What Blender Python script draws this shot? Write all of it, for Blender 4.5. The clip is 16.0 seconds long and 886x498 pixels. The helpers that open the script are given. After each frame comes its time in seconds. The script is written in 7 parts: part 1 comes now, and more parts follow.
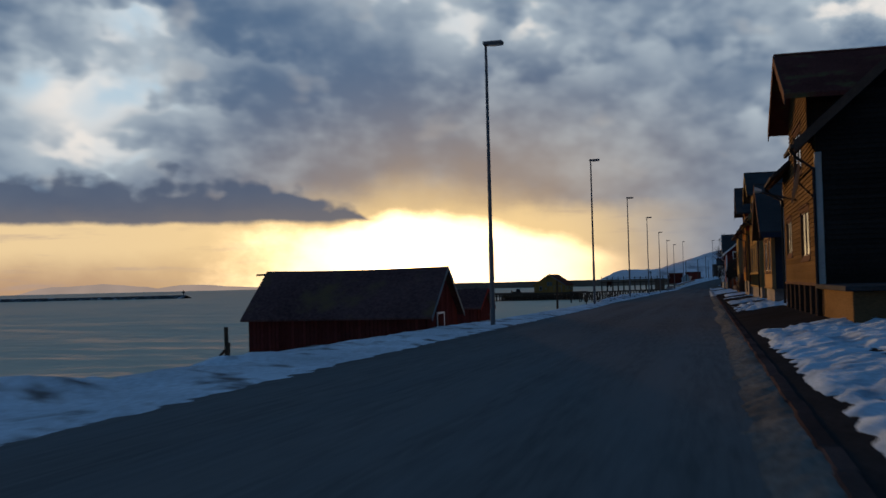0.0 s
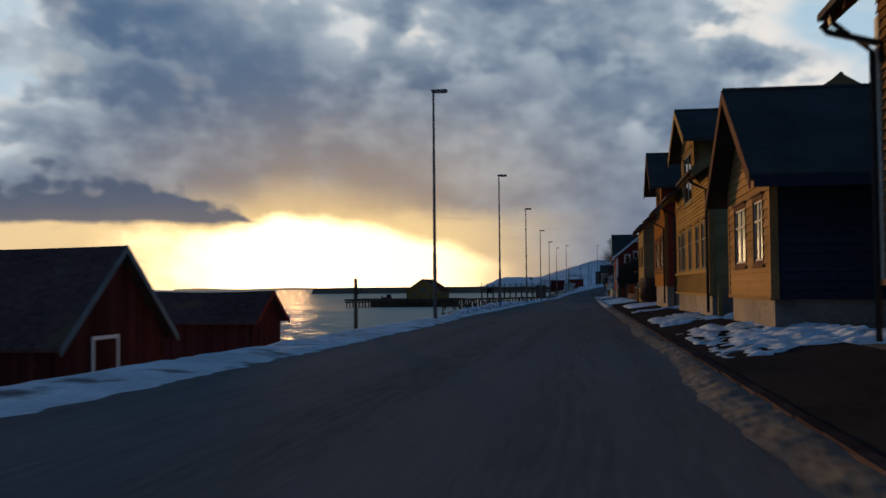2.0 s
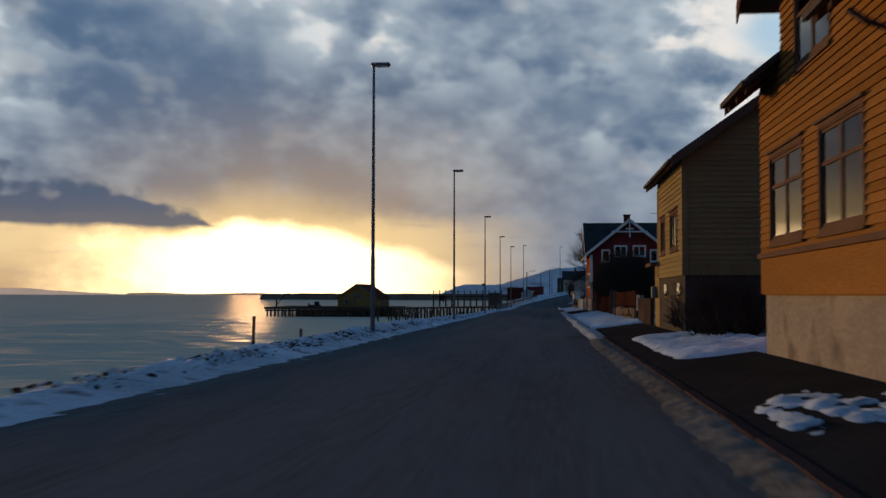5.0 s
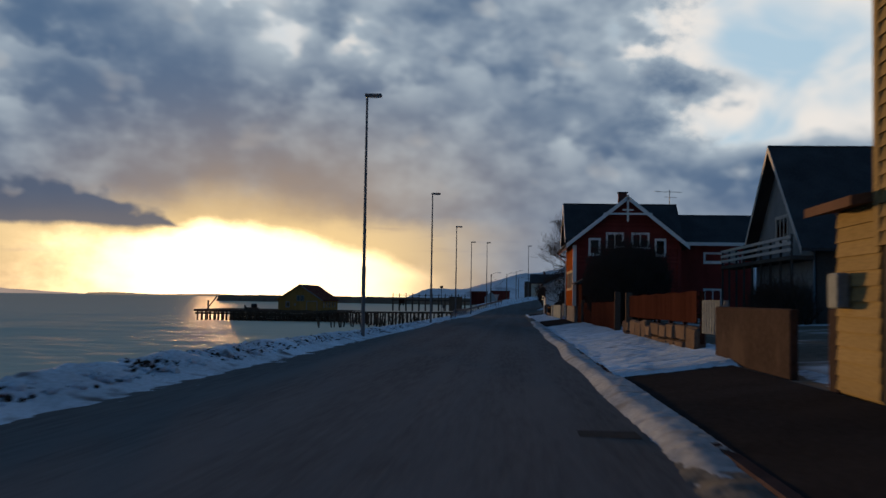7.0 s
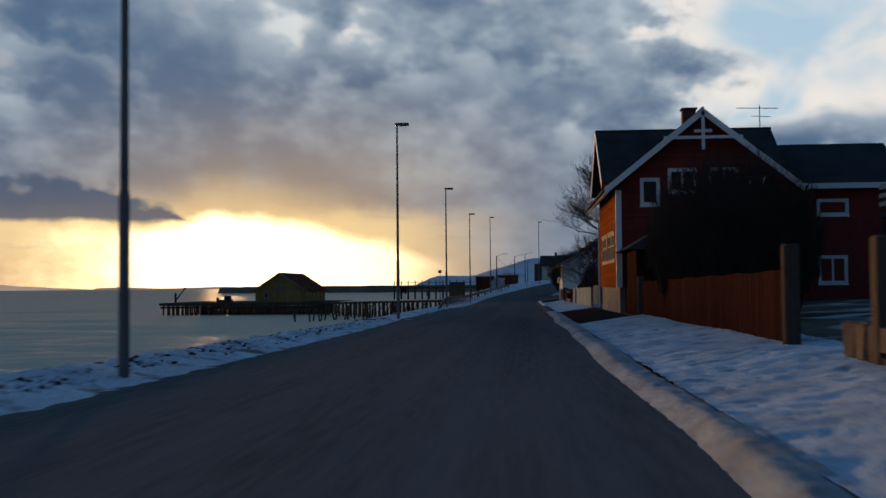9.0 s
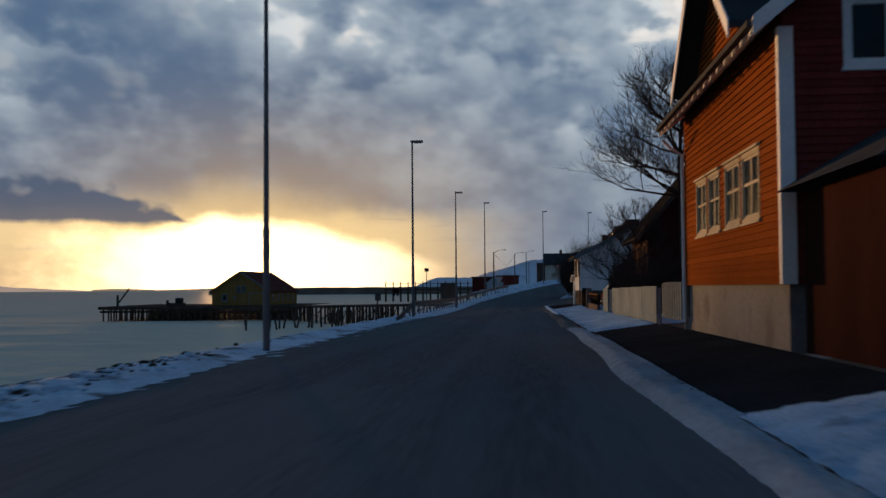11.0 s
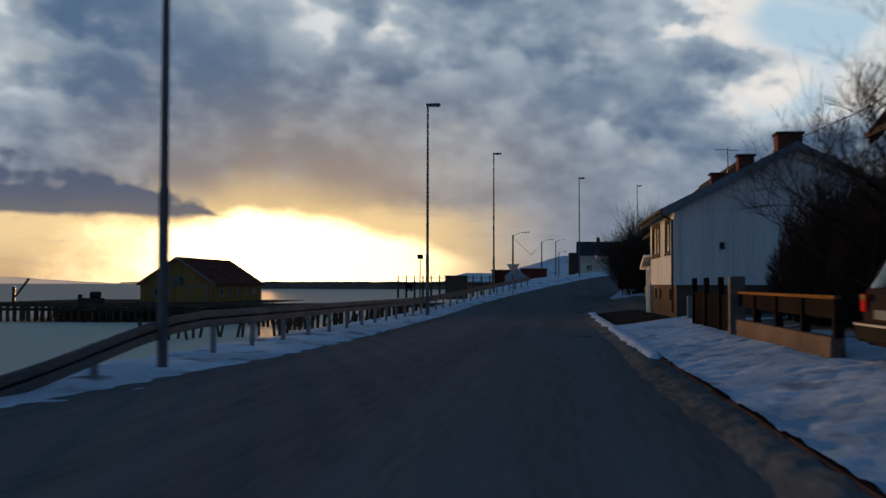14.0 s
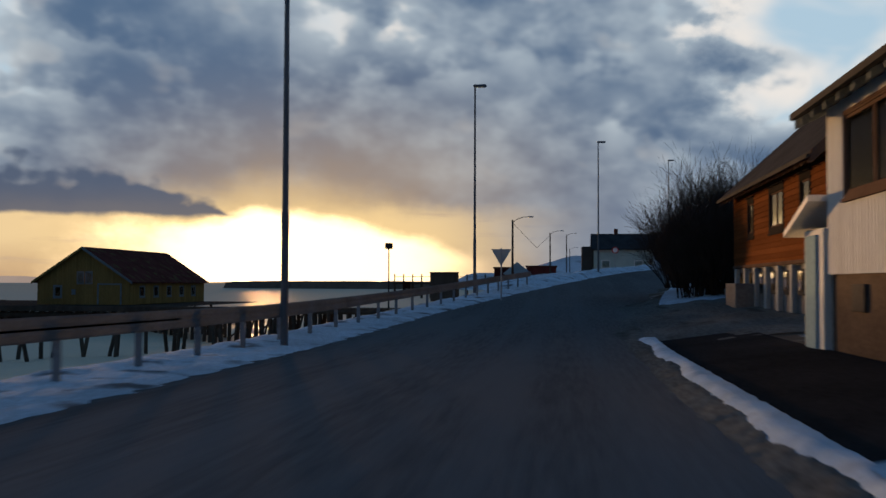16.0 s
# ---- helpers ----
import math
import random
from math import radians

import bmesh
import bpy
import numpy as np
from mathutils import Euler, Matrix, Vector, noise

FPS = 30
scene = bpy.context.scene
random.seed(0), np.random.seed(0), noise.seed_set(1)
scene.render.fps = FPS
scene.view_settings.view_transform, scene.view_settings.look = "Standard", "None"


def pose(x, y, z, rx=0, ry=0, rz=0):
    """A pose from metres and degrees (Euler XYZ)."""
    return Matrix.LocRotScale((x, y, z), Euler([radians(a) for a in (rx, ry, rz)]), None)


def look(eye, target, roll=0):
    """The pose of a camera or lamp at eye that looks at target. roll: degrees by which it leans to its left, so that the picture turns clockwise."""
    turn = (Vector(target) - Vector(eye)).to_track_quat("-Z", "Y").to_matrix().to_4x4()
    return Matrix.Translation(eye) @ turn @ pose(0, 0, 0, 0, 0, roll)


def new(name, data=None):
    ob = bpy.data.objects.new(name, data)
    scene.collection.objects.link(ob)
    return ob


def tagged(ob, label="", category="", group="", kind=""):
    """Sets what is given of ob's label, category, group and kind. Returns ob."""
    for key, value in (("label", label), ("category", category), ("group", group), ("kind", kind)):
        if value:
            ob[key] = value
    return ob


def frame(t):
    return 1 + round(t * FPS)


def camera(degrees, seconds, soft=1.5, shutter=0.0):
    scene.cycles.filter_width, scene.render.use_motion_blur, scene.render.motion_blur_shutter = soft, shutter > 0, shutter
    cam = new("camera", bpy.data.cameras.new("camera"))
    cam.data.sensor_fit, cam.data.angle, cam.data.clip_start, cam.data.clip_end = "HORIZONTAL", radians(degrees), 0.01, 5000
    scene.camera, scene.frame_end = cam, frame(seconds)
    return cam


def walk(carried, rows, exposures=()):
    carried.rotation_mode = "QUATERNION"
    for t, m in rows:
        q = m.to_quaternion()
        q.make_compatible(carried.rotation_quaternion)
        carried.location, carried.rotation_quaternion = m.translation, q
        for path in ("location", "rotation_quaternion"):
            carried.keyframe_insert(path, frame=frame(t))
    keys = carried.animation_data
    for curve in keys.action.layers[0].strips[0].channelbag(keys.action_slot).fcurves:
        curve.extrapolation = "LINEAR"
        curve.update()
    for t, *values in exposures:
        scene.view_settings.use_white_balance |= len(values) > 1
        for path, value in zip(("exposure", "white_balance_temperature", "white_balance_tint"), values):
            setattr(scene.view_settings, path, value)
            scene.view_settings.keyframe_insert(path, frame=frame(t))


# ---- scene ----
cam = camera(47.5, 16.0, soft=1.5, shutter=0.4)
PATH = [
    (0, (1.137, -0.962, 1.873), (0.631, 0.972, 1.942), -1.4),
    (0.5, (0.712, 5.658, 1.781), (0.217, 7.595, 1.856), -1.3),
    (1, (0.471, 12.376, 1.725), (0.038, 14.327, 1.81), -1.0),
    (1.5, (0.268, 19.067, 1.654), (-0.073, 21.036, 1.734), -0.0),
    (2, (0.13, 25.832, 1.584), (-0.153, 27.811, 1.66), -0.5),
    (2.5, (0.099, 32.659, 1.572), (-0.145, 34.642, 1.648), -0.4),
    (3, (0.059, 39.396, 1.532), (-0.161, 41.382, 1.626), 0.1),
    (3.5, (0.035, 46.051, 1.544), (-0.178, 48.038, 1.641), 0.1),
    (6, (-0.066, 79.586, 1.516), (-0.255, 81.575, 1.601), 0.4),
    (6.5, (-0.025, 86.145, 1.482), (-0.169, 88.137, 1.597), 0.9),
    (7, (-0.086, 92.595, 1.449), (-0.227, 94.588, 1.547), 0.9),
    (7.5, (-0.122, 99.148, 1.397), (-0.276, 101.14, 1.494), 1.0),
    (8, (-0.169, 105.664, 1.293), (-0.348, 107.655, 1.373), 0.8),
    (8.5, (-0.114, 112.283, 1.236), (-0.284, 114.274, 1.319), 0.4),
    (9, (-0.07, 118.924, 1.209), (-0.227, 120.917, 1.282), -0.5),
    (11.5, (-0.246, 153.224, 1.027), (-0.405, 155.216, 1.104), -0.4),
    (12, (-0.255, 160.116, 1.018), (-0.441, 162.106, 1.092), -0.3),
    (12.5, (-0.22, 166.875, 0.971), (-0.425, 168.864, 1.025), -0.4),
    (13, (-0.211, 173.587, 0.923), (-0.422, 175.575, 0.978), 0.2),
    (13.5, (-0.15, 180.282, 0.877), (-0.36, 182.27, 0.938), -0.3),
    (14, (-0.083, 187.097, 0.791), (-0.299, 189.084, 0.859), 0.1),
    (14.5, (-0.033, 193.961, 0.72), (-0.243, 195.949, 0.788), -0.0),
    (15, (0.013, 200.878, 0.673), (-0.2, 202.866, 0.738), -0.1),
    (15.5, (-0.038, 207.631, 0.609), (-0.246, 209.619, 0.677), 0.0),
    (16, (-0.083, 214.32, 0.59), (-0.319, 216.305, 0.658), 0.2),
]
walk(cam, [(t, look(eye, target, roll)) for t, eye, target, roll in PATH], [(0.0, 0.8, 6300.0, 10.0), (16.0, 0.8, 6300.0, 10.0)])

# ---- world: low winter sun behind broken cloud ----
SUN_AZ, SUN_EL = -16.8, 0.9          # degrees right of the street's direction, and up


def build_world():
    w = bpy.data.worlds.new("sky")
    scene.world = w
    w.use_nodes = True
    nt = w.node_tree
    nt.nodes.clear()
    N, L = nt.nodes.new, nt.links.new

    def setin(node, i, v):
        if isinstance(v, (int, float)):
            node.inputs[i].default_value = v
        elif isinstance(v, tuple):
            node.inputs[i].default_value = v
        else:
            L(v, node.inputs[i])

    def m(op, a, b=0.0, c=0.0):
        n = N("ShaderNodeMath")
        n.operation = op
        setin(n, 0, a)
        setin(n, 1, b)
        setin(n, 2, c)
        return n.outputs[0]

    def smooth(v, lo, hi, a=0.0, b=1.0):
        n = N("ShaderNodeMapRange")
        n.interpolation_type = "SMOOTHSTEP"
        setin(n, 0, v)
        for i, x in enumerate((lo, hi, a, b)):
            setin(n, i + 1, x)
        return n.outputs[0]

    def mix(f, a, b):
        n = N("ShaderNodeMix")
        n.data_type = "RGBA"
        setin(n, 0, f)
        setin(n, 6, a if not isinstance(a, tuple) else (*a, 1.0))
        setin(n, 7, b if not isinstance(b, tuple) else (*b, 1.0))
        return n.outputs[2]

    def noise_tex(vec, scale, detail, rough=0.55, dist=0.0):
        n = N("ShaderNodeTexNoise")
        n.inputs["Scale"].default_value = scale
        n.inputs["Detail"].default_value = detail
        n.inputs["Roughness"].default_value = rough
        n.inputs["Distortion"].default_value = dist
        L(vec, n.inputs["Vector"])
        return n.outputs["Fac"]

    tc = N("ShaderNodeTexCoord")
    sep = N("ShaderNodeSeparateXYZ")
    L(tc.outputs["Generated"], sep.inputs[0])
    dx, dy, dz = sep.outputs
    az = m("MULTIPLY", m("ARCTAN2", dx, dy), 57.2958)
    el = m("MULTIPLY", m("ARCSINE", dz), 57.2958)

    def comb(x, y, z=0.0):
        n = N("ShaderNodeCombineXYZ")
        setin(n, 0, x)
        setin(n, 1, y)
        setin(n, 2, z)
        return n.outputs[0]

    # cloud layer, squeezed towards the horizon
    up = m("ADD", m("MAXIMUM", dz, 0.0), 0.22)
    plane = comb(m("DIVIDE", dx, up), m("DIVIDE", dy, up))
    lean = m("ADD", el, m("MULTIPLY", az, 0.05))
    angle = comb(m("MULTIPLY", az, 0.1), m("MULTIPLY", lean, 0.145))
    big = noise_tex(angle, 0.8, 2.0, 0.45, 0.4)
    puff = noise_tex(angle, 1.7, 3.0, 0.45, 0.35)
    fine = noise_tex(angle, 5.0, 2.0, 0.45)
    spots = noise_tex(angle, 2.9, 2.0, 0.45, 0.1)
    edge = m("SUBTRACT", noise_tex(angle, 4.2, 5.0, 0.55), 0.5)

    sky = N("ShaderNodeTexSky")
    sky.sky_type = "NISHITA"
    sky.sun_disc = False
    sky.sun_elevation = radians(SUN_EL)
    sky.sun_rotation = radians(SUN_AZ)
    sky.air_density, sky.dust_density, sky.ozone_density = 1.0, 0.6, 2.0
    clear = N("ShaderNodeVectorMath")
    clear.operation = "SCALE"
    L(sky.outputs[0], clear.inputs[0])
    clear.inputs["Scale"].default_value = 0.10
    gap = mix(0.75, clear.outputs[0], (0.55, 0.74, 0.87))
    gap = mix(smooth(puff, 0.30, 0.58), gap, (0.85, 0.79, 0.72))

    def bump(c_az, w_az, c_el, w_el):
        a = m("POWER", m("DIVIDE", m("SUBTRACT", az, c_az), w_az), 2.0)
        e = m("POWER", m("DIVIDE", m("SUBTRACT", el, c_el), w_el), 2.0)
        return m("EXPONENT", m("MULTIPLY", m("ADD", a, e), -1.0))

    # how much cloud: broken to the far left and the upper right, closed elsewhere and overhead
    left = m("MULTIPLY", m("MULTIPLY", smooth(az, -22.0, -34.0), smooth(az, -75.0, -48.0)), smooth(el, 26.0, 14.0))
    right = m("MULTIPLY", smooth(m("SUBTRACT", az, m("MULTIPLY", edge, 9.0)), 5.5, 12.5), m("MULTIPLY", smooth(el, 6.5, 10.0), smooth(el, 30.0, 18.0)))
    right = m("MULTIPLY", right, smooth(az, 50.0, 30.0))
    high = m("MULTIPLY", smooth(el, 11.0, 16.0), smooth(el, 30.0, 20.0))
    thin = m("ADD", m("MULTIPLY", left, 0.01), m("MULTIPLY", right, 0.24))
    thin = m("ADD", thin, m("MULTIPLY", high, 0.03))
    # thin places and heavy masses of this evening's cloud: azimuth, height, half widths, amount
    w_az = m("ADD", az, m("MULTIPLY", m("SUBTRACT", puff, 0.5), 7.0))
    w_el = m("ADD", el, m("MULTIPLY", m("SUBTRACT", fine, 0.5), 4.0))
    gaps = [(-31.5, 14.3, 3.5, 1.0, 0.24), (-35.0, 10.2, 3.2, 2.0, 0.22), (-26.0, 12.6, 2.6, 0.8, 0.17), (-28.5, 10.0, 3.2, 0.8, 0.14), (-33.5, 7.6, 3.5, 0.9, 0.18),
            (-17.5, 16.8, 4.5, 0.8, 0.22), (-13.3, 14.4, 1.9, 1.2, 0.22), (-8.9, 14.0, 1.2, 1.0, 0.2), (-6.0, 11.6, 1.4, 0.8, 0.12), (-2.4, 12.7, 1.6, 1.0, 0.1),
            (2.1, 11.6, 1.7, 1.0, 0.14), (2.5, 8.2, 1.0, 0.8, 0.13), (5.6, 7.9, 1.0, 0.6, 0.1), (7.3, 13.6, 2.2, 1.1, 0.2)]
    masses = [(-20.5, 12.0, 6.5, 3.2, 0.17), (-11.0, 12.2, 3.5, 0.9, 0.09), (4.3, 9.6, 3.5, 2.6, 0.07), (11.6, 12.2, 3.0, 1.5, 0.16), (15.5, 7.6, 5.0, 1.1, 0.2)]

    def blob(c_az, c_el, h_az, h_el):
        a = m("POWER", m("DIVIDE", m("SUBTRACT", w_az, c_az), h_az), 2.0)
        e = m("POWER", m("DIVIDE", m("SUBTRACT", w_el, c_el), h_el), 2.0)
        return m("EXPONENT", m("MULTIPLY", m("ADD", a, e), -1.0))

    for c_az, c_el, h_az, h_el, amount in gaps:
        thin = m("ADD", thin, m("MULTIPLY", blob(c_az, c_el, h_az, h_el), amount * 0.85))
    for c_az, c_el, h_az, h_el, amount in masses:
        thin = m("SUBTRACT", thin, m("MULTIPLY", blob(c_az, c_el, h_az, h_el), amount))
    dens = m("ADD", m("MULTIPLY", big, 0.40), m("ADD", m("MULTIPLY", puff, 0.36), m("MULTIPLY", fine, 0.13)))
    dens = m("ADD", m("SUBTRACT", dens, m("MULTIPLY", thin, 0.9)), 0.055)
    dens = m("ADD", dens, m("MULTIPLY", smooth(el, 20.0, 40.0), 0.25))
    cover = smooth(dens, 0.27, 0.42)
    body = smooth(m("ADD", m("MULTIPLY", dens, 0.85), m("MULTIPLY", fine, 0.15)), 0.29, 0.64)
    cloud = mix(body, (0.47, 0.535, 0.575), (0.085, 0.143, 0.236))
    cloud = mix(m("MULTIPLY", smooth(spots, 0.58, 0.76), 0.35), cloud, (0.58, 0.57, 0.54))
    col = mix(cover, gap, cloud)
    # the cloud deck darkens overhead and away from the sun
    away = m("MULTIPLY", smooth(el, 17.0, 55.0), 0.8)
    col = mix(away, col, (0.036, 0.090, 0.18))
    back = smooth(m("ABSOLUTE", m("ADD", az, 15.0)), 38.0, 120.0)
    col = mix(m("MULTIPLY", back, 0.88), col, (0.034, 0.106, 0.22))

    # warm light on the cloud above the sun, and the yellow strip under it
    dusk = m("MULTIPLY", bump(-13.0, 12.0, 6.0, 5.5), 0.28)
    col = mix(dusk, col, (0.36, 0.30, 0.26))
    warm = m("MULTIPLY", bump(-13.5, 12.0, 4.2, 4.3), m("ADD", 0.55, m("MULTIPLY", fine, 0.4)))
    col = mix(warm, col, (0.43, 0.30, 0.19))
    strip = m("MULTIPLY", smooth(m("SUBTRACT", el, m("MULTIPLY", edge, 1.2)), 4.8, 3.4), smooth(az, 4.0, -11.0))
    strip_col = mix(smooth(m("ADD", el, m("MULTIPLY", edge, 1.2)), 0.0, 2.6), (0.50, 0.31, 0.18), (0.86, 0.62, 0.33))
    streak = smooth(noise_tex(comb(m("MULTIPLY", az, 0.07), m("MULTIPLY", el, 0.6)), 2.4, 5.0), 0.52, 0.70)
    strip_col = mix(m("MULTIPLY", streak, 0.55), strip_col, (0.42, 0.31, 0.26))
    col = mix(strip, col, strip_col)
    # right of the glow the low cloud turns grey blue
    low_right = m("MULTIPLY", smooth(az, -8.0, 5.0), smooth(el, 8.0, 2.0))
    col = mix(m("MULTIPLY", low_right, 0.7), col, (0.15, 0.185, 0.26))

    # dark bank of cloud with a pointed end beside the glow
    lumps = m("SUBTRACT", noise_tex(comb(m("MULTIPLY", az, 0.1), m("MULTIPLY", el, 0.14)), 3.6, 2.5, 0.5), 0.5)
    bank_top = m("ADD", m("MULTIPLY", smooth(az, -17.5, -25.0), 2.0), 4.0)
    bank_top = m("ADD", bank_top, m("ADD", m("MULTIPLY", lumps, 4.2), m("MULTIPLY", edge, 0.9)))
    bank_low = m("ADD", 3.6, m("MULTIPLY", edge, 0.5))
    bank = m("MULTIPLY", smooth(m("SUBTRACT", bank_top, el), -0.25, 0.45), smooth(m("SUBTRACT", el, bank_low), -0.12, 0.25))
    bank = m("MULTIPLY", bank, smooth(az, -17.6, -19.2))
    bank = m("MULTIPLY", bank, smooth(az, -75.0, -50.0))
    bank_col = mix(smooth(el, 3.8, 5.6), (0.115, 0.122, 0.155), (0.085, 0.11, 0.165))

    # the glow of the hidden sun
    g_top = m("SUBTRACT", 4.4, m("MULTIPLY", m("POWER", m("MAXIMUM", m("ADD", az, 17.0), 0.0), 1.5), 0.062))
    g_top = m("SUBTRACT", g_top, m("MULTIPLY", smooth(az, -17.5, -20.0), 0.8))
    g_top = m("ADD", g_top, m("MULTIPLY", edge, 1.2))
    rim = m("SUBTRACT", g_top, el)
    sides = m("MULTIPLY", smooth(m("ADD", az, m("MULTIPLY", edge, 7.0)), -30.0, -19.5), smooth(m("ADD", az, m("MULTIPLY", edge, 2.0)), -2.0, -9.5))
    halo = m("MULTIPLY", smooth(rim, -2.6, 0.5), m("MULTIPLY", smooth(az, -36.0, -19.0), smooth(az, 3.0, -12.0)))
    core = m("MULTIPLY", smooth(rim, -0.15, 0.9), m("POWER", sides, 1.5))
    col = mix(m("MULTIPLY", halo, 0.7), col, (0.98, 0.66, 0.28))
    col = mix(m("MULTIPLY", bank, 0.93), col, bank_col)
    col = mix(m("MULTIPLY", core, m("SUBTRACT", 1.0, m("MULTIPLY", bank, 0.95))), col, mix(bump(SUN_AZ, 2.6, 1.6, 1.3), (2.7, 1.85, 0.95), (9.0, 5.6, 2.4)))
    bg = N("ShaderNodeBackground")
    L(col, bg.inputs[0])
    bg.inputs[1].default_value = 0.574
    out = N("ShaderNodeOutputWorld")
    L(bg.outputs[0], out.inputs[0])


build_world()
sun_data = bpy.data.lights.new("sun", "SUN")
sun_data.energy, sun_data.angle, sun_data.color = 5.0, radians(2.0), (1.0, 0.52, 0.20)
sun = new("sun", sun_data)
sun.matrix_world = look((0, 0, 60), (-math.sin(radians(SUN_AZ)) * 100, -math.cos(radians(SUN_AZ)) * 100, 60 - 100 * math.tan(radians(SUN_EL))))


# ---- materials ----
def material(name, base, rough=0.7, vary=0.25, scale=3.0, bump=0.15, metal=0.0, each=0.0, stretch=(1, 1, 1), spec=0.0, stain=None):
    """Principled surface with coarse and fine variation; each: change from piece to piece; stain: second colour in blotches."""
    mt = bpy.data.materials.new(name)
    mt.use_nodes = True
    nt = mt.node_tree
    N, L = nt.nodes.new, nt.links.new
    b = nt.nodes["Principled BSDF"]
    tc = N("ShaderNodeTexCoord")
    mp = N("ShaderNodeMapping")
    geo = N("ShaderNodeNewGeometry")
    mp.inputs["Scale"].default_value = stretch
    L(geo.outputs["Position"], mp.inputs[0])
    n1, n2 = N("ShaderNodeTexNoise"), N("ShaderNodeTexNoise")
    for n, s, d in ((n1, scale * 0.25, 4.0), (n2, scale * 6.0, 5.0)):
        n.inputs["Scale"].default_value, n.inputs["Detail"].default_value = s, d
        L(mp.outputs[0], n.inputs["Vector"])
    add = N("ShaderNodeMath")
    add.operation = "ADD"
    L(n1.outputs["Fac"], add.inputs[0])
    L(n2.outputs["Fac"], add.inputs[1])
    ramp = N("ShaderNodeMapRange")
    L(add.outputs[0], ramp.inputs[0])
    ramp.inputs[1].default_value, ramp.inputs[2].default_value = 0.7, 1.3
    ramp.inputs[3].default_value, ramp.inputs[4].default_value = 1.0 - vary, 1.0 + vary
    fac = ramp.outputs[0]
    if each:
        oi = N("ShaderNodeObjectInfo")
        r = N("ShaderNodeMapRange")
        L(oi.outputs["Random"], r.inputs[0])
        r.inputs[3].default_value, r.inputs[4].default_value = 1.0 - each, 1.0 + each
        mu = N("ShaderNodeMath")
        mu.operation = "MULTIPLY"
        L(fac, mu.inputs[0])
        L(r.outputs[0], mu.inputs[1])
        fac = mu.outputs[0]
    sc = N("ShaderNodeVectorMath")
    sc.operation = "SCALE"
    sc.inputs[0].default_value = base
    L(fac, sc.inputs["Scale"])
    colour = sc.outputs[0]
    if stain:
        n3 = N("ShaderNodeTexNoise")
        n3.inputs["Scale"].default_value, n3.inputs["Detail"].default_value = scale * 0.5, 6.0
        L(mp.outputs[0], n3.inputs["Vector"])
        r3 = N("ShaderNodeMapRange")
        L(n3.outputs["Fac"], r3.inputs[0])
        r3.inputs[1].default_value, r3.inputs[2].default_value = 0.55, 0.68
        mx = N("ShaderNodeMix")
        mx.data_type = "RGBA"
        L(r3.outputs[0], mx.inputs[0])
        L(colour, mx.inputs[6])
        mx.inputs[7].default_value = (*stain, 1)
        colour = mx.outputs[2]
    L(colour, b.inputs["Base Color"])
    b.inputs["Roughness"].default_value, b.inputs["Metallic"].default_value = rough, metal
    b.inputs["Specular IOR Level"].default_value = spec
    if bump:
        bp = N("ShaderNodeBump")
        bp.inputs["Strength"].default_value, bp.inputs["Distance"].default_value = bump, 0.02
        L(n2.outputs["Fac"], bp.inputs["Height"])
        L(bp.outputs[0], b.inputs["Normal"])
    return mt


def glass_material(name="glass", ior=1.3):
    mt = bpy.data.materials.new(name)
    mt.use_nodes = True
    nt = mt.node_tree
    N, L = nt.nodes.new, nt.links.new
    nt.nodes.remove(nt.nodes["Principled BSDF"])
    fr, tr, gl, mx = N("ShaderNodeFresnel"), N("ShaderNodeBsdfTransparent"), N("ShaderNodeBsdfGlossy"), N("ShaderNodeMixShader")
    fr.inputs[0].default_value = ior
    tr.inputs[0].default_value = (0.75, 0.8, 0.78, 1)
    gl.inputs["Roughness"].default_value = 0.03
    no, bp = N("ShaderNodeTexNoise"), N("ShaderNodeBump")
    no.inputs["Scale"].default_value = 1.2
    bp.inputs["Strength"].default_value, bp.inputs["Distance"].default_value = 0.06, 0.05
    L(no.outputs["Fac"], bp.inputs["Height"])
    L(bp.outputs[0], gl.inputs["Normal"])
    L(fr.outputs[0], mx.inputs[0])
    L(tr.outputs[0], mx.inputs[1])
    L(gl.outputs[0], mx.inputs[2])
    L(mx.outputs[0], nt.nodes["Material Output"].inputs[0])
    return mt


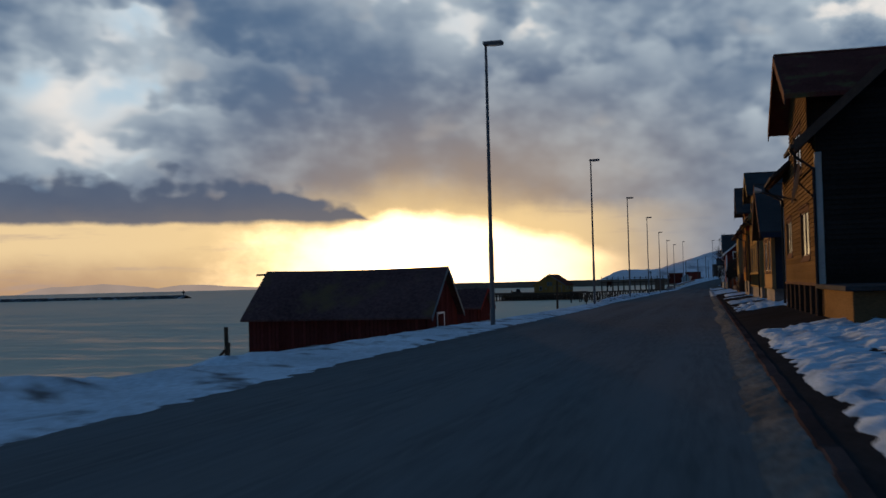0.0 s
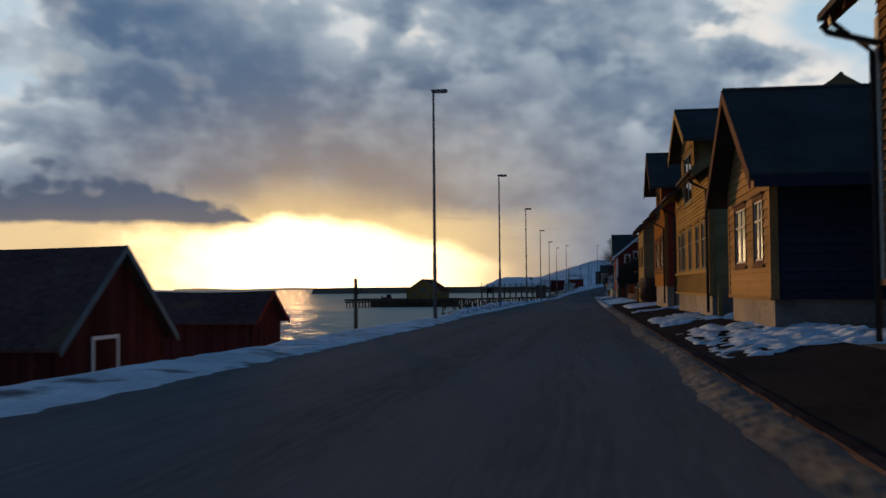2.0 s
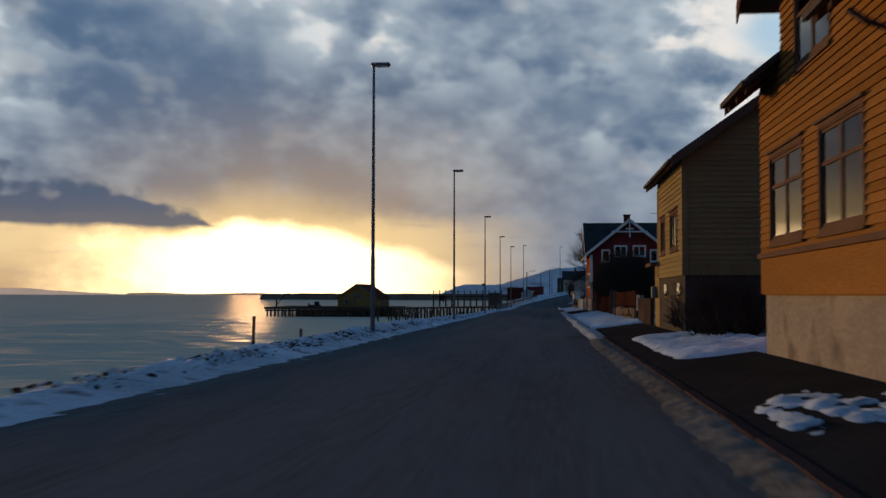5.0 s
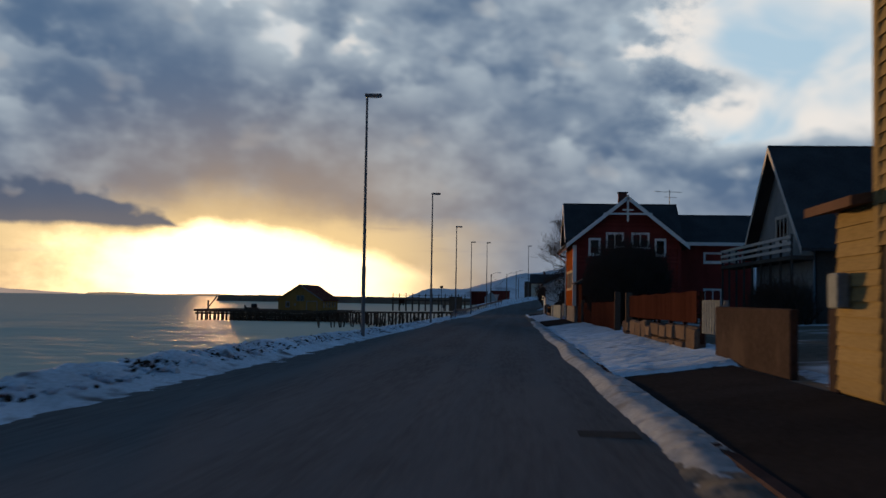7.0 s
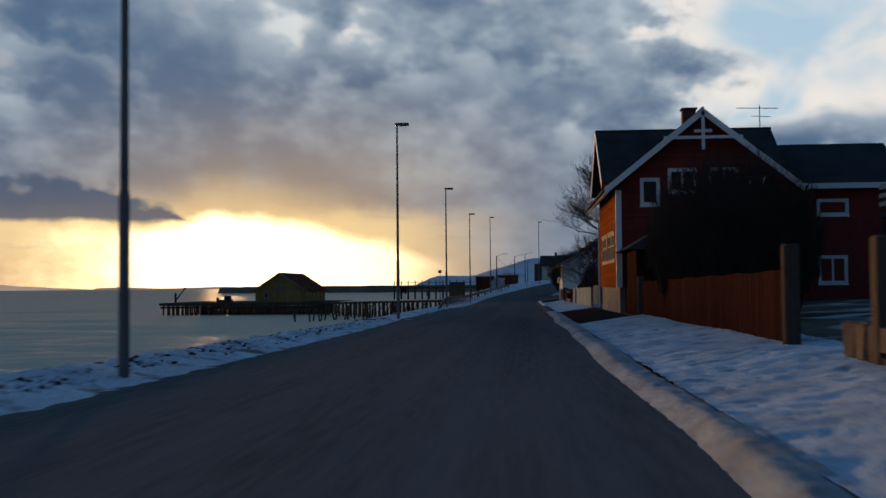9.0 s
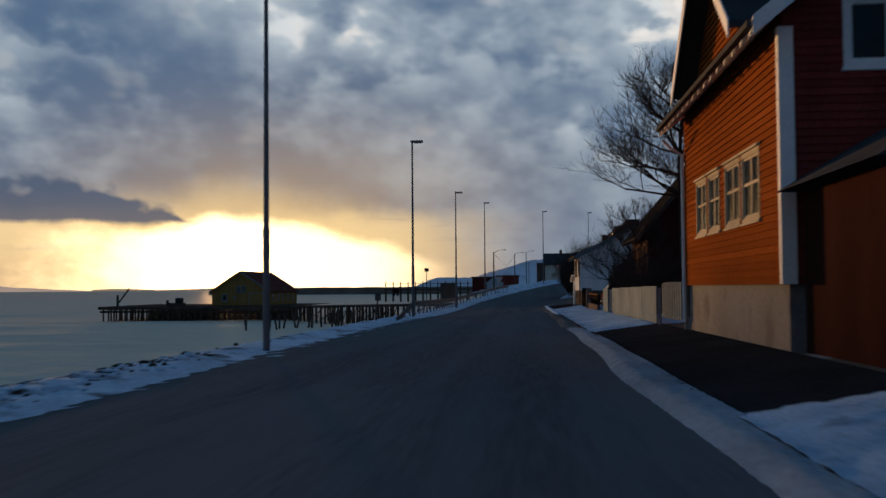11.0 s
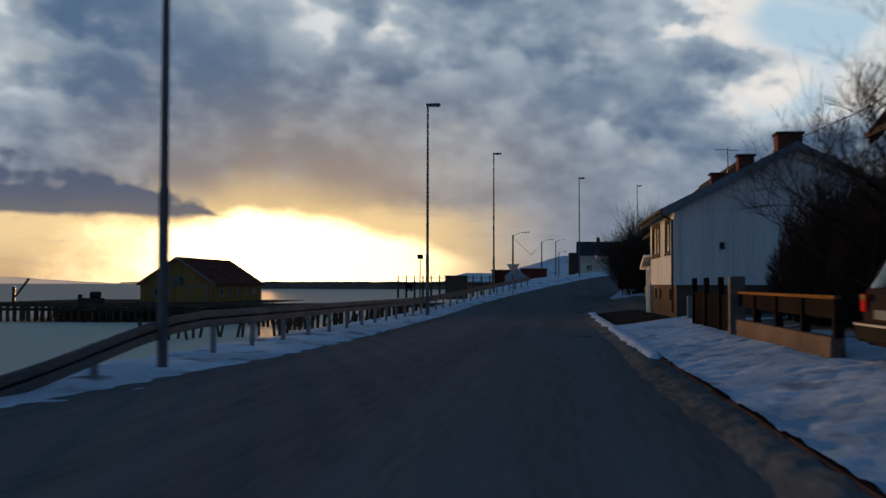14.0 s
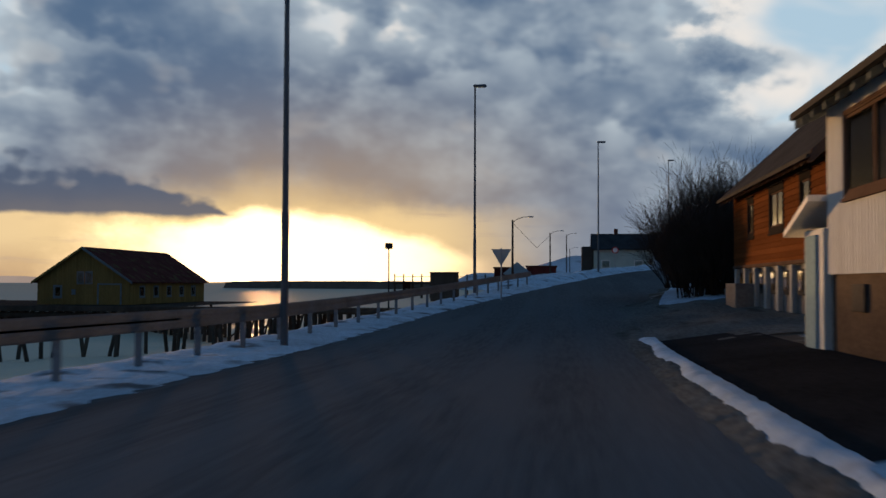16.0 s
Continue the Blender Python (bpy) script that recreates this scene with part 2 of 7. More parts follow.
def water_material():
    """Rippled sea: wave slopes at three sizes tilt the surface, so that it mirrors the sky above the horizon."""
    mt = bpy.data.materials.new("sea_water")
    mt.use_nodes = True
    nt = mt.node_tree
    N, L = nt.nodes.new, nt.links.new
    nt.nodes.remove(nt.nodes["Principled BSDF"])
    body, gloss, both = N("ShaderNodeBsdfDiffuse"), N("ShaderNodeBsdfGlossy"), N("ShaderNodeMixShader")
    # warm pale body colour stands in for most of the mirrored sky
    body.inputs["Color"].default_value = (0.57, 0.49, 0.355, 1)
    gloss.inputs["Color"].default_value = (1.0, 1.0, 1.0, 1)
    gloss.inputs["Roughness"].default_value = 0.46
    L(body.outputs[0], both.inputs[1])
    L(gloss.outputs[0], both.inputs[2])
    L(both.outputs[0], nt.nodes["Material Output"].inputs[0])
    geo = N("ShaderNodeNewGeometry")
    last = geo.outputs["Normal"]
    for s, steep, st in ((0.05, 0.3, (1.0, 3.0, 1.0)), (0.24, 1.1, (1.0, 2.6, 1.0)), (0.8, 1.0, (1.0, 2.4, 1.0)), (3.6, 0.7, (1.0, 1.6, 1.0))):
        mp, n = N("ShaderNodeMapping"), N("ShaderNodeTexNoise")
        mp.inputs["Scale"].default_value = st
        mp.inputs["Rotation"].default_value = (0, 0, 0.35)
        L(geo.outputs["Position"], mp.inputs[0])
        L(mp.outputs[0], n.inputs["Vector"])
        n.inputs["Scale"].default_value, n.inputs["Detail"].default_value = s, 2.0
        sub, mul, add = (N("ShaderNodeVectorMath") for _ in range(3))
        sub.operation, mul.operation, add.operation = "SUBTRACT", "MULTIPLY", "ADD"
        L(n.outputs["Color"], sub.inputs[0])
        sub.inputs[1].default_value = (0.5, 0.5, 0.5)
        L(sub.outputs[0], mul.inputs[0])
        mul.inputs[1].default_value = (steep * 5.5, steep, 0.0)
        L(mul.outputs[0], add.inputs[0])
        L(last, add.inputs[1])
        last = add.outputs[0]
    nor = N("ShaderNodeVectorMath")
    nor.operation = "NORMALIZE"
    L(last, nor.inputs[0])
    L(nor.outputs[0], gloss.inputs["Normal"])
    # the gloss share falls beyond the pier, so the glint is stronger in the harbour
    sep, calm = N("ShaderNodeSeparateXYZ"), N("ShaderNodeMapRange")
    calm.interpolation_type = "SMOOTHSTEP"
    L(geo.outputs["Position"], sep.inputs[0])
    L(sep.outputs[1], calm.inputs[0])
    for i, v in enumerate((280.0, 900.0, 0.10, 0.07)):
        calm.inputs[i + 1].default_value = v
    L(calm.outputs[0], both.inputs[0])
    return mt


def asphalt_material():
    """Worn asphalt: pale wheel tracks along the road, patches and a salt film."""
    mt = material("asphalt", (0.122, 0.121, 0.121), 0.85, 0.22, 1.2, 0.15, stretch=(1.6, 0.12, 1.0), spec=0.0, stain=(0.140, 0.138, 0.137))
    nt = mt.node_tree
    N, L = nt.nodes.new, nt.links.new
    b = nt.nodes["Principled BSDF"]
    old = b.inputs["Base Color"].links[0].from_socket
    geo, sep = N("ShaderNodeNewGeometry"), N("ShaderNodeSeparateXYZ")
    L(geo.outputs["Position"], sep.inputs[0])
    total = None
    for at, wide in ((-4.6, 0.34), (-3.0, 0.30), (-1.55, 0.16), (-0.75, 0.3), (0.55, 0.25)):
        n = [N("ShaderNodeMath") for _ in range(4)]
        for k, op in enumerate(("SUBTRACT", "DIVIDE", "POWER", "MULTIPLY")):
            n[k].operation = op
        L(sep.outputs[0], n[0].inputs[0])
        n[0].inputs[1].default_value = at
        L(n[0].outputs[0], n[1].inputs[0])
        n[1].inputs[1].default_value = wide
        L(n[1].outputs[0], n[2].inputs[0])
        n[2].inputs[1].default_value = 2.0
        L(n[2].outputs[0], n[3].inputs[0])
        n[3].inputs[1].default_value = -1.0
        e = N("ShaderNodeMath")
        e.operation = "EXPONENT"
        L(n[3].outputs[0], e.inputs[0])
        if total is None:
            total = e.outputs[0]
        else:
            ad = N("ShaderNodeMath")
            ad.operation = "ADD"
            L(total, ad.inputs[0])
            L(e.outputs[0], ad.inputs[1])
            total = ad.outputs[0]
    mp, no = N("ShaderNodeMapping"), N("ShaderNodeTexNoise")
    mp.inputs["Scale"].default_value = (2.0, 0.07, 1.0)
    L(geo.outputs["Position"], mp.inputs[0])
    L(mp.outputs[0], no.inputs["Vector"])
    no.inputs["Scale"].default_value, no.inputs["Detail"].default_value = 1.0, 5.0
    mu = N("ShaderNodeMath")
    mu.operation = "MULTIPLY"
    L(total, mu.inputs[0])
    L(no.outputs["Fac"], mu.inputs[1])
    mx = N("ShaderNodeMix")
    mx.data_type = "RGBA"
    L(mu.outputs[0], mx.inputs[0])
    L(old, mx.inputs[6])
    mx.inputs[7].default_value = (0.135, 0.14, 0.145, 1)
    L(mx.outputs[2], b.inputs["Base Color"])
    return mt


M = {
    "asphalt": asphalt_material(),
    "pavement": material("pavement_asphalt", (0.026, 0.026, 0.027), 0.9, 0.3, 2.0, 0.3, spec=0.0),
    # the snow colours lean blue, with the tint of the skylight put in
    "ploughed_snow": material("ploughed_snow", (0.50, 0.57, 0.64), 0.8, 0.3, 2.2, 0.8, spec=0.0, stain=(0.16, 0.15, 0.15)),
    "grey_snow": material("grey_gutter_snow", (0.27, 0.32, 0.36), 0.8, 0.3, 2.0, 0.3, spec=0.0, stain=(0.18, 0.20, 0.21)),
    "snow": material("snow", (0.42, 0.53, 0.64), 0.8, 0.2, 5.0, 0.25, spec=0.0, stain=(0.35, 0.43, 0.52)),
    "dirty_snow": material("dirty_snow", (0.115, 0.122, 0.118), 0.8, 0.4, 1.5, 0.35, stretch=(1.5, 0.4, 1), stain=(0.075, 0.074, 0.068)),
    "turf": material("brown_turf", (0.045, 0.034, 0.026), 0.95, 0.4, 3.0, 0.6),
    "ground": material("frozen_earth", (0.11, 0.10, 0.085), 0.9, 0.4, 0.6, 0.6, stain=(0.55, 0.58, 0.62)),
    "kerb": material("kerb_granite", (0.052, 0.040, 0.039), 0.8, 0.25, 4.0, 0.3, each=0.25),
    "galv": material("galvanised_steel", (0.40, 0.41, 0.42), 0.45, 0.15, 4.0, 0.08, metal=0.8),
    "pole": material("pole_steel", (0.13, 0.135, 0.145), 0.6, 0.15, 4.0, 0.08, metal=0.3),
    "dark_metal": material("dark_metal", (0.03, 0.03, 0.032), 0.45, 0.2, 4.0, 0.1, metal=0.3),
    # white paint lowered to blue grey, the shade on the fences put into it
    "dim_white": material("shade_dimmed_white_paint", (0.15, 0.185, 0.205), 0.8, 0.25, 2.0, 0.15, spec=0.0, stain=(0.115, 0.14, 0.15)),
    "shaded_red": material("shaded_red_boards", (0.055, 0.015, 0.013), 0.8, 0.25, 2.5, 0.3, each=0.2, stretch=(2, 2, 0.5)),
    # base colour holds the skylight's blue as well as the trodden grey
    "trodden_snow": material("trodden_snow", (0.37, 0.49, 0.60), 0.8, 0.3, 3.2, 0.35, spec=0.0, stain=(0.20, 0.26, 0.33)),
    "near_black": material("near_black_boards", (0.022, 0.02, 0.019), 0.8, 0.3, 2.5, 0.3, each=0.15),
    "shaded_brown": material("shaded_brown_boards", (0.06, 0.036, 0.026), 0.75, 0.3, 2.5, 0.3, each=0.2, stretch=(1, 0.25, 2)),
    "cream_trim": material("dull_cream_trim", (0.36, 0.32, 0.24), 0.55, 0.15, 3.0, 0.1),
    "yellow_trim": material("dull_yellow_trim", (0.17, 0.135, 0.07), 0.6, 0.2, 3.0, 0.15),
    "worn_mark": material("worn_road_paint", (0.15, 0.15, 0.148), 0.8, 0.4, 6.0, 0.2, stain=(0.11, 0.11, 0.11)),
    "slate_trim": material("blue_grey_trim", (0.16, 0.19, 0.21), 0.6, 0.2, 3.0, 0.1),
    "white": material("white_paint", (0.72, 0.72, 0.70), 0.5, 0.1, 3.0, 0.1),
    "grey_trim": material("grey_trim", (0.36, 0.37, 0.36), 0.55, 0.15, 3.0, 0.1),
    "brown_trim": material("brown_trim", (0.085, 0.06, 0.048), 0.55, 0.2, 4.0, 0.15),
    "ochre": material("weathered_ochre_boards", (0.185, 0.13, 0.066), 0.6, 0.25, 2.5, 0.3, each=0.16, stretch=(1, 0.25, 2)),
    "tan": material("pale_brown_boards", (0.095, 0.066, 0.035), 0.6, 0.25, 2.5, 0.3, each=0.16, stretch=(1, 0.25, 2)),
    "yellow": material("yellow_boards", (0.189, 0.139, 0.063), 0.55, 0.18, 2.5, 0.25, each=0.1, stretch=(1, 0.25, 2)),
    "cream": material("cream_boards", (0.18, 0.151, 0.079), 0.55, 0.15, 2.5, 0.25, each=0.08, stretch=(1, 0.25, 2)),
    "orange": material("sunlit_orange_boards", (0.168, 0.05, 0.012), 0.5, 0.2, 2.5, 0.25, each=0.14, stretch=(1, 0.25, 2)),
    "gold": material("gold_brown_boards", (0.155, 0.085, 0.03), 0.5, 0.2, 2.5, 0.25, each=0.14, stretch=(1, 0.25, 2)),
    "green": material("olive_green_boards", (0.20, 0.19, 0.105), 0.6, 0.2, 2.5, 0.25, each=0.12, stretch=(1, 1, 2)),
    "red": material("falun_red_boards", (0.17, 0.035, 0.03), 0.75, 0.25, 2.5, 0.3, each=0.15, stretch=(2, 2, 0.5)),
    "log": material("dark_log_boards", (0.111, 0.044, 0.017), 0.7, 0.25, 2.5, 0.3, each=0.18, stretch=(1, 0.25, 2)),
    "zinc": material("dull_zinc", (0.19, 0.20, 0.21), 0.6, 0.25, 3.0, 0.1),
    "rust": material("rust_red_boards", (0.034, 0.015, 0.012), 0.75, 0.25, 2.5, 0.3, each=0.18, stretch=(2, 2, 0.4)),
    "navy": material("dark_blue_boards", (0.022, 0.033, 0.055), 0.65, 0.2, 2.5, 0.25, each=0.12),
    "whiteboard": material("white_vertical_boards", (0.60, 0.63, 0.63), 0.5, 0.12, 2.5, 0.2, each=0.06, stretch=(2, 2, 0.3)),
    "boathouse": material("boathouse_red_planks", (0.075, 0.023, 0.022), 0.8, 0.35, 2.0, 0.35, each=0.25, stretch=(2, 2, 0.3)),
    "pierhouse": material("mustard_planks", (0.22, 0.15, 0.052), 0.7, 0.25, 2.0, 0.3, each=0.15, stretch=(2, 2, 0.3)),
    "slate": material("dark_roofing", (0.045, 0.047, 0.05), 0.75, 0.3, 3.0, 0.35),
    "dark_roof": material("near_black_roofing", (0.016, 0.015, 0.015), 0.85, 0.3, 3.0, 0.35),
    "red_roof": material("red_brown_roofing", (0.09, 0.035, 0.03), 0.7, 0.35, 2.5, 0.35, stain=(0.10, 0.085, 0.04)),
    "moss_roof": material("mossy_roofing", (0.085, 0.05, 0.05), 0.85, 0.4, 0.9, 0.5, stain=(0.115, 0.08, 0.045)),
    "concrete": material("concrete", (0.17, 0.168, 0.163), 0.85, 0.3, 2.0, 0.3, stain=(0.10, 0.098, 0.095)),
    "render": material("grey_render", (0.17, 0.17, 0.168), 0.85, 0.2, 2.0, 0.3, stain=(0.12, 0.12, 0.118)),
    "basement": material("dark_basement_paint", (0.06, 0.058, 0.055), 0.75, 0.25, 2.0, 0.25),
    "stone": material("old_stone", (0.092, 0.076, 0.064), 0.9, 0.3, 2.5, 0.6, each=0.25, spec=0.0),
    "turf_wall": material("brown_wall_render", (0.034, 0.029, 0.029), 0.9, 0.3, 2.0, 0.4, stain=(0.05, 0.043, 0.04)),
    "brick": material("chimney_brick", (0.11, 0.055, 0.043), 0.85, 0.3, 6.0, 0.4),
    "timber": material("old_timber", (0.075, 0.06, 0.048), 0.85, 0.35, 3.0, 0.5, each=0.25, stretch=(2, 2, 0.3)),
    "bark": material("bark", (0.032, 0.026, 0.022), 0.9, 0.3, 6.0, 0.6),
    "twig": material("bare_twigs", (0.05, 0.04, 0.035), 0.9, 0.3, 6.0, 0.0),
    "curtain": material("curtain_cloth", (0.62, 0.56, 0.42), 0.9, 0.12, 4.0, 0.2, stretch=(1, 6, 0.3)),
    "room": material("room_shade", (0.10, 0.09, 0.08), 0.9, 0.2, 2.0, 0.0),
    "blue": material("pale_blue_paint", (0.22, 0.33, 0.40), 0.6, 0.2, 2.0, 0.2),
    "palegreen": material("pale_green_boards", (0.42, 0.50, 0.46), 0.65, 0.2, 2.0, 0.2),
    "sign_red": material("sign_red", (0.55, 0.03, 0.03), 0.4, 0.1, 3.0, 0.0),
    "carpaint": material("car_paint_dark", (0.025, 0.022, 0.024), 0.5, 0.05, 3.0, 0.0, spec=0.0),
    "rubber": material("rubber", (0.02, 0.02, 0.02), 0.85, 0.2, 5.0, 0.1),
    "taillight": material("tail_light_lens", (0.35, 0.02, 0.015), 0.15, 0.05, 5.0, 0.0),
    "hill": material("far_snowy_hill", (0.60, 0.60, 0.64), 0.95, 0.2, 0.03, 0.0, stretch=(1.0, 0.25, 2.0), stain=(0.30, 0.29, 0.31)),
    "rock": material("dark_shore_rock", (0.06, 0.06, 0.06), 0.9, 0.4, 0.8, 0.7, stain=(0.4, 0.42, 0.45)),
    "black_boards": material("black_stained_boards", (0.014, 0.012, 0.012), 0.9, 0.3, 3.0, 0.3, spec=0.0),
    "bare_rock": material("bare_breakwater_rock", (0.13, 0.10, 0.075), 0.95, 0.3, 0.3, 0.4, stain=(0.09, 0.07, 0.055)),
    "glass": glass_material(),
    "dull_glass": glass_material("dull_glass", 1.05),
    "water": water_material(),
}


# ---- mesh helpers ----
def part(name, bm, mat, parent=None, label=""):
    me = bpy.data.meshes.new(name)
    bmesh.ops.recalc_face_normals(bm, faces=bm.faces)
    bm.to_mesh(me)
    bm.free()
    me.materials.append(M[mat])
    ob = new(name, me)
    if parent is not None:
        ob.parent = parent
    if label:
        ob["label"] = label
    return ob


def empty(name, x=0, y=0, z=0, rz=0.0):
    e = new(name)
    e.location, e.rotation_euler = (x, y, z), (0, 0, radians(rz))
    return e


def box(bm, x0, x1, y0, y1, z0, z1):
    v = [bm.verts.new((x, y, z)) for z in (z0, z1) for x, y in ((x0, y0), (x1, y0), (x1, y1), (x0, y1))]
    for f in ((3, 2, 1, 0), (4, 5, 6, 7), (0, 1, 5, 4), (1, 2, 6, 5), (2, 3, 7, 6), (3, 0, 4, 7)):
        bm.faces.new([v[i] for i in f])


def boxed(x0, x1, y0, y1, z0, z1, bevel=0.0):
    bm = bmesh.new()
    box(bm, x0, x1, y0, y1, z0, z1)
    if bevel:
        bmesh.ops.bevel(bm, geom=bm.edges[:], offset=bevel, segments=1, affect="EDGES")
    return bm


def slab(bm, pts, push):
    """A flat polygon given by its corners, thickened by the vector push."""
    push = Vector(push)
    a = [bm.verts.new(p) for p in pts]
    b = [bm.verts.new(Vector(p) + push) for p in pts]
    bm.faces.new(a)
    bm.faces.new(b[::-1])
    for i in range(len(a)):
        j = (i + 1) % len(a)
        bm.faces.new((a[i], b[i], b[j], a[j]))


def tube(bm, pts, radii, sides=8, caps=True):
    """A round bar through the points."""
    pts = [Vector(p) for p in pts]
    rings = []
    for i, p in enumerate(pts):
        d = (pts[min(i + 1, len(pts) - 1)] - pts[max(i - 1, 0)]).normalized()
        a = d.cross(Vector((0, 0, 1)) if abs(d.z) < 0.9 else Vector((1, 0, 0))).normalized()
        b = d.cross(a)
        r = radii[i] if isinstance(radii, (list, tuple)) else radii
        rings.append([bm.verts.new(p + r * (math.cos(6.28319 * k / sides) * a + math.sin(6.28319 * k / sides) * b)) for k in range(sides)])
    for r0, r1 in zip(rings, rings[1:]):
        for k in range(sides):
            bm.faces.new((r0[k], r0[(k + 1) % sides], r1[(k + 1) % sides], r1[k]))
    if caps:
        bm.faces.new(rings[0][::-1])
        bm.faces.new(rings[-1])


def tubed(pts, radii, sides=8):
    bm = bmesh.new()
    tube(bm, pts, radii, sides)
    return bm


def grid_mesh(name, xs, ys, height, mat, keep=None):
    """A height field over the lines xs and ys."""
    nx, ny = len(xs), len(ys)
    verts = [(x, y, height(x, y)) for y in ys for x in xs]
    faces = [(j * nx + i, j * nx + i + 1, (j + 1) * nx + i + 1, (j + 1) * nx + i) for j in range(ny - 1) for i in range(nx - 1)
             if keep is None or keep((xs[i] + xs[i + 1]) / 2, (ys[j] + ys[j + 1]) / 2)]
    me = bpy.data.meshes.new(name)
    me.from_pydata(verts, [], faces)
    me.materials.append(M[mat])
    me.polygons.foreach_set("use_smooth", [True] * len(faces))
    return new(name, me)


def frange(a, b, step):
    n = max(1, int(round((b - a) / step)))
    return [a + (b - a) * i / n for i in range(n + 1)]


def ease(t):
    t = min(1.0, max(0.0, t))
    return t * t * (3 - 2 * t)


# ---- the lie of the land ----
SEA = -3.95


def bend(y):
    """How far the road has swung to the right of the straight street."""
    d = max(0.0, y - 232.0)
    return 0.0021 * d * d if d < 80 else 0.0021 * 6400 + 0.336 * (d - 80)


def road_z(y):
    base = 0.585 - 0.0059 * min(y, 236.0)
    rise = 3.5 * ease((y - 232.0) / 115.0)
    return base + rise


ROAD_L, ROAD_R = -6.2, 1.88          # edges of the asphalt on the straight


def rel(x, y):
    return x - bend(y)


def land_z(x, y):
    """Height of the ground outside the carriageway."""
    r, z = rel(x, y), road_z(y)
    n = noise.noise((x * 0.35, y * 0.35, 0.3)) * 0.14 + noise.noise((x * 1.3, y * 1.3, 4.3)) * 0.05
    if r > ROAD_R:
        d = r - ROAD_R
        up = 0.05 + 0.145 * min(d, 2.5) + 0.045 * max(0.0, min(d - 2.5, 60)) + 0.15 * max(0.0, min(d - 40, 300))
        return z + up - 0.05 + (n * 0.4 if d > 2.8 else 0.0)
    d = ROAD_L - r
    lip = 1.2 - 0.6 * ease((y - 28) / 12) * (1 - ease((y - 78) / 14))
    if d < lip:
        return z - 0.06
    shore = 4.2 + 1.5 * noise.noise((y * 0.05, 1.7, 0.0)) if y < 262 else 5.5 + min(24.0, (y - 262) * 0.25)
    if y < 60:
        shore += 3.0 * ease((60 - y) / 30)
    t = ease((d - lip) / shore)
    return (z - 0.06) * (1 - t) + (SEA - 1.6) * t + n * 1.6


ground = grid_mesh("ground", [-400, -120, -60, -40] + frange(-30, -6.4, 0.6) + [-6.2, -3, 1.3, 1.6] + frange(2, 6, 1.0) + [8, 11, 15, 20, 28, 40, 60, 90, 140, 220, 400],
                   [-300, -150, -60] + frange(-20, 300, 1.2) + [310, 325, 340, 360, 390, 430, 500, 600, 800],
                   lambda x, y: land_z(x, y) if not (ROAD_L < rel(x, y) < ROAD_R) else road_z(y) - 0.12, "ground")
tagged(ground, "frozen brown ground with thin snow sloping to the sea", "ground", kind="structure")


def strip(name, r0, r1, ys, lift, mat, across=2, wave=None):
    """A ribbon along the road between two offsets from the straight street's line."""
    verts, faces = [], []
    for y in ys:
        for i in range(across + 1):
            r = r0 + (r1 - r0) * i / across
            verts.append((r + bend(y), y, road_z(y) + lift + (wave(r, y) if wave else 0.0)))
    k = across + 1
    faces = [(j * k + i, j * k + i + 1, (j + 1) * k + i + 1, (j + 1) * k + i) for j in range(len(ys) - 1) for i in range(across)]
    me = bpy.data.meshes.new(name)
    me.from_pydata(verts, [], faces)
    me.materials.append(M[mat])
    me.polygons.foreach_set("use_smooth", [True] * len(faces))
    return new(name, me)


road = strip("road", ROAD_L - 0.5, ROAD_R + 0.05, frange(-40, 420, 2.0), 0.0, "asphalt", 8,
             lambda r, y: -0.012 * (r + 2.4) ** 2 * 0.25)
tagged(road, "worn dark asphalt road with pale wheel tracks", "road", kind="structure")
pavement = strip("pavement", ROAD_R + 0.15, 4.1, frange(-40, 238, 2.0), 0.05, "pavement", 3, lambda r, y: 0.14 * (r - ROAD_R - 0.15))
tagged(pavement, "dark asphalt pavement beside the houses", "pavement", kind="structure")

# sea to the horizon
def stretch(a, b, at, near, grow):
    """Lines from a to b, close together round `at` and further apart away from it."""
    out, x = [at], at
    while x < b:
        x += max(near, (x - at) * grow)
        out.append(min(x, b))
    x = at
    while x > a:
        x -= max(near, (at - x) * grow)
        out.insert(0, max(x, a))
    return out


def wave_z(x, y):
    """Short steep ripples near the shore, longer swell further out, so that the slopes stay alike."""
    space = max(0.75, 0.022 * max(-8.0 - x, y - 150.0, 20.0 - y))
    z = 0.0
    for length, steep in ((2.4, 0.06), (5.0, 0.04), (12.0, 0.018), (30.0, 0.008)):
        k = ease((length / space - 2.0) / 1.5)
        if k > 0.0:
            z += k * steep * length * noise.noise((x / length * 0.8, y / length * 1.3, length))
    return SEA + z


sea = grid_mesh("sea_water", stretch(-4600, 1500, -8.0, 0.75, 0.022), stretch(-1200, 4700, 100.0, 0.8, 0.011), wave_z, "water")
tagged(sea, "calm grey sea with low ripples glinting under the sun", "water", kind="structure")

# ---- snow ----
def fbm(x, y, s, z=0.0):
    return noise.fractal((x * s, y * s, z), 0.6, 2.0, 4)


def bank_edge(y):
    """Inner edge of the ploughed snow: the asphalt is narrower where the snow spreads."""
    return -5.45 + 0.35 * noise.noise((y * 0.03, 7.0, 0.0)) - 0.55 * ease((y - 60) / 20) * (1 - ease((y - 190) / 15)) - 0.7 * ease((y - 160) / 15) * (1 - ease((y - 198) / 12)) + 0.45 * (1 - ease((y - 6) / 14)) + 0.08 * noise.noise((y * 0.8, 2.0, 0.0))


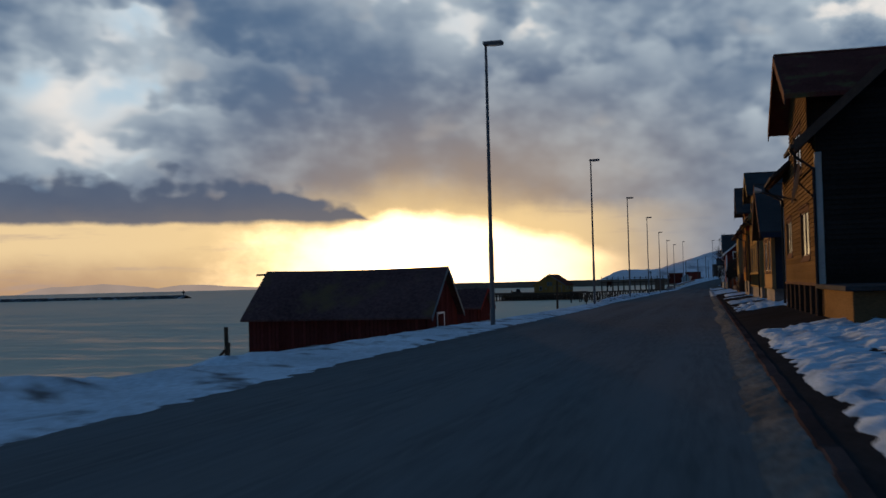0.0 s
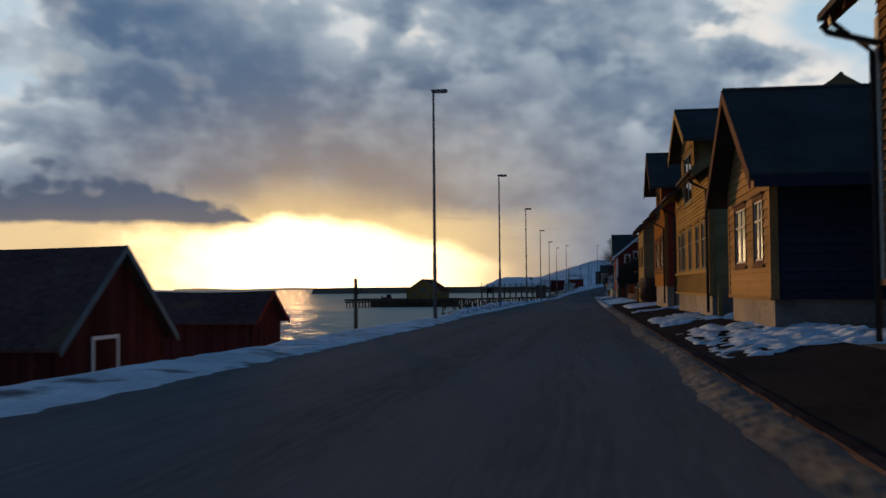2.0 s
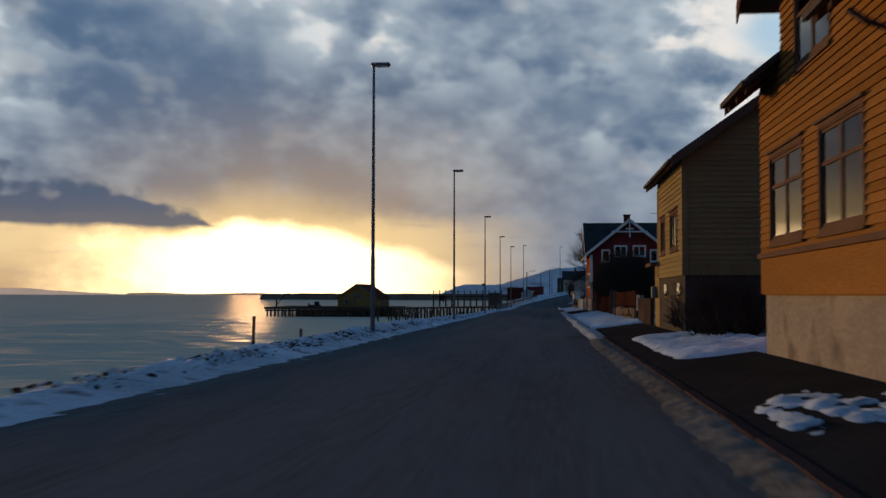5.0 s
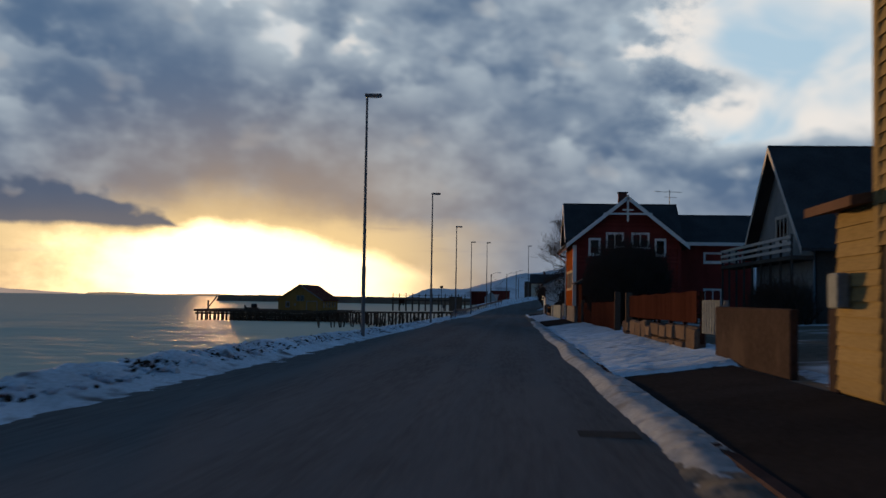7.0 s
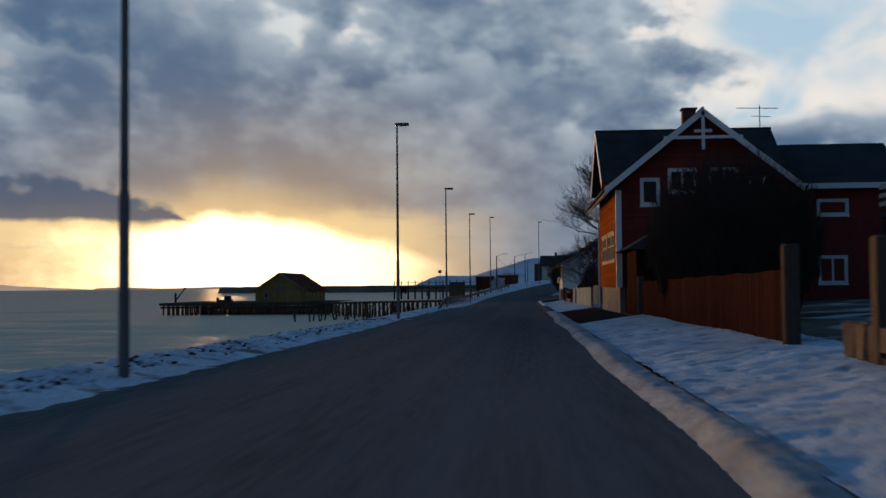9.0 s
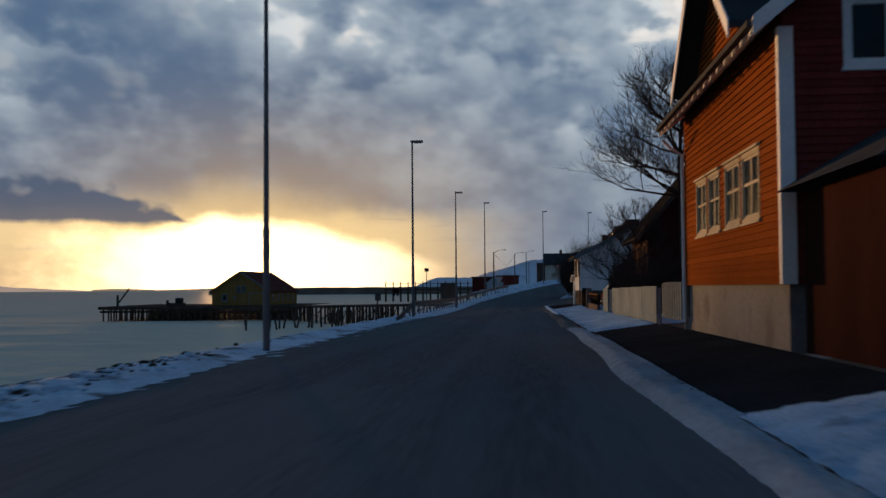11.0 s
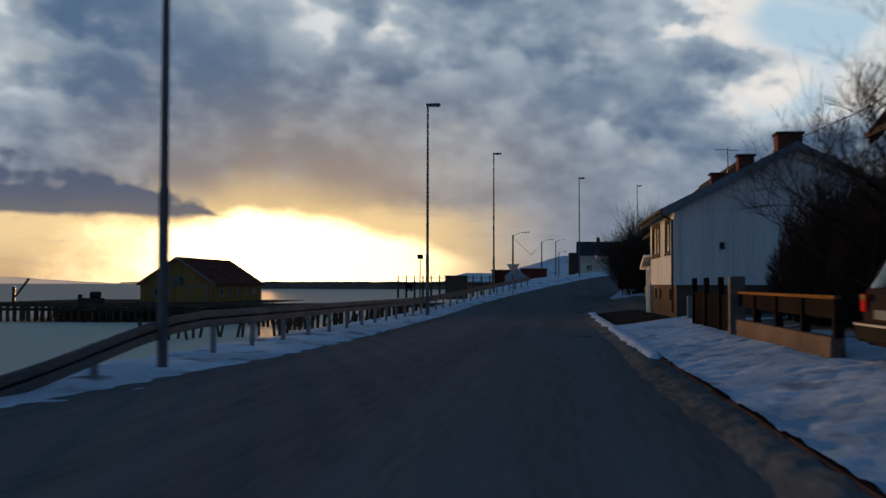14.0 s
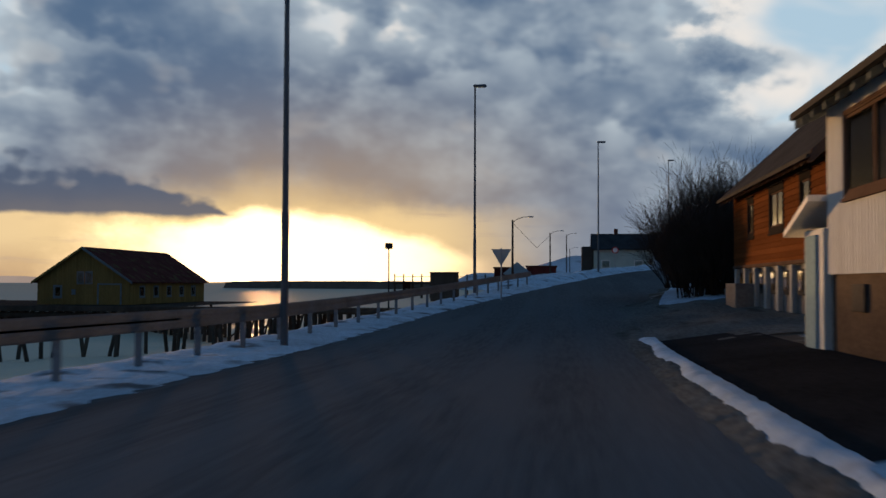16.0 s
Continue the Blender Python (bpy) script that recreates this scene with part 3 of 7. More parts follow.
def bank_top(y):
    """Height of the ploughed ridge along the road."""
    return 0.05 + 0.2 * math.exp(-((y - 6) / 10) ** 2) + 0.2 * math.exp(-((y - 112) / 24) ** 2)


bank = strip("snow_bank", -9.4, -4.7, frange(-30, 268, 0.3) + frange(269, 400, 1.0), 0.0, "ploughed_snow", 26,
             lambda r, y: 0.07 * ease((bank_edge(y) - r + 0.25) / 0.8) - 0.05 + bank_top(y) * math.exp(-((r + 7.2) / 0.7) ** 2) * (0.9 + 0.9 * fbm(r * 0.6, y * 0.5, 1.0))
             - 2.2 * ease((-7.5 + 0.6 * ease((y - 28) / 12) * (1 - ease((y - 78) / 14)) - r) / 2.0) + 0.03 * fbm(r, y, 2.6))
tagged(bank, "ploughed snow bank along the seaward road edge", "snow bank", kind="structure")


def between(y, a, b, soft=1.2):
    return ease((y - a) / soft) * (1 - ease((y - b + soft) / soft))


def covered(r, y):
    """How much snow lies on the pavement: deep before the gardens, patches by the house walls, bare at the drives."""
    full = max(between(y, 111.5, 158.0, 1.6), between(y, 178.2, 222.4), between(y, 86.0, 100.0, 2.0) * ease((r - 2.3) / 0.5))
    w = 1.1 * noise.noise((r * 1.1, y * 0.25, 3.0))
    near = max(between(y + w, -40.0, 25.4, 1.0), between(y + 1.5 * w, 42.0, 53.4, 1.0), between(y + 1.5 * w, 56.2, 65.2, 1.0), 0.95 * between(y + w, 75.5, 79.5))
    near *= ease((r - 2.05) / 0.35)
    # wheel tracks that cross the snow by the first houses
    track = max(math.exp(-((r - 2.75 - 0.05 * (y - 24)) / 0.16) ** 2) * 0.25 * (y < 32), math.exp(-((r - 2.9 - 0.16 * (y - 54)) / 0.2) ** 2) * between(y, 44, 66), math.exp(-((r - 3.75 - 0.12 * (y - 54)) / 0.15) ** 2) * between(y, 44, 66))
    return max(full, (0.74 + 0.2 * (y < 32) + 0.4 * noise.noise((r * 2.2, y * 0.45, 7.0)) + 0.5 * noise.noise((r * 4.5, y * 2.0, 5.0))) * near - 0.45 * track)


def trodden(r, y):
    """Footprints: small hollows scattered close together."""
    d = noise.voronoi((r * 3.6, y * 2.4, 0.0))[0][0]
    return -0.06 * max(0.0, 1.0 - d / 0.34) * ease(noise.noise((r * 0.9, y * 0.35, 6.0)) + 0.75)


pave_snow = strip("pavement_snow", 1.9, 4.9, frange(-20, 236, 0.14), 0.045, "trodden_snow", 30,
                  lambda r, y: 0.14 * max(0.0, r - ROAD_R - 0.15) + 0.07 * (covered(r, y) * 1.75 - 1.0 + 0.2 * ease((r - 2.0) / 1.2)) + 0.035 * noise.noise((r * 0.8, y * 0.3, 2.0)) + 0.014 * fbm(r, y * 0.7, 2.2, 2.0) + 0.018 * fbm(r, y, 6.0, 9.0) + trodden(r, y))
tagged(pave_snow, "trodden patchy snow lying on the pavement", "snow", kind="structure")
white_gutter = strip("gutter_snow", 0.76, 2.01, frange(97, 191, 0.14), 0.0, "grey_snow", 24,
                     lambda r, y: -0.075 + (0.15 + 0.05 * noise.noise((2.0, y * 0.16, 5.0))) * ease((y - 98) / 5.0) * (1 - ease((y - 180) / 10.0)) * ease((r - 1.28 - 0.2 * noise.noise((0.0, y * 0.12, 5.0))) / 0.4) + 0.016 * fbm(r, y, 5.0, 6.0))
tagged(white_gutter, "packed white snow between kerb and road", "snow", kind="structure")
gutter_ice = strip("gutter_ice", 0.75, 2.0, frange(-20, 250, 0.13), 0.0, "dirty_snow", 24,
                   lambda r, y: -0.06 - 0.045 * between(y, 100, 188, 6.0) + 0.10 * ease((r - 1.22 - 0.12 * (1 - ease((y - 85) / 10)) - 0.22 * noise.noise((0.0, y * 0.12, 5.0)) - 0.07 * noise.noise((1.0, y * 0.9, 5.0))) / 0.5) + 0.012 * fbm(r, y, 1.5, 5.0) + 0.016 * fbm(r, y, 6.0, 8.0))
tagged(gutter_ice, "dirty packed ice along the kerb", "ice", kind="structure")

side_ice = strip("side_road_ice", 0.4, 20.0, frange(236, 262, 0.25), 0.0, "dirty_snow", 60,
                 lambda r, y: -0.1 * (1 - ease((r - 0.4) / 1.6)) * (r < 2.0) + 0.04 * ease((y - 237) / 3.0) * (1 - ease((y - 257) / 5.0)) + 0.05 * fbm(r * 0.5, y * 0.35, 1.0, 3.0) + (0.02 + land_z(r + bend(y), y) - road_z(y) if r > ROAD_R else -0.02))
tagged(side_ice, "sanded packed snow on the side road", "snow", kind="structure")
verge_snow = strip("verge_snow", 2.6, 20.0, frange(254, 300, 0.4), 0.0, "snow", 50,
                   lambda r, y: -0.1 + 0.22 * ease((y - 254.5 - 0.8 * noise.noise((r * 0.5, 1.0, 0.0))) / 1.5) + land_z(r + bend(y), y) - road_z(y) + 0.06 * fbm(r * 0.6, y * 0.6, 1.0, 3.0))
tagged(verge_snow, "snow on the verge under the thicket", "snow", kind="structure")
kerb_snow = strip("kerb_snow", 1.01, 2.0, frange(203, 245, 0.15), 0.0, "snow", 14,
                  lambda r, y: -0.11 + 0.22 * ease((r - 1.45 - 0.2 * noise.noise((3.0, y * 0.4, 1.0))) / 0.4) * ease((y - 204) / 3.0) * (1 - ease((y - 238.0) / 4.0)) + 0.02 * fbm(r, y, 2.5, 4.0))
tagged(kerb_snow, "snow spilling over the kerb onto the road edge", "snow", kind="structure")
# ridge left by the plough on the outside of the bend
bend_snow = strip("bend_snow", -11.5, -5.4, frange(276, 400, 0.6), 0.0, "ploughed_snow", 20,
                  lambda r, y: -0.15 + (0.35 + 0.5 * math.exp(-((y - 345) / 16) ** 2)) * ease((-5.5 - r) / 1.1) * ease((y - 277) / 6.0) * (1 - 0.7 * ease((-8.0 - r) / 3.0)) + 0.12 * fbm(r * 0.5, y * 0.3, 1.0, 4.0))
tagged(bend_snow, "ploughed snow ridge outside the bend", "snow bank", kind="structure")
# lumps thrown up by the plough
def snow_clods(name, label, cat, mat, seed, count, shift, size=1.0):
    rng = random.Random(seed)
    verts, faces = [], []
    ico = bmesh.new()
    bmesh.ops.create_icosphere(ico, subdivisions=1, radius=1.0)
    ball, tris = [tuple(v.co) for v in ico.verts], [tuple(v.index for v in f.verts) for f in ico.faces]
    ico.free()
    for _ in range(count):
        y = rng.uniform(86, 168) if rng.random() < 0.4 else rng.gauss(116, 20)
        if y < 80:
            continue
        r = -7.1 + shift + rng.gauss(0, 0.5)
        if r > bank_edge(y) - 0.35:
            continue
        s = size * rng.uniform(0.03, 0.09) * (1.0 + 0.9 * (rng.random() < 0.12))
        z = road_z(y) + 0.02 + bank_top(y) * math.exp(-((r + 7.2) / 0.7) ** 2) * 0.9 - 2.2 * ease((-7.5 - r) / 2.0)
        a, k = rng.uniform(0, 3.14), len(verts)
        c, t = math.cos(a), math.sin(a)
        for p in ball:
            q = [v * s * rng.uniform(0.7, 1.25) for v in p]
            verts.append((bend(y) + r + c * q[0] - t * q[1], y + t * q[0] + c * q[1], z + 0.7 * q[2]))
        faces += [tuple(k + i for i in f) for f in tris]
    me = bpy.data.meshes.new(name)
    me.from_pydata(verts, [], faces)
    me.materials.append(M[mat])
    return tagged(new(name, me), label, cat, kind="stuff")


snow_clods("snow_clods", "lumps of dirty ploughed snow along the bank", "snow clods", "ploughed_snow", 31, 2400, 0.0)
snow_clods("turf_clods", "brown turf and earth thrown up in the snow", "turf", "turf", 47, 3600, -0.2, 0.6)

# ---- kerb, stone by stone ----
kerb = empty("kerb", ROAD_R, 0, 0)
tagged(kerb, "low reddish granite kerb beside the pavement", "kerb", kind="structure")
kerb_bm = boxed(0.0, 0.17, 0.0, 0.97, -0.12, 0.06, 0.02)
first = part("kerb_stone", kerb_bm, "kerb", kerb)
first.location = (0, 2.0, road_z(2.0))
for i in range(3, 238):
    k = new("kerb_stone", first.data)
    k.parent = kerb
    k.location = (bend(i) + 0.012 * math.sin(i * 2.3), i, road_z(i))


# ---- houses ----
def cut(u0, u1, holes):
    """The stretches of u0..u1 left between the holes."""
    spans = [(u0, u1)]
    for a, b in holes:
        spans = [s for lo, hi in spans for s in ((lo, min(hi, a)), (max(lo, b), hi)) if s[1] - s[0] > 0.03]
    return spans


def unit_board():
    """A lap board one metre long and one high, thicker at the lower edge, facing -y."""
    bm = bmesh.new()
    p = [(0, 0, 0), (1, 0, 0), (1, -1, 0), (0, -1, 0), (0, 0, 1), (1, 0, 1), (1, -0.25, 1), (0, -0.25, 1)]
    v = [bm.verts.new(q) for q in p]
    for f in ((0, 1, 2, 3), (4, 7, 6, 5), (3, 2, 6, 7), (0, 3, 7, 4), (1, 5, 6, 2), (0, 4, 5, 1)):
        bm.faces.new([v[i] for i in f])
    return bm


def flat_board():
    """An upright cover strip one metre long and one wide with chamfered edges, facing -y."""
    bm = bmesh.new()
    p = [(0, 0.0), (0, 1.0), (-0.6, 1.0), (-1, 0.9), (-1, 0.1), (-0.6, 0.0)]
    a = [bm.verts.new((0, y, z)) for y, z in p]
    b = [bm.verts.new((1, y, z)) for y, z in p]
    bm.faces.new(a)
    bm.faces.new(b[::-1])
    for i in range(6):
        j = (i + 1) % 6
        bm.faces.new((a[i], b[i], b[j], a[j]))
    bmesh.ops.recalc_face_normals(bm, faces=bm.faces)
    return bm


BOARDS = {}


def board_mesh(mat, flat=False):
    key = (mat, flat)
    if key not in BOARDS:
        me = bpy.data.meshes.new("board")
        bm = flat_board() if flat else unit_board()
        bm.to_mesh(me)
        bm.free()
        me.materials.append(M[mat])
        BOARDS[key] = me
    return BOARDS[key]


class Face:
    """A wall plane: origin at the foot of its left edge as seen from outside, along a, up z, outwards n."""

    def __init__(self, o, a):
        self.o, self.a = Vector(o), Vector(a).normalized()
        self.n = self.a.cross(Vector((0, 0, 1)))
        self.turn = Matrix((self.a, -self.n, (0, 0, 1))).transposed().to_4x4()

    def at(self, u, v, out=0.0):
        return self.o + self.a * u + Vector((0, 0, v)) + self.n * out

    def block(self, bm, u0, u1, v0, v1, out0, out1):
        slab(bm, [self.at(u0, v0, out0), self.at(u1, v0, out0), self.at(u1, v1, out0), self.at(u0, v1, out0)], self.n * (out1 - out0))


def wall(parent, face, w, h, holes, mat, gable=0.0, thick=0.16):
    """A wall with its openings, with a pointed top when gable is the height of the ridge above the eaves."""
    bm = bmesh.new()
    vs = sorted({0.0, h, *[v for o in holes for v in o[2:4] if 0 < v < h]})
    for v0, v1 in zip(vs, vs[1:]):
        inside = [(o[0], o[1]) for o in holes if o[2] < (v0 + v1) / 2 < o[3]]
        for u0, u1 in cut(0, w, inside):
            face.block(bm, u0, u1, v0, v1, -thick, 0)
    if gable:
        vs2 = sorted({0.0, gable, *[o[k] - h for o in holes for k in (2, 3) if 0 < o[k] - h < gable]})
        for v0, v1 in zip(vs2, vs2[1:]):
            l0, l1 = w / 2 * v0 / gable, w / 2 * v1 / gable
            inside = [(o[0], o[1]) for o in holes if o[2] < h + (v0 + v1) / 2 < o[3]]
            if not inside:
                pts = [(l0, v0), (w - l0, v0), (w - l1, v1), (l1, v1)] if v1 < gable - 1e-6 else [(l0, v0), (w - l0, v0), (w / 2, v1)]
                slab(bm, [face.at(u, h + v) for u, v in pts], -face.n * thick)
            else:
                a, b = inside[0]
                slab(bm, [face.at(u, h + v) for u, v in ((l0, v0), (a, v0), (a, v1), (min(l1, a - 0.01), v1))], -face.n * thick)
                slab(bm, [face.at(u, h + v) for u, v in ((b, v0), (w - l0, v0), (max(w - l1, b + 0.01), v1), (b, v1))], -face.n * thick)
    return part("wall", bm, mat, parent)


def lap_boards(parent, face, w, v0, v1, holes, mat, pitch=0.135, gable=0.0, h=0.0, depth=0.042):
    """Lap boards laid row upon row on a wall, cut at its openings."""
    me = board_mesh(mat)
    v = v0
    while v < v1 - 0.02:
        p = min(pitch, v1 - v)
        side = w / 2 * max(0.0, (v + p * 0.5 - h)) / gable if gable and v > h else 0.0
        inside = [(o[0] - 0.02, o[1] + 0.02) for o in holes if o[2] - 0.05 < v + p / 2 < o[3] + 0.05]
        for u0, u1 in cut(side, w - side, inside):
            b = new("board", me)
            b.parent = parent
            b.matrix_local = Matrix.Translation(face.at(u0, v)) @ face.turn @ Matrix.Diagonal((u1 - u0, depth, p * 1.06, 1))
        v += pitch


def upright_boards(parent, face, w, v0, v1, holes, mat, pitch=0.16, gable=0.0, h=0.0):
    """Upright boards with cover strips."""
    me = board_mesh(mat, True)
    n = max(1, round(w / pitch))
    pitch = w / n
    for i in range(n):
        u = (i + 0.5) * pitch
        top = v1 if not gable else h + gable * (1 - abs(u - w / 2) / (w / 2)) - 0.02
        inside = [(o[2] - 0.02, o[3] + 0.02) for o in holes if o[0] - 0.05 < u < o[1] + 0.05]
        for a, c in cut(v0, top, inside):
            b = new("board", me)
            b.parent = parent
            b.matrix_local = Matrix.Translation(face.at(u + pitch * 0.32, a)) @ face.turn @ Matrix.Rotation(radians(-90), 4, "Y") @ Matrix.Diagonal((c - a, 0.011, pitch * 0.64, 1))


def ring(bm, face, u0, u1, v0, v1, w, out0, out1, wv=None):
    """A closed rectangular frame of bar width w between two depths."""
    wv = w if wv is None else wv
    outer = [(u0, v0), (u1, v0), (u1, v1), (u0, v1)]
    inner = [(u0 + w, v0 + wv), (u1 - w, v0 + wv), (u1 - w, v1 - wv), (u0 + w, v1 - wv)]
    v = [[bm.verts.new(face.at(p[0], p[1], o)) for p in q] for q in (outer, inner) for o in (out0, out1)]
    ob, of, ib, inf = v
    for i in range(4):
        j = (i + 1) % 4
        for f in ((of[i], of[j], inf[j], inf[i]), (ob[i], ib[i], ib[j], ob[j]), (ob[i], ob[j], of[j], of[i]), (ib[i], inf[i], inf[j], ib[j])):
            bm.faces.new(f)


def window(parent, face, u0, u1, v0, v1, trim="white", lights=2, crossbar=0.62, curtain=0.0, casing=0.075, hood=True, pane="glass", sash_mat=None):
    """A window: casing, jamb, sashes with bars, panes, sill, hood, and cloth hanging inside."""
    c = casing
    bm = bmesh.new()
    ring(bm, face, u0 - c, u1 + c, v0 - c, v1 + c, c, 0.0, 0.042)
    win = part("window", bm, trim, parent)
    bm = bmesh.new()
    ring(bm, face, u0, u1, v0, v1, 0.03, -0.14, 0.03)
    part("jamb", bm, trim, win)
    step = (u1 - u0 - 0.06) / lights
    for i in range(lights):
        a, b = u0 + 0.03 + i * step, u0 + 0.03 + (i + 1) * step
        bm = bmesh.new()
        ring(bm, face, a + 0.003, b - 0.003, v0 + 0.033, v1 - 0.033, 0.045, -0.03, 0.012, 0.05)
        part("sash", bm, sash_mat or trim, win)
        if crossbar:
            vc = v0 + (v1 - v0) * crossbar
            bm = bmesh.new()
            face.block(bm, a + 0.046, b - 0.046, vc - 0.03, vc + 0.03, -0.025, 0.016)
            part("glazing_bar", bm, sash_mat or trim, win)
        bm = bmesh.new()
        face.block(bm, a + 0.04, b - 0.04, v0 + 0.07, v1 - 0.07, -0.012, -0.006)
        p = part("pane", bm, pane, win)
        p.visible_shadow = False
    bm = bmesh.new()
    face.block(bm, u0 - c - 0.03, u1 + c + 0.03, v0 - c - 0.05, v0 - c - 0.002, -0.02, 0.075)
    part("sill", bm, trim, win)
    if hood:
        bm = bmesh.new()
        face.block(bm, u0 - c - 0.05, u1 + c + 0.05, v1 + c + 0.002, v1 + c + 0.05, 0.0, 0.09)
        part("hood", bm, trim, win)
    if curtain:
        inset = -0.022 if pane == "dull_glass" else -0.22
        k = 24
        for s in ((0.0, curtain), (1 - curtain, 1.0)):
            bm = bmesh.new()
            pts = [(u0 + (u1 - u0) * (s[0] + (s[1] - s[0]) * i / k), (0.004 if curtain > 0.35 else 0.03) * math.sin(i * 1.9)) for i in range(k + 1)]
            lo = [bm.verts.new(face.at(u, v0 + 0.02, inset + d)) for u, d in pts]
            hi = [bm.verts.new(face.at(u, v1 - 0.02, inset + d)) for u, d in pts]
            for i in range(k):
                bm.faces.new((lo[i], lo[i + 1], hi[i + 1], hi[i]))
            part("curtain", bm, "curtain", win, "pale curtain cloth")
    return win


def roof_x(parent, x0, x1, y0, y1, eave, ridge, mat, over=0.55, end=0.5, thick=0.14, trim="white", ridge_x=None, gap=None):
    """A gable roof with its ridge along y over x0..x1 walls; eave is the height at the wall plane; gap: where a wall dormer breaks the street eave."""
    xm = (x0 + x1) / 2 if ridge_x is None else ridge_x
    sl = (ridge - eave) / (xm - x0)
    sr = (ridge - eave) / (x1 - xm)
    ya, yb = y0 - end, y1 + end
    for side in (0, 1):
        bm = bmesh.new()
        if side == 0:
            xe, ze = x0 - over, eave - over * sl
        else:
            xe, ze = x1 + over, eave - over * sr
        spans = [(ya, yb)] if side or not gap else [(ya, gap[0]), (gap[1], yb)]
        for a, b in spans:
            slab(bm, [(xe, a, ze), (xm, a, ridge), (xm, b, ridge), (xe, b, ze)], (0, 0, thick))
            part("roof", bm, mat, parent)
            bm = bmesh.new()
        if gap and not side:
            slab(bm, [(x0 + 0.05, gap[0], eave), (xm, gap[0], ridge), (xm, gap[1], ridge), (x0 + 0.05, gap[1], eave)], (0, 0, thick))
            part("roof", bm, mat, parent)
        for y in (ya - 0.03, yb):
            bm = bmesh.new()
            slab(bm, [(xe, y, ze - 0.16), (xm, y, ridge - 0.16), (xm, y, ridge + thick + 0.015), (xe, y, ze + thick + 0.015)], (0, 0.03, 0))
            part("bargeboard", bm, trim, parent)
        bm = bmesh.new()
        xo = xe - 0.09 if side == 0 else xe + 0.01
        for a, b in spans:
            slab(bm, [(xo, a, ze - 0.02), (xo + 0.08, a, ze - 0.02), (xo + 0.08, a, ze + 0.08), (xo, a, ze + 0.08)], (0, b - a, 0))
            part("gutter", bm, "basement", parent)
            bm = bmesh.new()
        if side == 0:
            # rafter ends under the street eave
            for a, b in spans:
                for y in frange(a + 0.3, b - 0.3, 0.7):
                    bm = bmesh.new()
                    slab(bm, [(xe + 0.02, y - 0.04, ze - 0.12), (x0, y - 0.04, eave - 0.12), (x0, y - 0.04, eave - 0.003), (xe + 0.02, y - 0.04, ze - 0.003)], (0, 0.08, 0))
                    part("rafter_end", bm, trim, parent)
    bm = bmesh.new()
    tube(bm, [(xm, ya, ridge + thick), (xm, yb, ridge + thick)], 0.07, 6)
    part("ridge_cap", bm, mat, parent)


def roof_y(parent, x0, x1, yc, half, eave, ridge, mat, over=0.5, end=0.6, thick=0.14, trim="white", far=0.0):
    """A gable roof with its ridge along x, centred on yc; x0 is the gable that looks to the street."""
    s = (ridge - eave) / half
    xa = x0 - end
    for sg in (-1, 1):
        bm = bmesh.new()
        ye, ze = yc + sg * (half + over), eave - over * s
        slab(bm, [(xa, ye, ze), (x1 + far, ye, ze), (x1 + far, yc, ridge), (xa, yc, ridge)], (0, 0, thick))
        part("roof", bm, mat, parent)
        bm = bmesh.new()
        slab(bm, [(xa - 0.03, ye, ze - 0.17), (xa - 0.03, yc, ridge - 0.17), (xa - 0.03, yc, ridge + thick + 0.015), (xa - 0.03, ye, ze + thick + 0.015)], (0.03, 0, 0))
        part("bargeboard", bm, trim, parent)
    bm = bmesh.new()
    tube(bm, [(xa, yc, ridge + thick), (x1 + far, yc, ridge + thick)], 0.07, 6)
    part("ridge_cap", bm, mat, parent)


def chimney(parent, x, y, z0, z1, s=0.35, mat="brick"):
    bm = boxed(x - s, x + s, y - s * 0.8, y + s * 0.8, z0, z1, 0.02)
    ch = part("chimney", bm, mat, parent)
    bm = boxed(x - s - 0.06, x + s + 0.06, y - s * 0.8 - 0.06, y + s * 0.8 + 0.06, z1, z1 + 0.09, 0.015)
    part("chimney_cap", bm, "slate", ch)
    return ch


def downpipe(parent, pts, r=0.045, mat="dark_metal"):
    return part("downpipe", tubed(pts, r, 8), mat, parent)


def corner_trim(parent, x, y, z0, z1, mat, w=0.13):
    bm = boxed(x - 0.045, x + w, y - 0.045, y + w, z0, z1)
    return part("corner_board", bm, mat, parent)


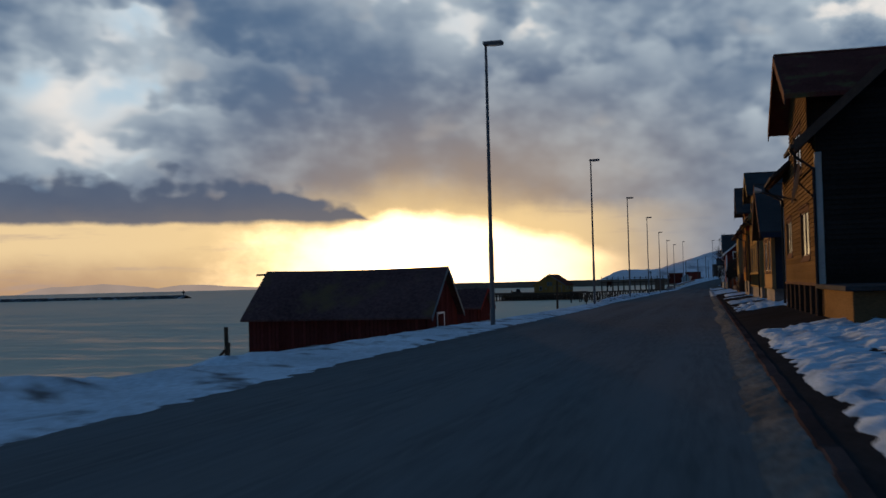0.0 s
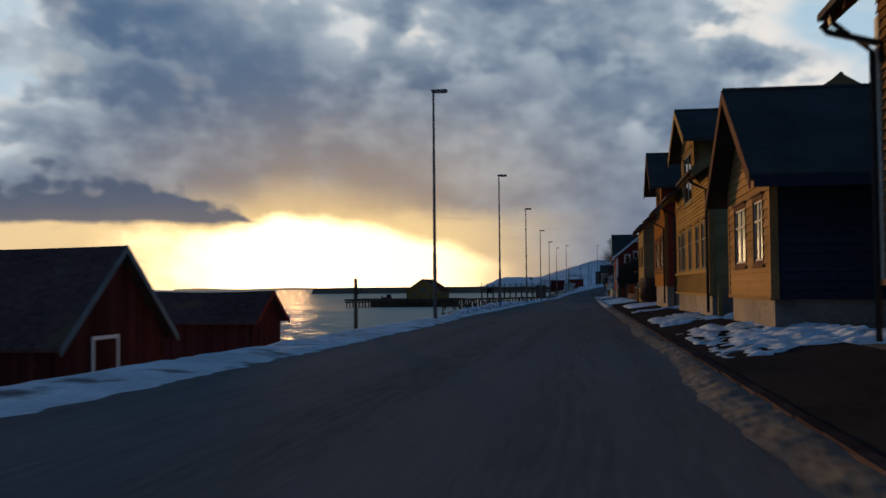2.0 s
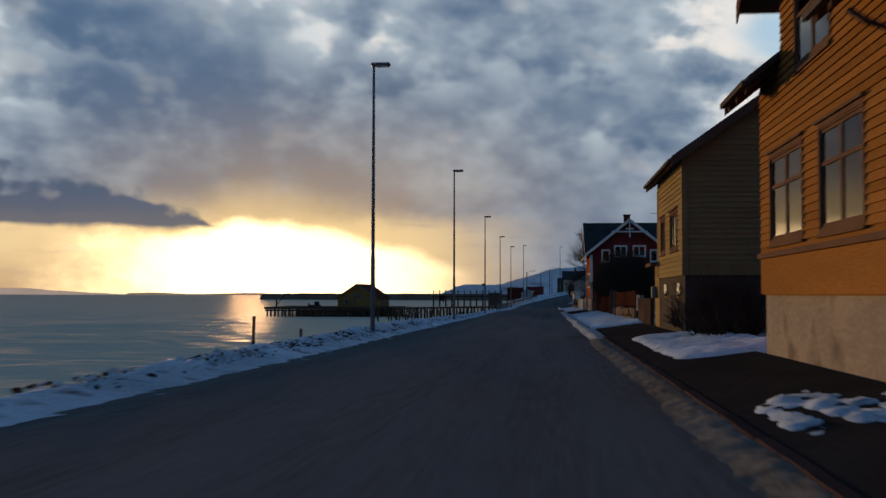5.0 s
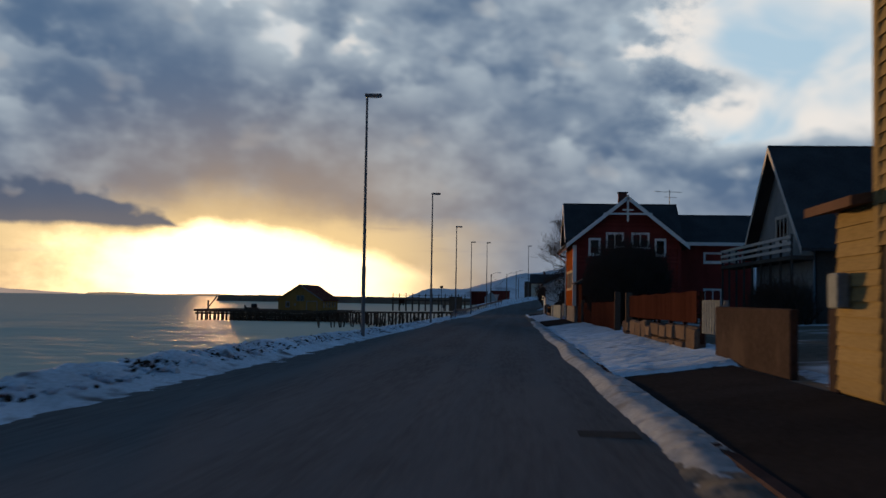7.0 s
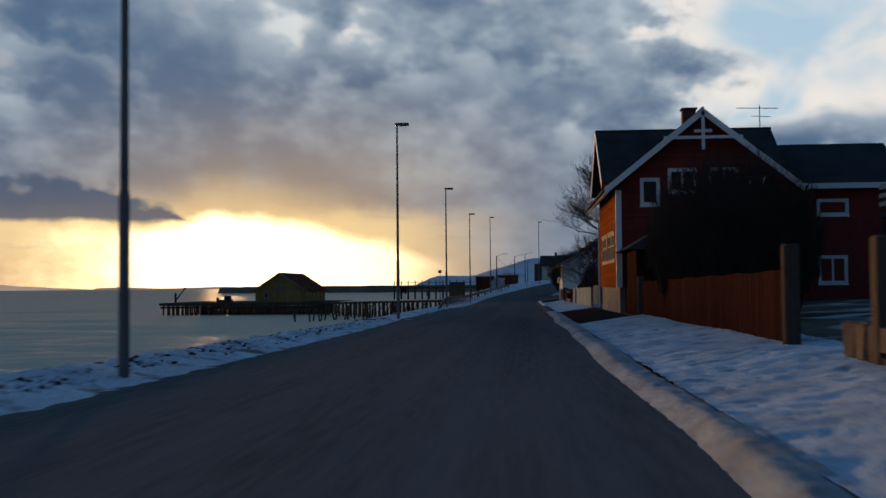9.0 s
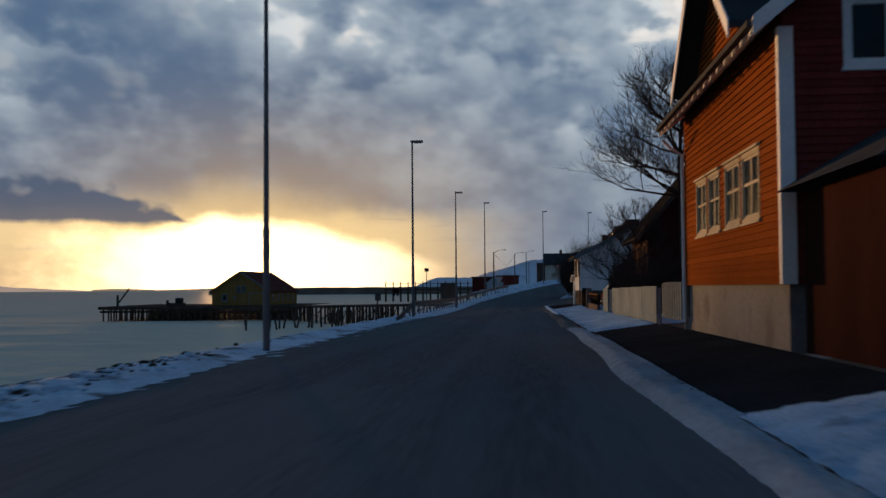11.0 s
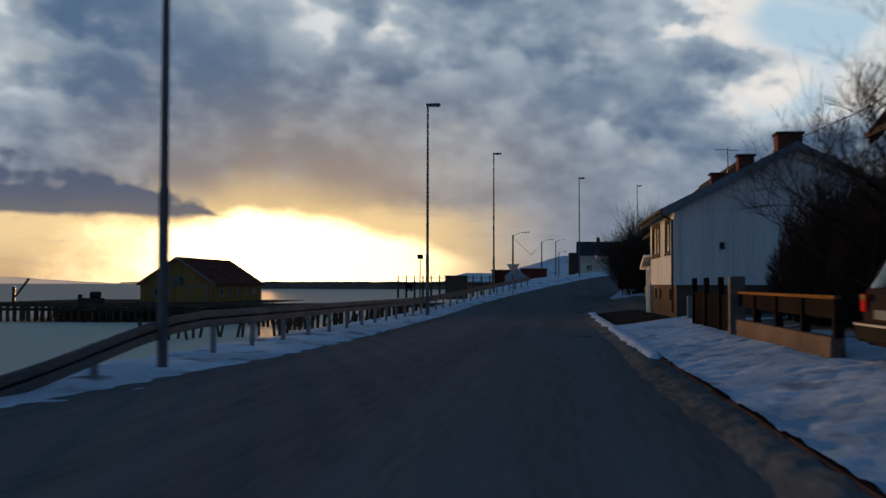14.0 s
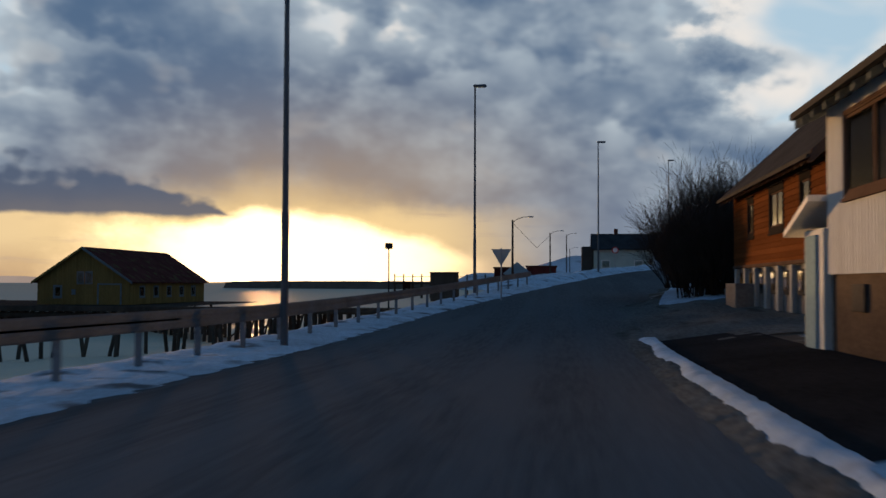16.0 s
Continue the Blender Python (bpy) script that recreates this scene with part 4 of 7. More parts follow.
def shell(name, label, x0, x1, y0, y1, ground_z, base_z, eave, front, side, cladding, wins, side_wins=(), found="concrete", ridge=None, along="y", side_clad=None, pitch=0.135, front_from=None, trim="white", upright=False, side_upright=False, back=True):
    """Walls, foundation and windows of a house whose street front is the plane x0 and whose near end is the plane y0."""
    h = empty(name, 0, 0, 0)
    tagged(h, label, "house", group="houses along the street")
    bm = boxed(x0 + 0.05, x1 - 0.05, y0 + 0.05, y1 - 0.05, ground_z - 1.2, base_z)
    part("foundation", bm, found, h)
    gable_front = (ridge - eave) if (ridge and along == "x") else 0.0
    gable_side = (ridge - eave) if (ridge and along == "y") else 0.0
    fr = Face((x0, y1, base_z), (0, -1, 0))          # street front, seen from the road: left is the far end
    sd = Face((x0, y0, base_z), (1, 0, 0))           # near end, seen by the camera
    bk = Face((x1, y0, base_z), (0, 1, 0))
    fe = Face((x1, y1, base_z), (-1, 0, 0))
    hh = eave - base_z
    fh = [(y1 - b, y1 - a, lo - base_z, hi - base_z) for a, b, lo, hi, *_ in wins]
    sh = [(a - x0, b - x0, lo - base_z, hi - base_z) for a, b, lo, hi, *_ in side_wins]
    wf = wall(h, fr, y1 - y0, hh, fh, front, gable_front)
    ws = wall(h, sd, x1 - x0, hh, sh, side, gable_side)
    wall(h, bk, y1 - y0, hh, [], side, gable_front)
    wall(h, fe, x1 - x0, hh, [], side, gable_side)
    lo = 0.0 if front_from is None else front_from - base_z
    top = hh + gable_front
    if upright:
        upright_boards(wf, fr, y1 - y0, lo, hh, fh, front, 0.15)
    elif cladding:
        lap_boards(wf, fr, y1 - y0, lo, top, fh, front, pitch, gable_front, hh)
    if side_upright:
        upright_boards(ws, sd, x1 - x0, 0.0, hh + gable_side, sh, side, 0.17, gable_side, hh)
    elif side_clad:
        lap_boards(ws, sd, x1 - x0, 0.0, hh + gable_side, sh, side, pitch, gable_side, hh)
    for (a, b, l, t, *opt), o in zip(wins, fh):
        if opt and opt[0].get("opening_only"):
            continue
        window(h, fr, *o, **(opt[0] if opt else {}))
    for (a, b, l, t, *opt), o in zip(side_wins, sh):
        window(h, sd, *o, **(opt[0] if opt else {}))
    bm = bmesh.new()
    slab(bm, [(x0 + 0.2, y0 + 0.2, base_z + 0.02), (x1 - 0.2, y0 + 0.2, base_z + 0.02), (x1 - 0.2, y1 - 0.2, base_z + 0.02), (x0 + 0.2, y1 - 0.2, base_z + 0.02)], (0, 0, 0.05))
    slab(bm, [(x0 + 2.4, y0 + 0.2, base_z + 0.08), (x0 + 2.4, y1 - 0.2, base_z + 0.08), (x0 + 2.4, y1 - 0.2, eave - 0.05), (x0 + 2.4, y0 + 0.2, eave - 0.05)], (0.06, 0, 0))
    slab(bm, [(x0 + 0.2, y0 + 0.2, eave - 0.03), (x1 - 0.2, y0 + 0.2, eave - 0.03), (x1 - 0.2, y1 - 0.2, eave - 0.03), (x0 + 0.2, y1 - 0.2, eave - 0.03)], (0, 0, 0.02))
    part("inside", bm, "room", h)
    return h, fr, sd


def dormer(parent, x0, yc, half, z0, eave, ridge, back, front, roof, trim, over=0.55, win=None, side="green", end=0.65, low=0.0, sash_mat=None):
    """A gabled dormer flush with the street front, its ridge running back into the roof."""
    fr = Face((x0, yc + half, z0), (0, -1, 0))
    holes = [(yc + half - b, yc + half - a, lo - z0, hi - z0) for a, b, lo, hi in (win or [])]
    w = wall(parent, fr, 2 * half, eave - z0, holes, front, ridge - eave - 0.05)
    lap_boards(w, fr, 2 * half, 0.0, ridge - z0, holes, front, 0.135, ridge - eave, eave - z0)
    for sg in (-1, 1):
        bm = bmesh.new()
        slab(bm, [(x0, yc + sg * half, z0), (back, yc + sg * half, z0), (back, yc + sg * half, eave), (x0, yc + sg * half, eave)], (0, -sg * 0.12, 0))
        part("dormer_cheek", bm, side, parent)
    for o in holes:
        window(parent, fr, o[0], o[1], o[2] - low, o[3], trim=trim, lights=2, crossbar=0.6, curtain=0.2, sash_mat=sash_mat)
    roof_y(parent, x0, back + 0.6, yc, half, eave, ridge, roof, over=over, end=end, trim=trim)


X0 = 4.1


def pale(**k):
    return dict(trim="yellow_trim", sash_mat="dim_white", lights=2, crossbar=0.64, curtain=0.22, **k)


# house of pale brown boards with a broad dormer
# near end and dormer cheeks are near black, their shade put into the colour
h1, f1, s1 = shell("house", "pale brown clapboard house with a broad red-roofed dormer", X0, 12.1, 28.05, 40.1, 0.75, 1.6, 5.85, "tan", "near_black", True,
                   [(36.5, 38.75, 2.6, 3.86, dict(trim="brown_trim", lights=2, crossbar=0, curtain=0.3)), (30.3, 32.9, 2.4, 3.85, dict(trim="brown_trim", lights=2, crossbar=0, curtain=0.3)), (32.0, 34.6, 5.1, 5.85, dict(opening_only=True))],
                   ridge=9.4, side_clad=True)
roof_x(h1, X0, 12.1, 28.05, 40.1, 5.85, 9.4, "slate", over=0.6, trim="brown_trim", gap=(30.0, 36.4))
dormer(h1, X0, 33.2, 3.2, 5.85, 7.3, 8.85, 8.1, "tan", "red_roof", "brown_trim", win=[(32.0, 34.6, 5.85, 6.5)], side="near_black", over=0.8, low=0.75)

# low house with its gable to the street
h2, f2, s2 = shell("house", "low ochre clapboard house, gable to the street, dark blue side", X0, 13.5, 48.45, 54.85, 0.62, 1.26, 4.35, "ochre", "navy", True,
                   [(51.85, 53.65, 2.1, 3.56, dict(trim="brown_trim", sash_mat="grey_trim", lights=2, crossbar=0.66, curtain=0.25)), (49.35, 50.6, 2.1, 3.56, dict(trim="brown_trim", sash_mat="grey_trim", lights=2, crossbar=0.66, curtain=0.25)), (51.2, 52.1, 4.65, 5.4, dict(trim="brown_trim", lights=1, crossbar=0))],
                   ridge=6.3, along="x", side_clad=True, pitch=0.2)
roof_y(h2, X0, 13.5, 51.65, 3.2, 4.3, 6.3, "slate", over=0.85, end=0.55, trim="brown_trim")

# yellow house
h3, f3, s3 = shell("house", "yellow clapboard house with tall windows and a gabled dormer", X0, 12.3, 59.5, 71.65, 0.62, 1.26, 5.6, "yellow", "green", True,
                   [(a, b, 2.12, 3.75, pale()) for a, b in ((69.3, 70.4), (67.65, 68.75), (65.1, 66.1), (62.45, 63.5), (60.65, 61.65))] + [(64.6, 67.5, 4.78, 5.6, dict(opening_only=True))],
                   ridge=8.1, side_clad=True, front_from=2.06)
roof_x(h3, X0, 12.3, 59.5, 71.65, 5.6, 8.1, "slate", over=0.6, trim="yellow_trim", gap=(63.7, 68.6))
dormer(h3, X0, 66.15, 2.45, 5.6, 7.2, 8.3, 8.2, "yellow", "slate", "yellow_trim", win=[(64.6, 67.5, 5.6, 6.7)], side="green", over=1.0, end=0.47, low=0.82, sash_mat="dim_white")

# gold brown house
h4, f4, s4 = shell("house", "gold-brown clapboard house with a dark red side and a gabled dormer", X0, 12.0, 78.1, 86.2, 0.55, 1.53, 5.75, "gold", "red", True,
                   [(83.0, 85.3, 2.52, 4.05, dict(trim="brown_trim", lights=2, crossbar=0.64, curtain=0.2)), (79.8, 81.9, 2.52, 4.05, dict(trim="brown_trim", lights=2, crossbar=0.64, curtain=0.2)), (81.3, 83.3, 5.3, 5.75, dict(opening_only=True))],
                   ridge=8.9, side_clad=True, front_from=2.3)
roof_x(h4, X0, 12.0, 78.1, 86.2, 5.75, 8.9, "slate", over=0.6, trim="brown_trim", gap=(80.2, 84.4))
dormer(h4, X0, 82.3, 2.1, 5.75, 7.1, 8.7, 8.0, "gold", "slate", "brown_trim", win=[(81.3, 83.3, 5.75, 6.7)], side="red", low=0.45)

# cream house on a dark basement
h6, f6, s6 = shell("house", "cream clapboard house on a dark painted basement", X0, 12.5, 97.6, 104.5, 0.5, 2.13, 5.85, "cream", "cream", True,
                   [(102.2, 103.4, 3.03, 4.2, dict(trim="brown_trim", lights=2, crossbar=0, curtain=0.2)), (98.75, 100.6, 3.03, 4.2, dict(trim="brown_trim", lights=3, crossbar=0, curtain=0.2))],
                   ridge=8.8, side_clad=True, found="basement", pitch=0.16)
roof_x(h6, X0, 12.5, 97.6, 104.5, 5.85, 8.8, "slate", over=0.4, trim="brown_trim")

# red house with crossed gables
# street front boards are orange, the sun's warm tone put into their colour
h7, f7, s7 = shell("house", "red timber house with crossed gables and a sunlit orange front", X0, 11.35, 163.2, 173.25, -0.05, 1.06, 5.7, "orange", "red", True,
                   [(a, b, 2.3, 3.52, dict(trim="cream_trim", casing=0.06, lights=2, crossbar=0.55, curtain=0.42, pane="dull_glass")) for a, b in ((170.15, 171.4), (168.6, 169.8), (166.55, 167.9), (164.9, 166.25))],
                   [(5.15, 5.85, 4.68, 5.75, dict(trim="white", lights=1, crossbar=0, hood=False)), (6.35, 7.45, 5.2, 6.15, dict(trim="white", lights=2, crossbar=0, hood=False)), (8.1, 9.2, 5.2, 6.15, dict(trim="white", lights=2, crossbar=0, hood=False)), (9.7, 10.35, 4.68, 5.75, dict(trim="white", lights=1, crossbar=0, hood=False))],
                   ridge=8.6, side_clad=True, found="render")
roof_x(h7, X0, 11.35, 163.2, 173.25, 5.7, 8.6, "slate", over=0.6, end=0.55, trim="white")

# white low house
h8, f8, s8 = shell("house", "white vertical-board house on a brown rendered basement", X0, 12.2, 222.3, 230.9, -0.35, 0.75, 3.48, "whiteboard", "whiteboard", True,
                   [(227.0, 229.8, 1.9, 3.12, dict(trim="brown_trim", casing=0.04, lights=2, crossbar=0, curtain=0.95, hood=False, pane="dull_glass")), (223.65, 225.05, 1.9, 3.12, dict(trim="brown_trim", casing=0.04, lights=1, crossbar=0, curtain=0.95, hood=False, pane="dull_glass"))],
                   ridge=5.5, upright=True, side_upright=True, found="stone")
roof_x(h8, X0, 12.2, 222.3, 230.9, 3.48, 5.5, "slate", over=0.42, end=0.3, trim="slate_trim", thick=0.1)


# ---- street lamps ----
def street_lamp(x, y, z, h=10.0, lean=0.0):
    e = empty("street_lamp", x, y, z)
    tagged(e, "tall grey steel street lamp with a flat head", "street lamp", group="street lamps along the road")
    part("pole", tubed([(0, 0, -0.5), (0, 0, 0.0), (0.0, 0, h * 0.42), (0, 0, h)], [0.075, 0.075, 0.066, 0.045], 10), "pole", e)
    part("sleeve", tubed([(0, 0, -0.1), (0, 0, 2.9), (0, 0, 3.0)], [0.085, 0.085, 0.068], 10), "pole", e)
    bm = boxed(-0.09, 0.62, -0.14, 0.14, h - 0.06, h + 0.07, 0.03)
    part("lamp_head", bm, "pole", e)
    part("lens", boxed(0.12, 0.55, -0.1, 0.1, h - 0.085, h - 0.055, 0.01), "galv", e)
    return e


for x, y, top in ((-6.08, 33.2, 10.2), (-6.5, 69.6, 10.25), (-6.55, 103.5, 10.2), (-6.35, 134.4, 9.95), (-6.47, 170.5, 9.58), (-6.42, 203.0, 9.35), (-6.15, 235.9, 9.53), (-4.8, 268.5, 11.3), (2.87, 299.0, 12.42), (11.5, 327.0, 14.2)):
    street_lamp(x, y, min(road_z(y), top - 9.6), h=top - min(road_z(y), top - 9.6))

# worn patches in the asphalt
for x, y, w, l in ((0.95, 104.2, 0.8, 0.6), (0.75, 216.1, 0.5, 0.4)):
    pt = part("asphalt_patch", boxed(-w / 2, w / 2, -l / 2, l / 2, -0.03, 0.005, 0.004), "basement")
    pt.location = (x, y, road_z(y) - 0.012 * (x + 2.4) ** 2 * 0.25)
    pt.rotation_euler = (math.atan(-0.0059), 0, 0)
    tagged(pt, "dark square patch in the road surface", "road patch", kind="structure")

mk = part("road_marking", boxed(-0.5, 0.5, -0.15, 0.15, -0.01, 0.004), "worn_mark")
mk.location, mk.rotation_euler = (-1.45, 187.6, road_z(187.6) - 0.004), (math.atan(-0.0059), 0, 0)
tagged(mk, "short worn white line across the road", "road marking", kind="structure")

# ---- more on the houses ----
# pale brown house: basement piers and windows, dish, lamp arm, lean-to
for y in (38.9, 37.2, 35.4, 33.6, 31.8, 30.0, 28.4):
    part("pier", boxed(X0 - 0.09, X0 + 0.06, y - 0.22, y + 0.22, 0.3, 1.58, 0.02), "turf_wall", h1)
for y in (38.05, 34.5, 32.7):
    w = part("basement_window", boxed(X0 + 0.03, X0 + 0.05, y - 0.38, y + 0.38, 0.82, 1.5), "grey_trim", h1)
    part("pane", boxed(X0 + 0.02, X0 + 0.026, y - 0.30, y + 0.30, 0.88, 1.44), "glass", w)
part("belt_board", boxed(X0 - 0.07, X0 + 0.02, 28.0, 40.15, 1.56, 1.64), "brown_trim", h1)
corner_trim(h1, X0, 28.02, 1.6, 5.2, "grey_trim")
corner_trim(h1, X0, 40.02, 1.6, 5.2, "grey_trim")
downpipe(h1, [(3.42, 40.0, 5.3), (3.5, 40.1, 5.15), (4.02, 40.15, 4.75), (4.02, 40.15, 0.8)])
downpipe(h1, [(3.42, 28.0, 5.3), (3.55, 27.95, 5.1), (4.02, 27.96, 4.75), (4.02, 27.96, 0.8)])
lean = part("lean_to", boxed(X0 + 0.02, X0 + 2.4, 22.0, 27.9, 0.2, 1.5, 0.02), "tan", h1)
part("lean_to_roof", boxed(X0 - 0.15, X0 + 2.6, 21.8, 27.95, 1.5, 1.62, 0.02), "slate", h1)
bm = bmesh.new()
rings = []
for i in range(5):
    r = 0.11 * i
    rings.append([bm.verts.new((0.35 * r * r - 0.06, r * math.cos(k * 0.5236), r * math.sin(k * 0.5236))) for k in range(12)] if i else [bm.verts.new((-0.06, 0, 0))])
for k in range(12):
    bm.faces.new((rings[0][0], rings[1][k], rings[1][(k + 1) % 12]))
    for i in range(1, 4):
        bm.faces.new((rings[i][k], rings[i + 1][k], rings[i + 1][(k + 1) % 12], rings[i][(k + 1) % 12]))
dish_thing = empty("satellite_dish", 3.62, 28.75, 4.47)
tagged(dish_thing, "grey satellite dish on a bracket at the house front", "satellite dish")
d = part("dish", bm, "grey_trim", dish_thing)
d.rotation_euler, d.scale = (0.0, -0.2, radians(172)), (1.2, 1.35, 1.45)
part("bracket", tubed([(0.46, 0.0, 0.4), (0.2, 0.0, 0.15), (0.06, 0.0, 0.0)], 0.035, 6), "dark_metal", dish_thing)
part("bracket", tubed([(0.46, 0.0, -0.45), (0.06, 0.0, 0.0)], 0.03, 6), "dark_metal", dish_thing)
part("feed_arm", tubed([(0.0, 0.0, -0.5), (-1.0, 0.1, -0.22)], 0.03, 6), "dark_metal", dish_thing)
part("feed_horn", tubed([(-0.92, 0.1, -0.2), (-1.12, 0.12, -0.16)], [0.05, 0.09], 8), "grey_trim", dish_thing)
downpipe(h1, [(3.44, 40.45, 5.2), (3.5, 40.4, 5.1), (4.0, 39.7, 4.75), (4.02, 39.7, 4.5)], 0.05)

# ochre house
corner_trim(h2, X0, 48.42, 1.26, 4.2, "ochre")
corner_trim(h2, X0, 54.74, 1.26, 4.2, "ochre")
part("belt_board", boxed(X0 - 0.06, X0 + 0.02, 48.4, 54.9, 1.24, 1.32), "ochre", h2)
part("fascia", boxed(X0 - 0.5, 13.5, 47.45, 47.51, 3.62, 3.86), "navy", h2)
# yellow house: panelled apron, belts, pipes
ap = part("apron", boxed(X0 - 0.02, X0 + 0.02, 59.5, 71.65, 1.28, 2.0), "yellow", h3)
for i in range(60):
    b = new("board", board_mesh("yellow"))
    b.parent = ap
    fa = Face((X0 - 0.02, 71.65, 1.28), (0, -1, 0))
    b.matrix_local = Matrix.Translation(fa.at(0.2 + i * 0.2, 0.0)) @ fa.turn @ Matrix.Rotation(radians(-90), 4, "Y") @ Matrix.Diagonal((0.72, 0.012, 0.185, 1))
part("belt_board", boxed(X0 - 0.10, X0 + 0.02, 59.45, 71.7, 1.99, 2.09, 0.01), "yellow", h3)
part("water_table", boxed(X0 - 0.10, X0 + 0.02, 59.45, 71.7, 1.22, 1.31, 0.01), "yellow", h3)
corner_trim(h3, X0, 59.47, 1.26, 5.0, "yellow")
corner_trim(h3, X0, 71.55, 1.26, 5.0, "yellow")
downpipe(h3, [(3.45, 59.6, 5.05), (3.6, 59.5, 4.9), (4.0, 59.42, 4.7), (4.0, 59.42, 0.7)])
downpipe(h3, [(3.45, 71.5, 5.05), (3.6, 71.6, 4.9), (4.0, 71.74, 4.7), (4.0, 71.74, 0.7)])
pp3 = part("pale_post", boxed(4.27, 4.41, 59.0, 59.14, 0.2, 1.62, 0.015), "yellow_trim")
tagged(pp3, "pale yellow wooden post at the house corner", "post")
# gold house
part("apron", boxed(X0 - 0.03, X0 + 0.02, 78.1, 86.2, 1.55, 2.24), "gold", h4)
part("belt_board", boxed(X0 - 0.09, X0 + 0.02, 78.05, 86.25, 2.22, 2.32, 0.01), "brown_trim", h4)
corner_trim(h4, X0, 78.07, 1.53, 5.3, "gold")
downpipe(h4, [(3.45, 78.2, 4.85), (3.6, 78.1, 4.7), (4.0, 78.02, 4.5), (4.0, 78.02, 0.7)])
chimney(h4, 8.0, 79.5, 8.5, 9.7)
# cream house: basement windows, corner boards, annex
for y0, y1 in ((102.2, 102.95), (98.7, 99.4)):
    # the yellow panel paints in the golden gleam of the small window
    w = part("basement_window", boxed(X0 + 0.03, X0 + 0.05, y0 - 0.05, y1 + 0.05, 1.44, 1.9), "yellow", h6)
    part("pane", boxed(X0 + 0.02, X0 + 0.026, y0, y1, 1.48, 1.9), "dull_glass", w)
corner_trim(h6, X0, 97.57, 2.13, 5.4, "cream")
corner_trim(h6, X0, 104.4, 2.13, 5.4, "cream")
part("annex", boxed(X0 + 0.06, 9.0, 104.55, 106.1, 0.3, 2.75, 0.02), "cream", h6)
lap_boards(h6, Face((X0 + 0.06, 106.1, 0.3), (0, -1, 0)), 1.55, 0.05, 2.35, [], "cream", 0.19)
part("meter_box", boxed(X0 - 0.14, X0 + 0.02, 105.55, 105.95, 1.4, 1.85, 0.02), "dim_white", h6, "pale metal meter box")
bm = bmesh.new()
slab(bm, [(X0 - 0.3, 104.55, 2.6), (X0 - 0.3, 106.4, 2.6), (9.0, 106.4, 3.6), (9.0, 104.55, 3.6)], (0, 0, 0.12))
part("annex_roof", bm, "brown_trim", h6)

# red house: crossing gable, king post, chimney, wing, front porch
roof_y(h7, X0 - 0.05, 11.4, 168.2, 3.0, 6.1, 8.5, "slate", over=0.5, end=0.5, trim="white", far=0.5)
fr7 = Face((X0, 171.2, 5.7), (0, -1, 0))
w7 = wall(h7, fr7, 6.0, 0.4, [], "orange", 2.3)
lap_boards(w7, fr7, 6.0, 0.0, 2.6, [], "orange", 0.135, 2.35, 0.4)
yk = 162.68
part("king_post", boxed(7.66, 7.79, yk - 0.06, yk, 6.95, 8.62), "white", h7)
part("tie_beam", boxed(6.05, 9.4, yk - 0.055, yk - 0.005, 7.42, 7.55), "white", h7)
part("gable_frame", boxed(7.35, 8.1, yk - 0.05, yk - 0.01, 7.7, 7.82), "white", h7)
chimney(h7, 7.75, 166.5, 8.3, 9.3, 0.3)
part("corner_board", boxed(4.0, 4.25, 163.1, 163.24, 1.06, 5.3), "white", h7)
part("corner_board", boxed(11.2, 11.45, 163.1, 163.24, 1.06, 5.3), "red", h7)
downpipe(h7, [(3.5, 173.1, 4.9), (3.7, 173.25, 4.7), (4.02, 173.3, 4.5), (4.02, 173.3, 0.1)], mat="white")
part("wing_wall", boxed(11.4, 17.4, 167.3, 173.0, -0.2, 5.75), "red", h7)
bm = bmesh.new()
slab(bm, [(11.4, 166.8, 5.7), (17.8, 166.8, 5.7), (17.8, 170.1, 7.95), (11.4, 170.1, 7.95)], (0, 0, 0.14))
slab(bm, [(11.4, 173.5, 5.7), (17.8, 173.5, 5.7), (17.8, 170.1, 7.95), (11.4, 170.1, 7.95)], (0, 0, 0.14))
part("wing_roof", bm, "slate", h7)
part("wing_fascia", boxed(11.4, 17.8, 166.74, 166.8, 5.57, 5.82), "white", h7)
part("wing_bargeboard", boxed(17.28, 17.42, 167.22, 167.32, -0.2, 5.65), "white", h7)
wg = Face((11.4, 167.3, -0.2), (1, 0, 0))
window(h7, wg, 2.4, 3.7, 4.6, 5.25, trim="white", lights=1, crossbar=0, hood=False)
window(h7, wg, 2.4, 3.6, 1.4, 2.6, trim="white", lights=2, crossbar=0, hood=False)
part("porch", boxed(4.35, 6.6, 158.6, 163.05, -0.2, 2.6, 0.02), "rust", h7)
bm = bmesh.new()
slab(bm, [(3.9, 158.3, 2.55), (7.0, 158.3, 2.55), (5.5, 158.3, 3.5)], (0, 4.7, 0))
part("porch_roof", bm, "slate", h7)
aerial = empty("roof_aerial", 11.4, 168.2, 8.15)
tagged(aerial, "thin television aerial on the roof ridge", "aerial")
part("mast", tubed([(0, 0, 0), (0, 0, 1.6)], 0.025, 6), "dark_metal", aerial)
part("boom", tubed([(-1.1, 0, 1.5), (0.9, 0, 1.45)], 0.018, 5), "dark_metal", aerial)
part("boom", tubed([(-0.4, 0, 1.1), (0.5, 0, 1.05)], 0.015, 5), "dark_metal", aerial)

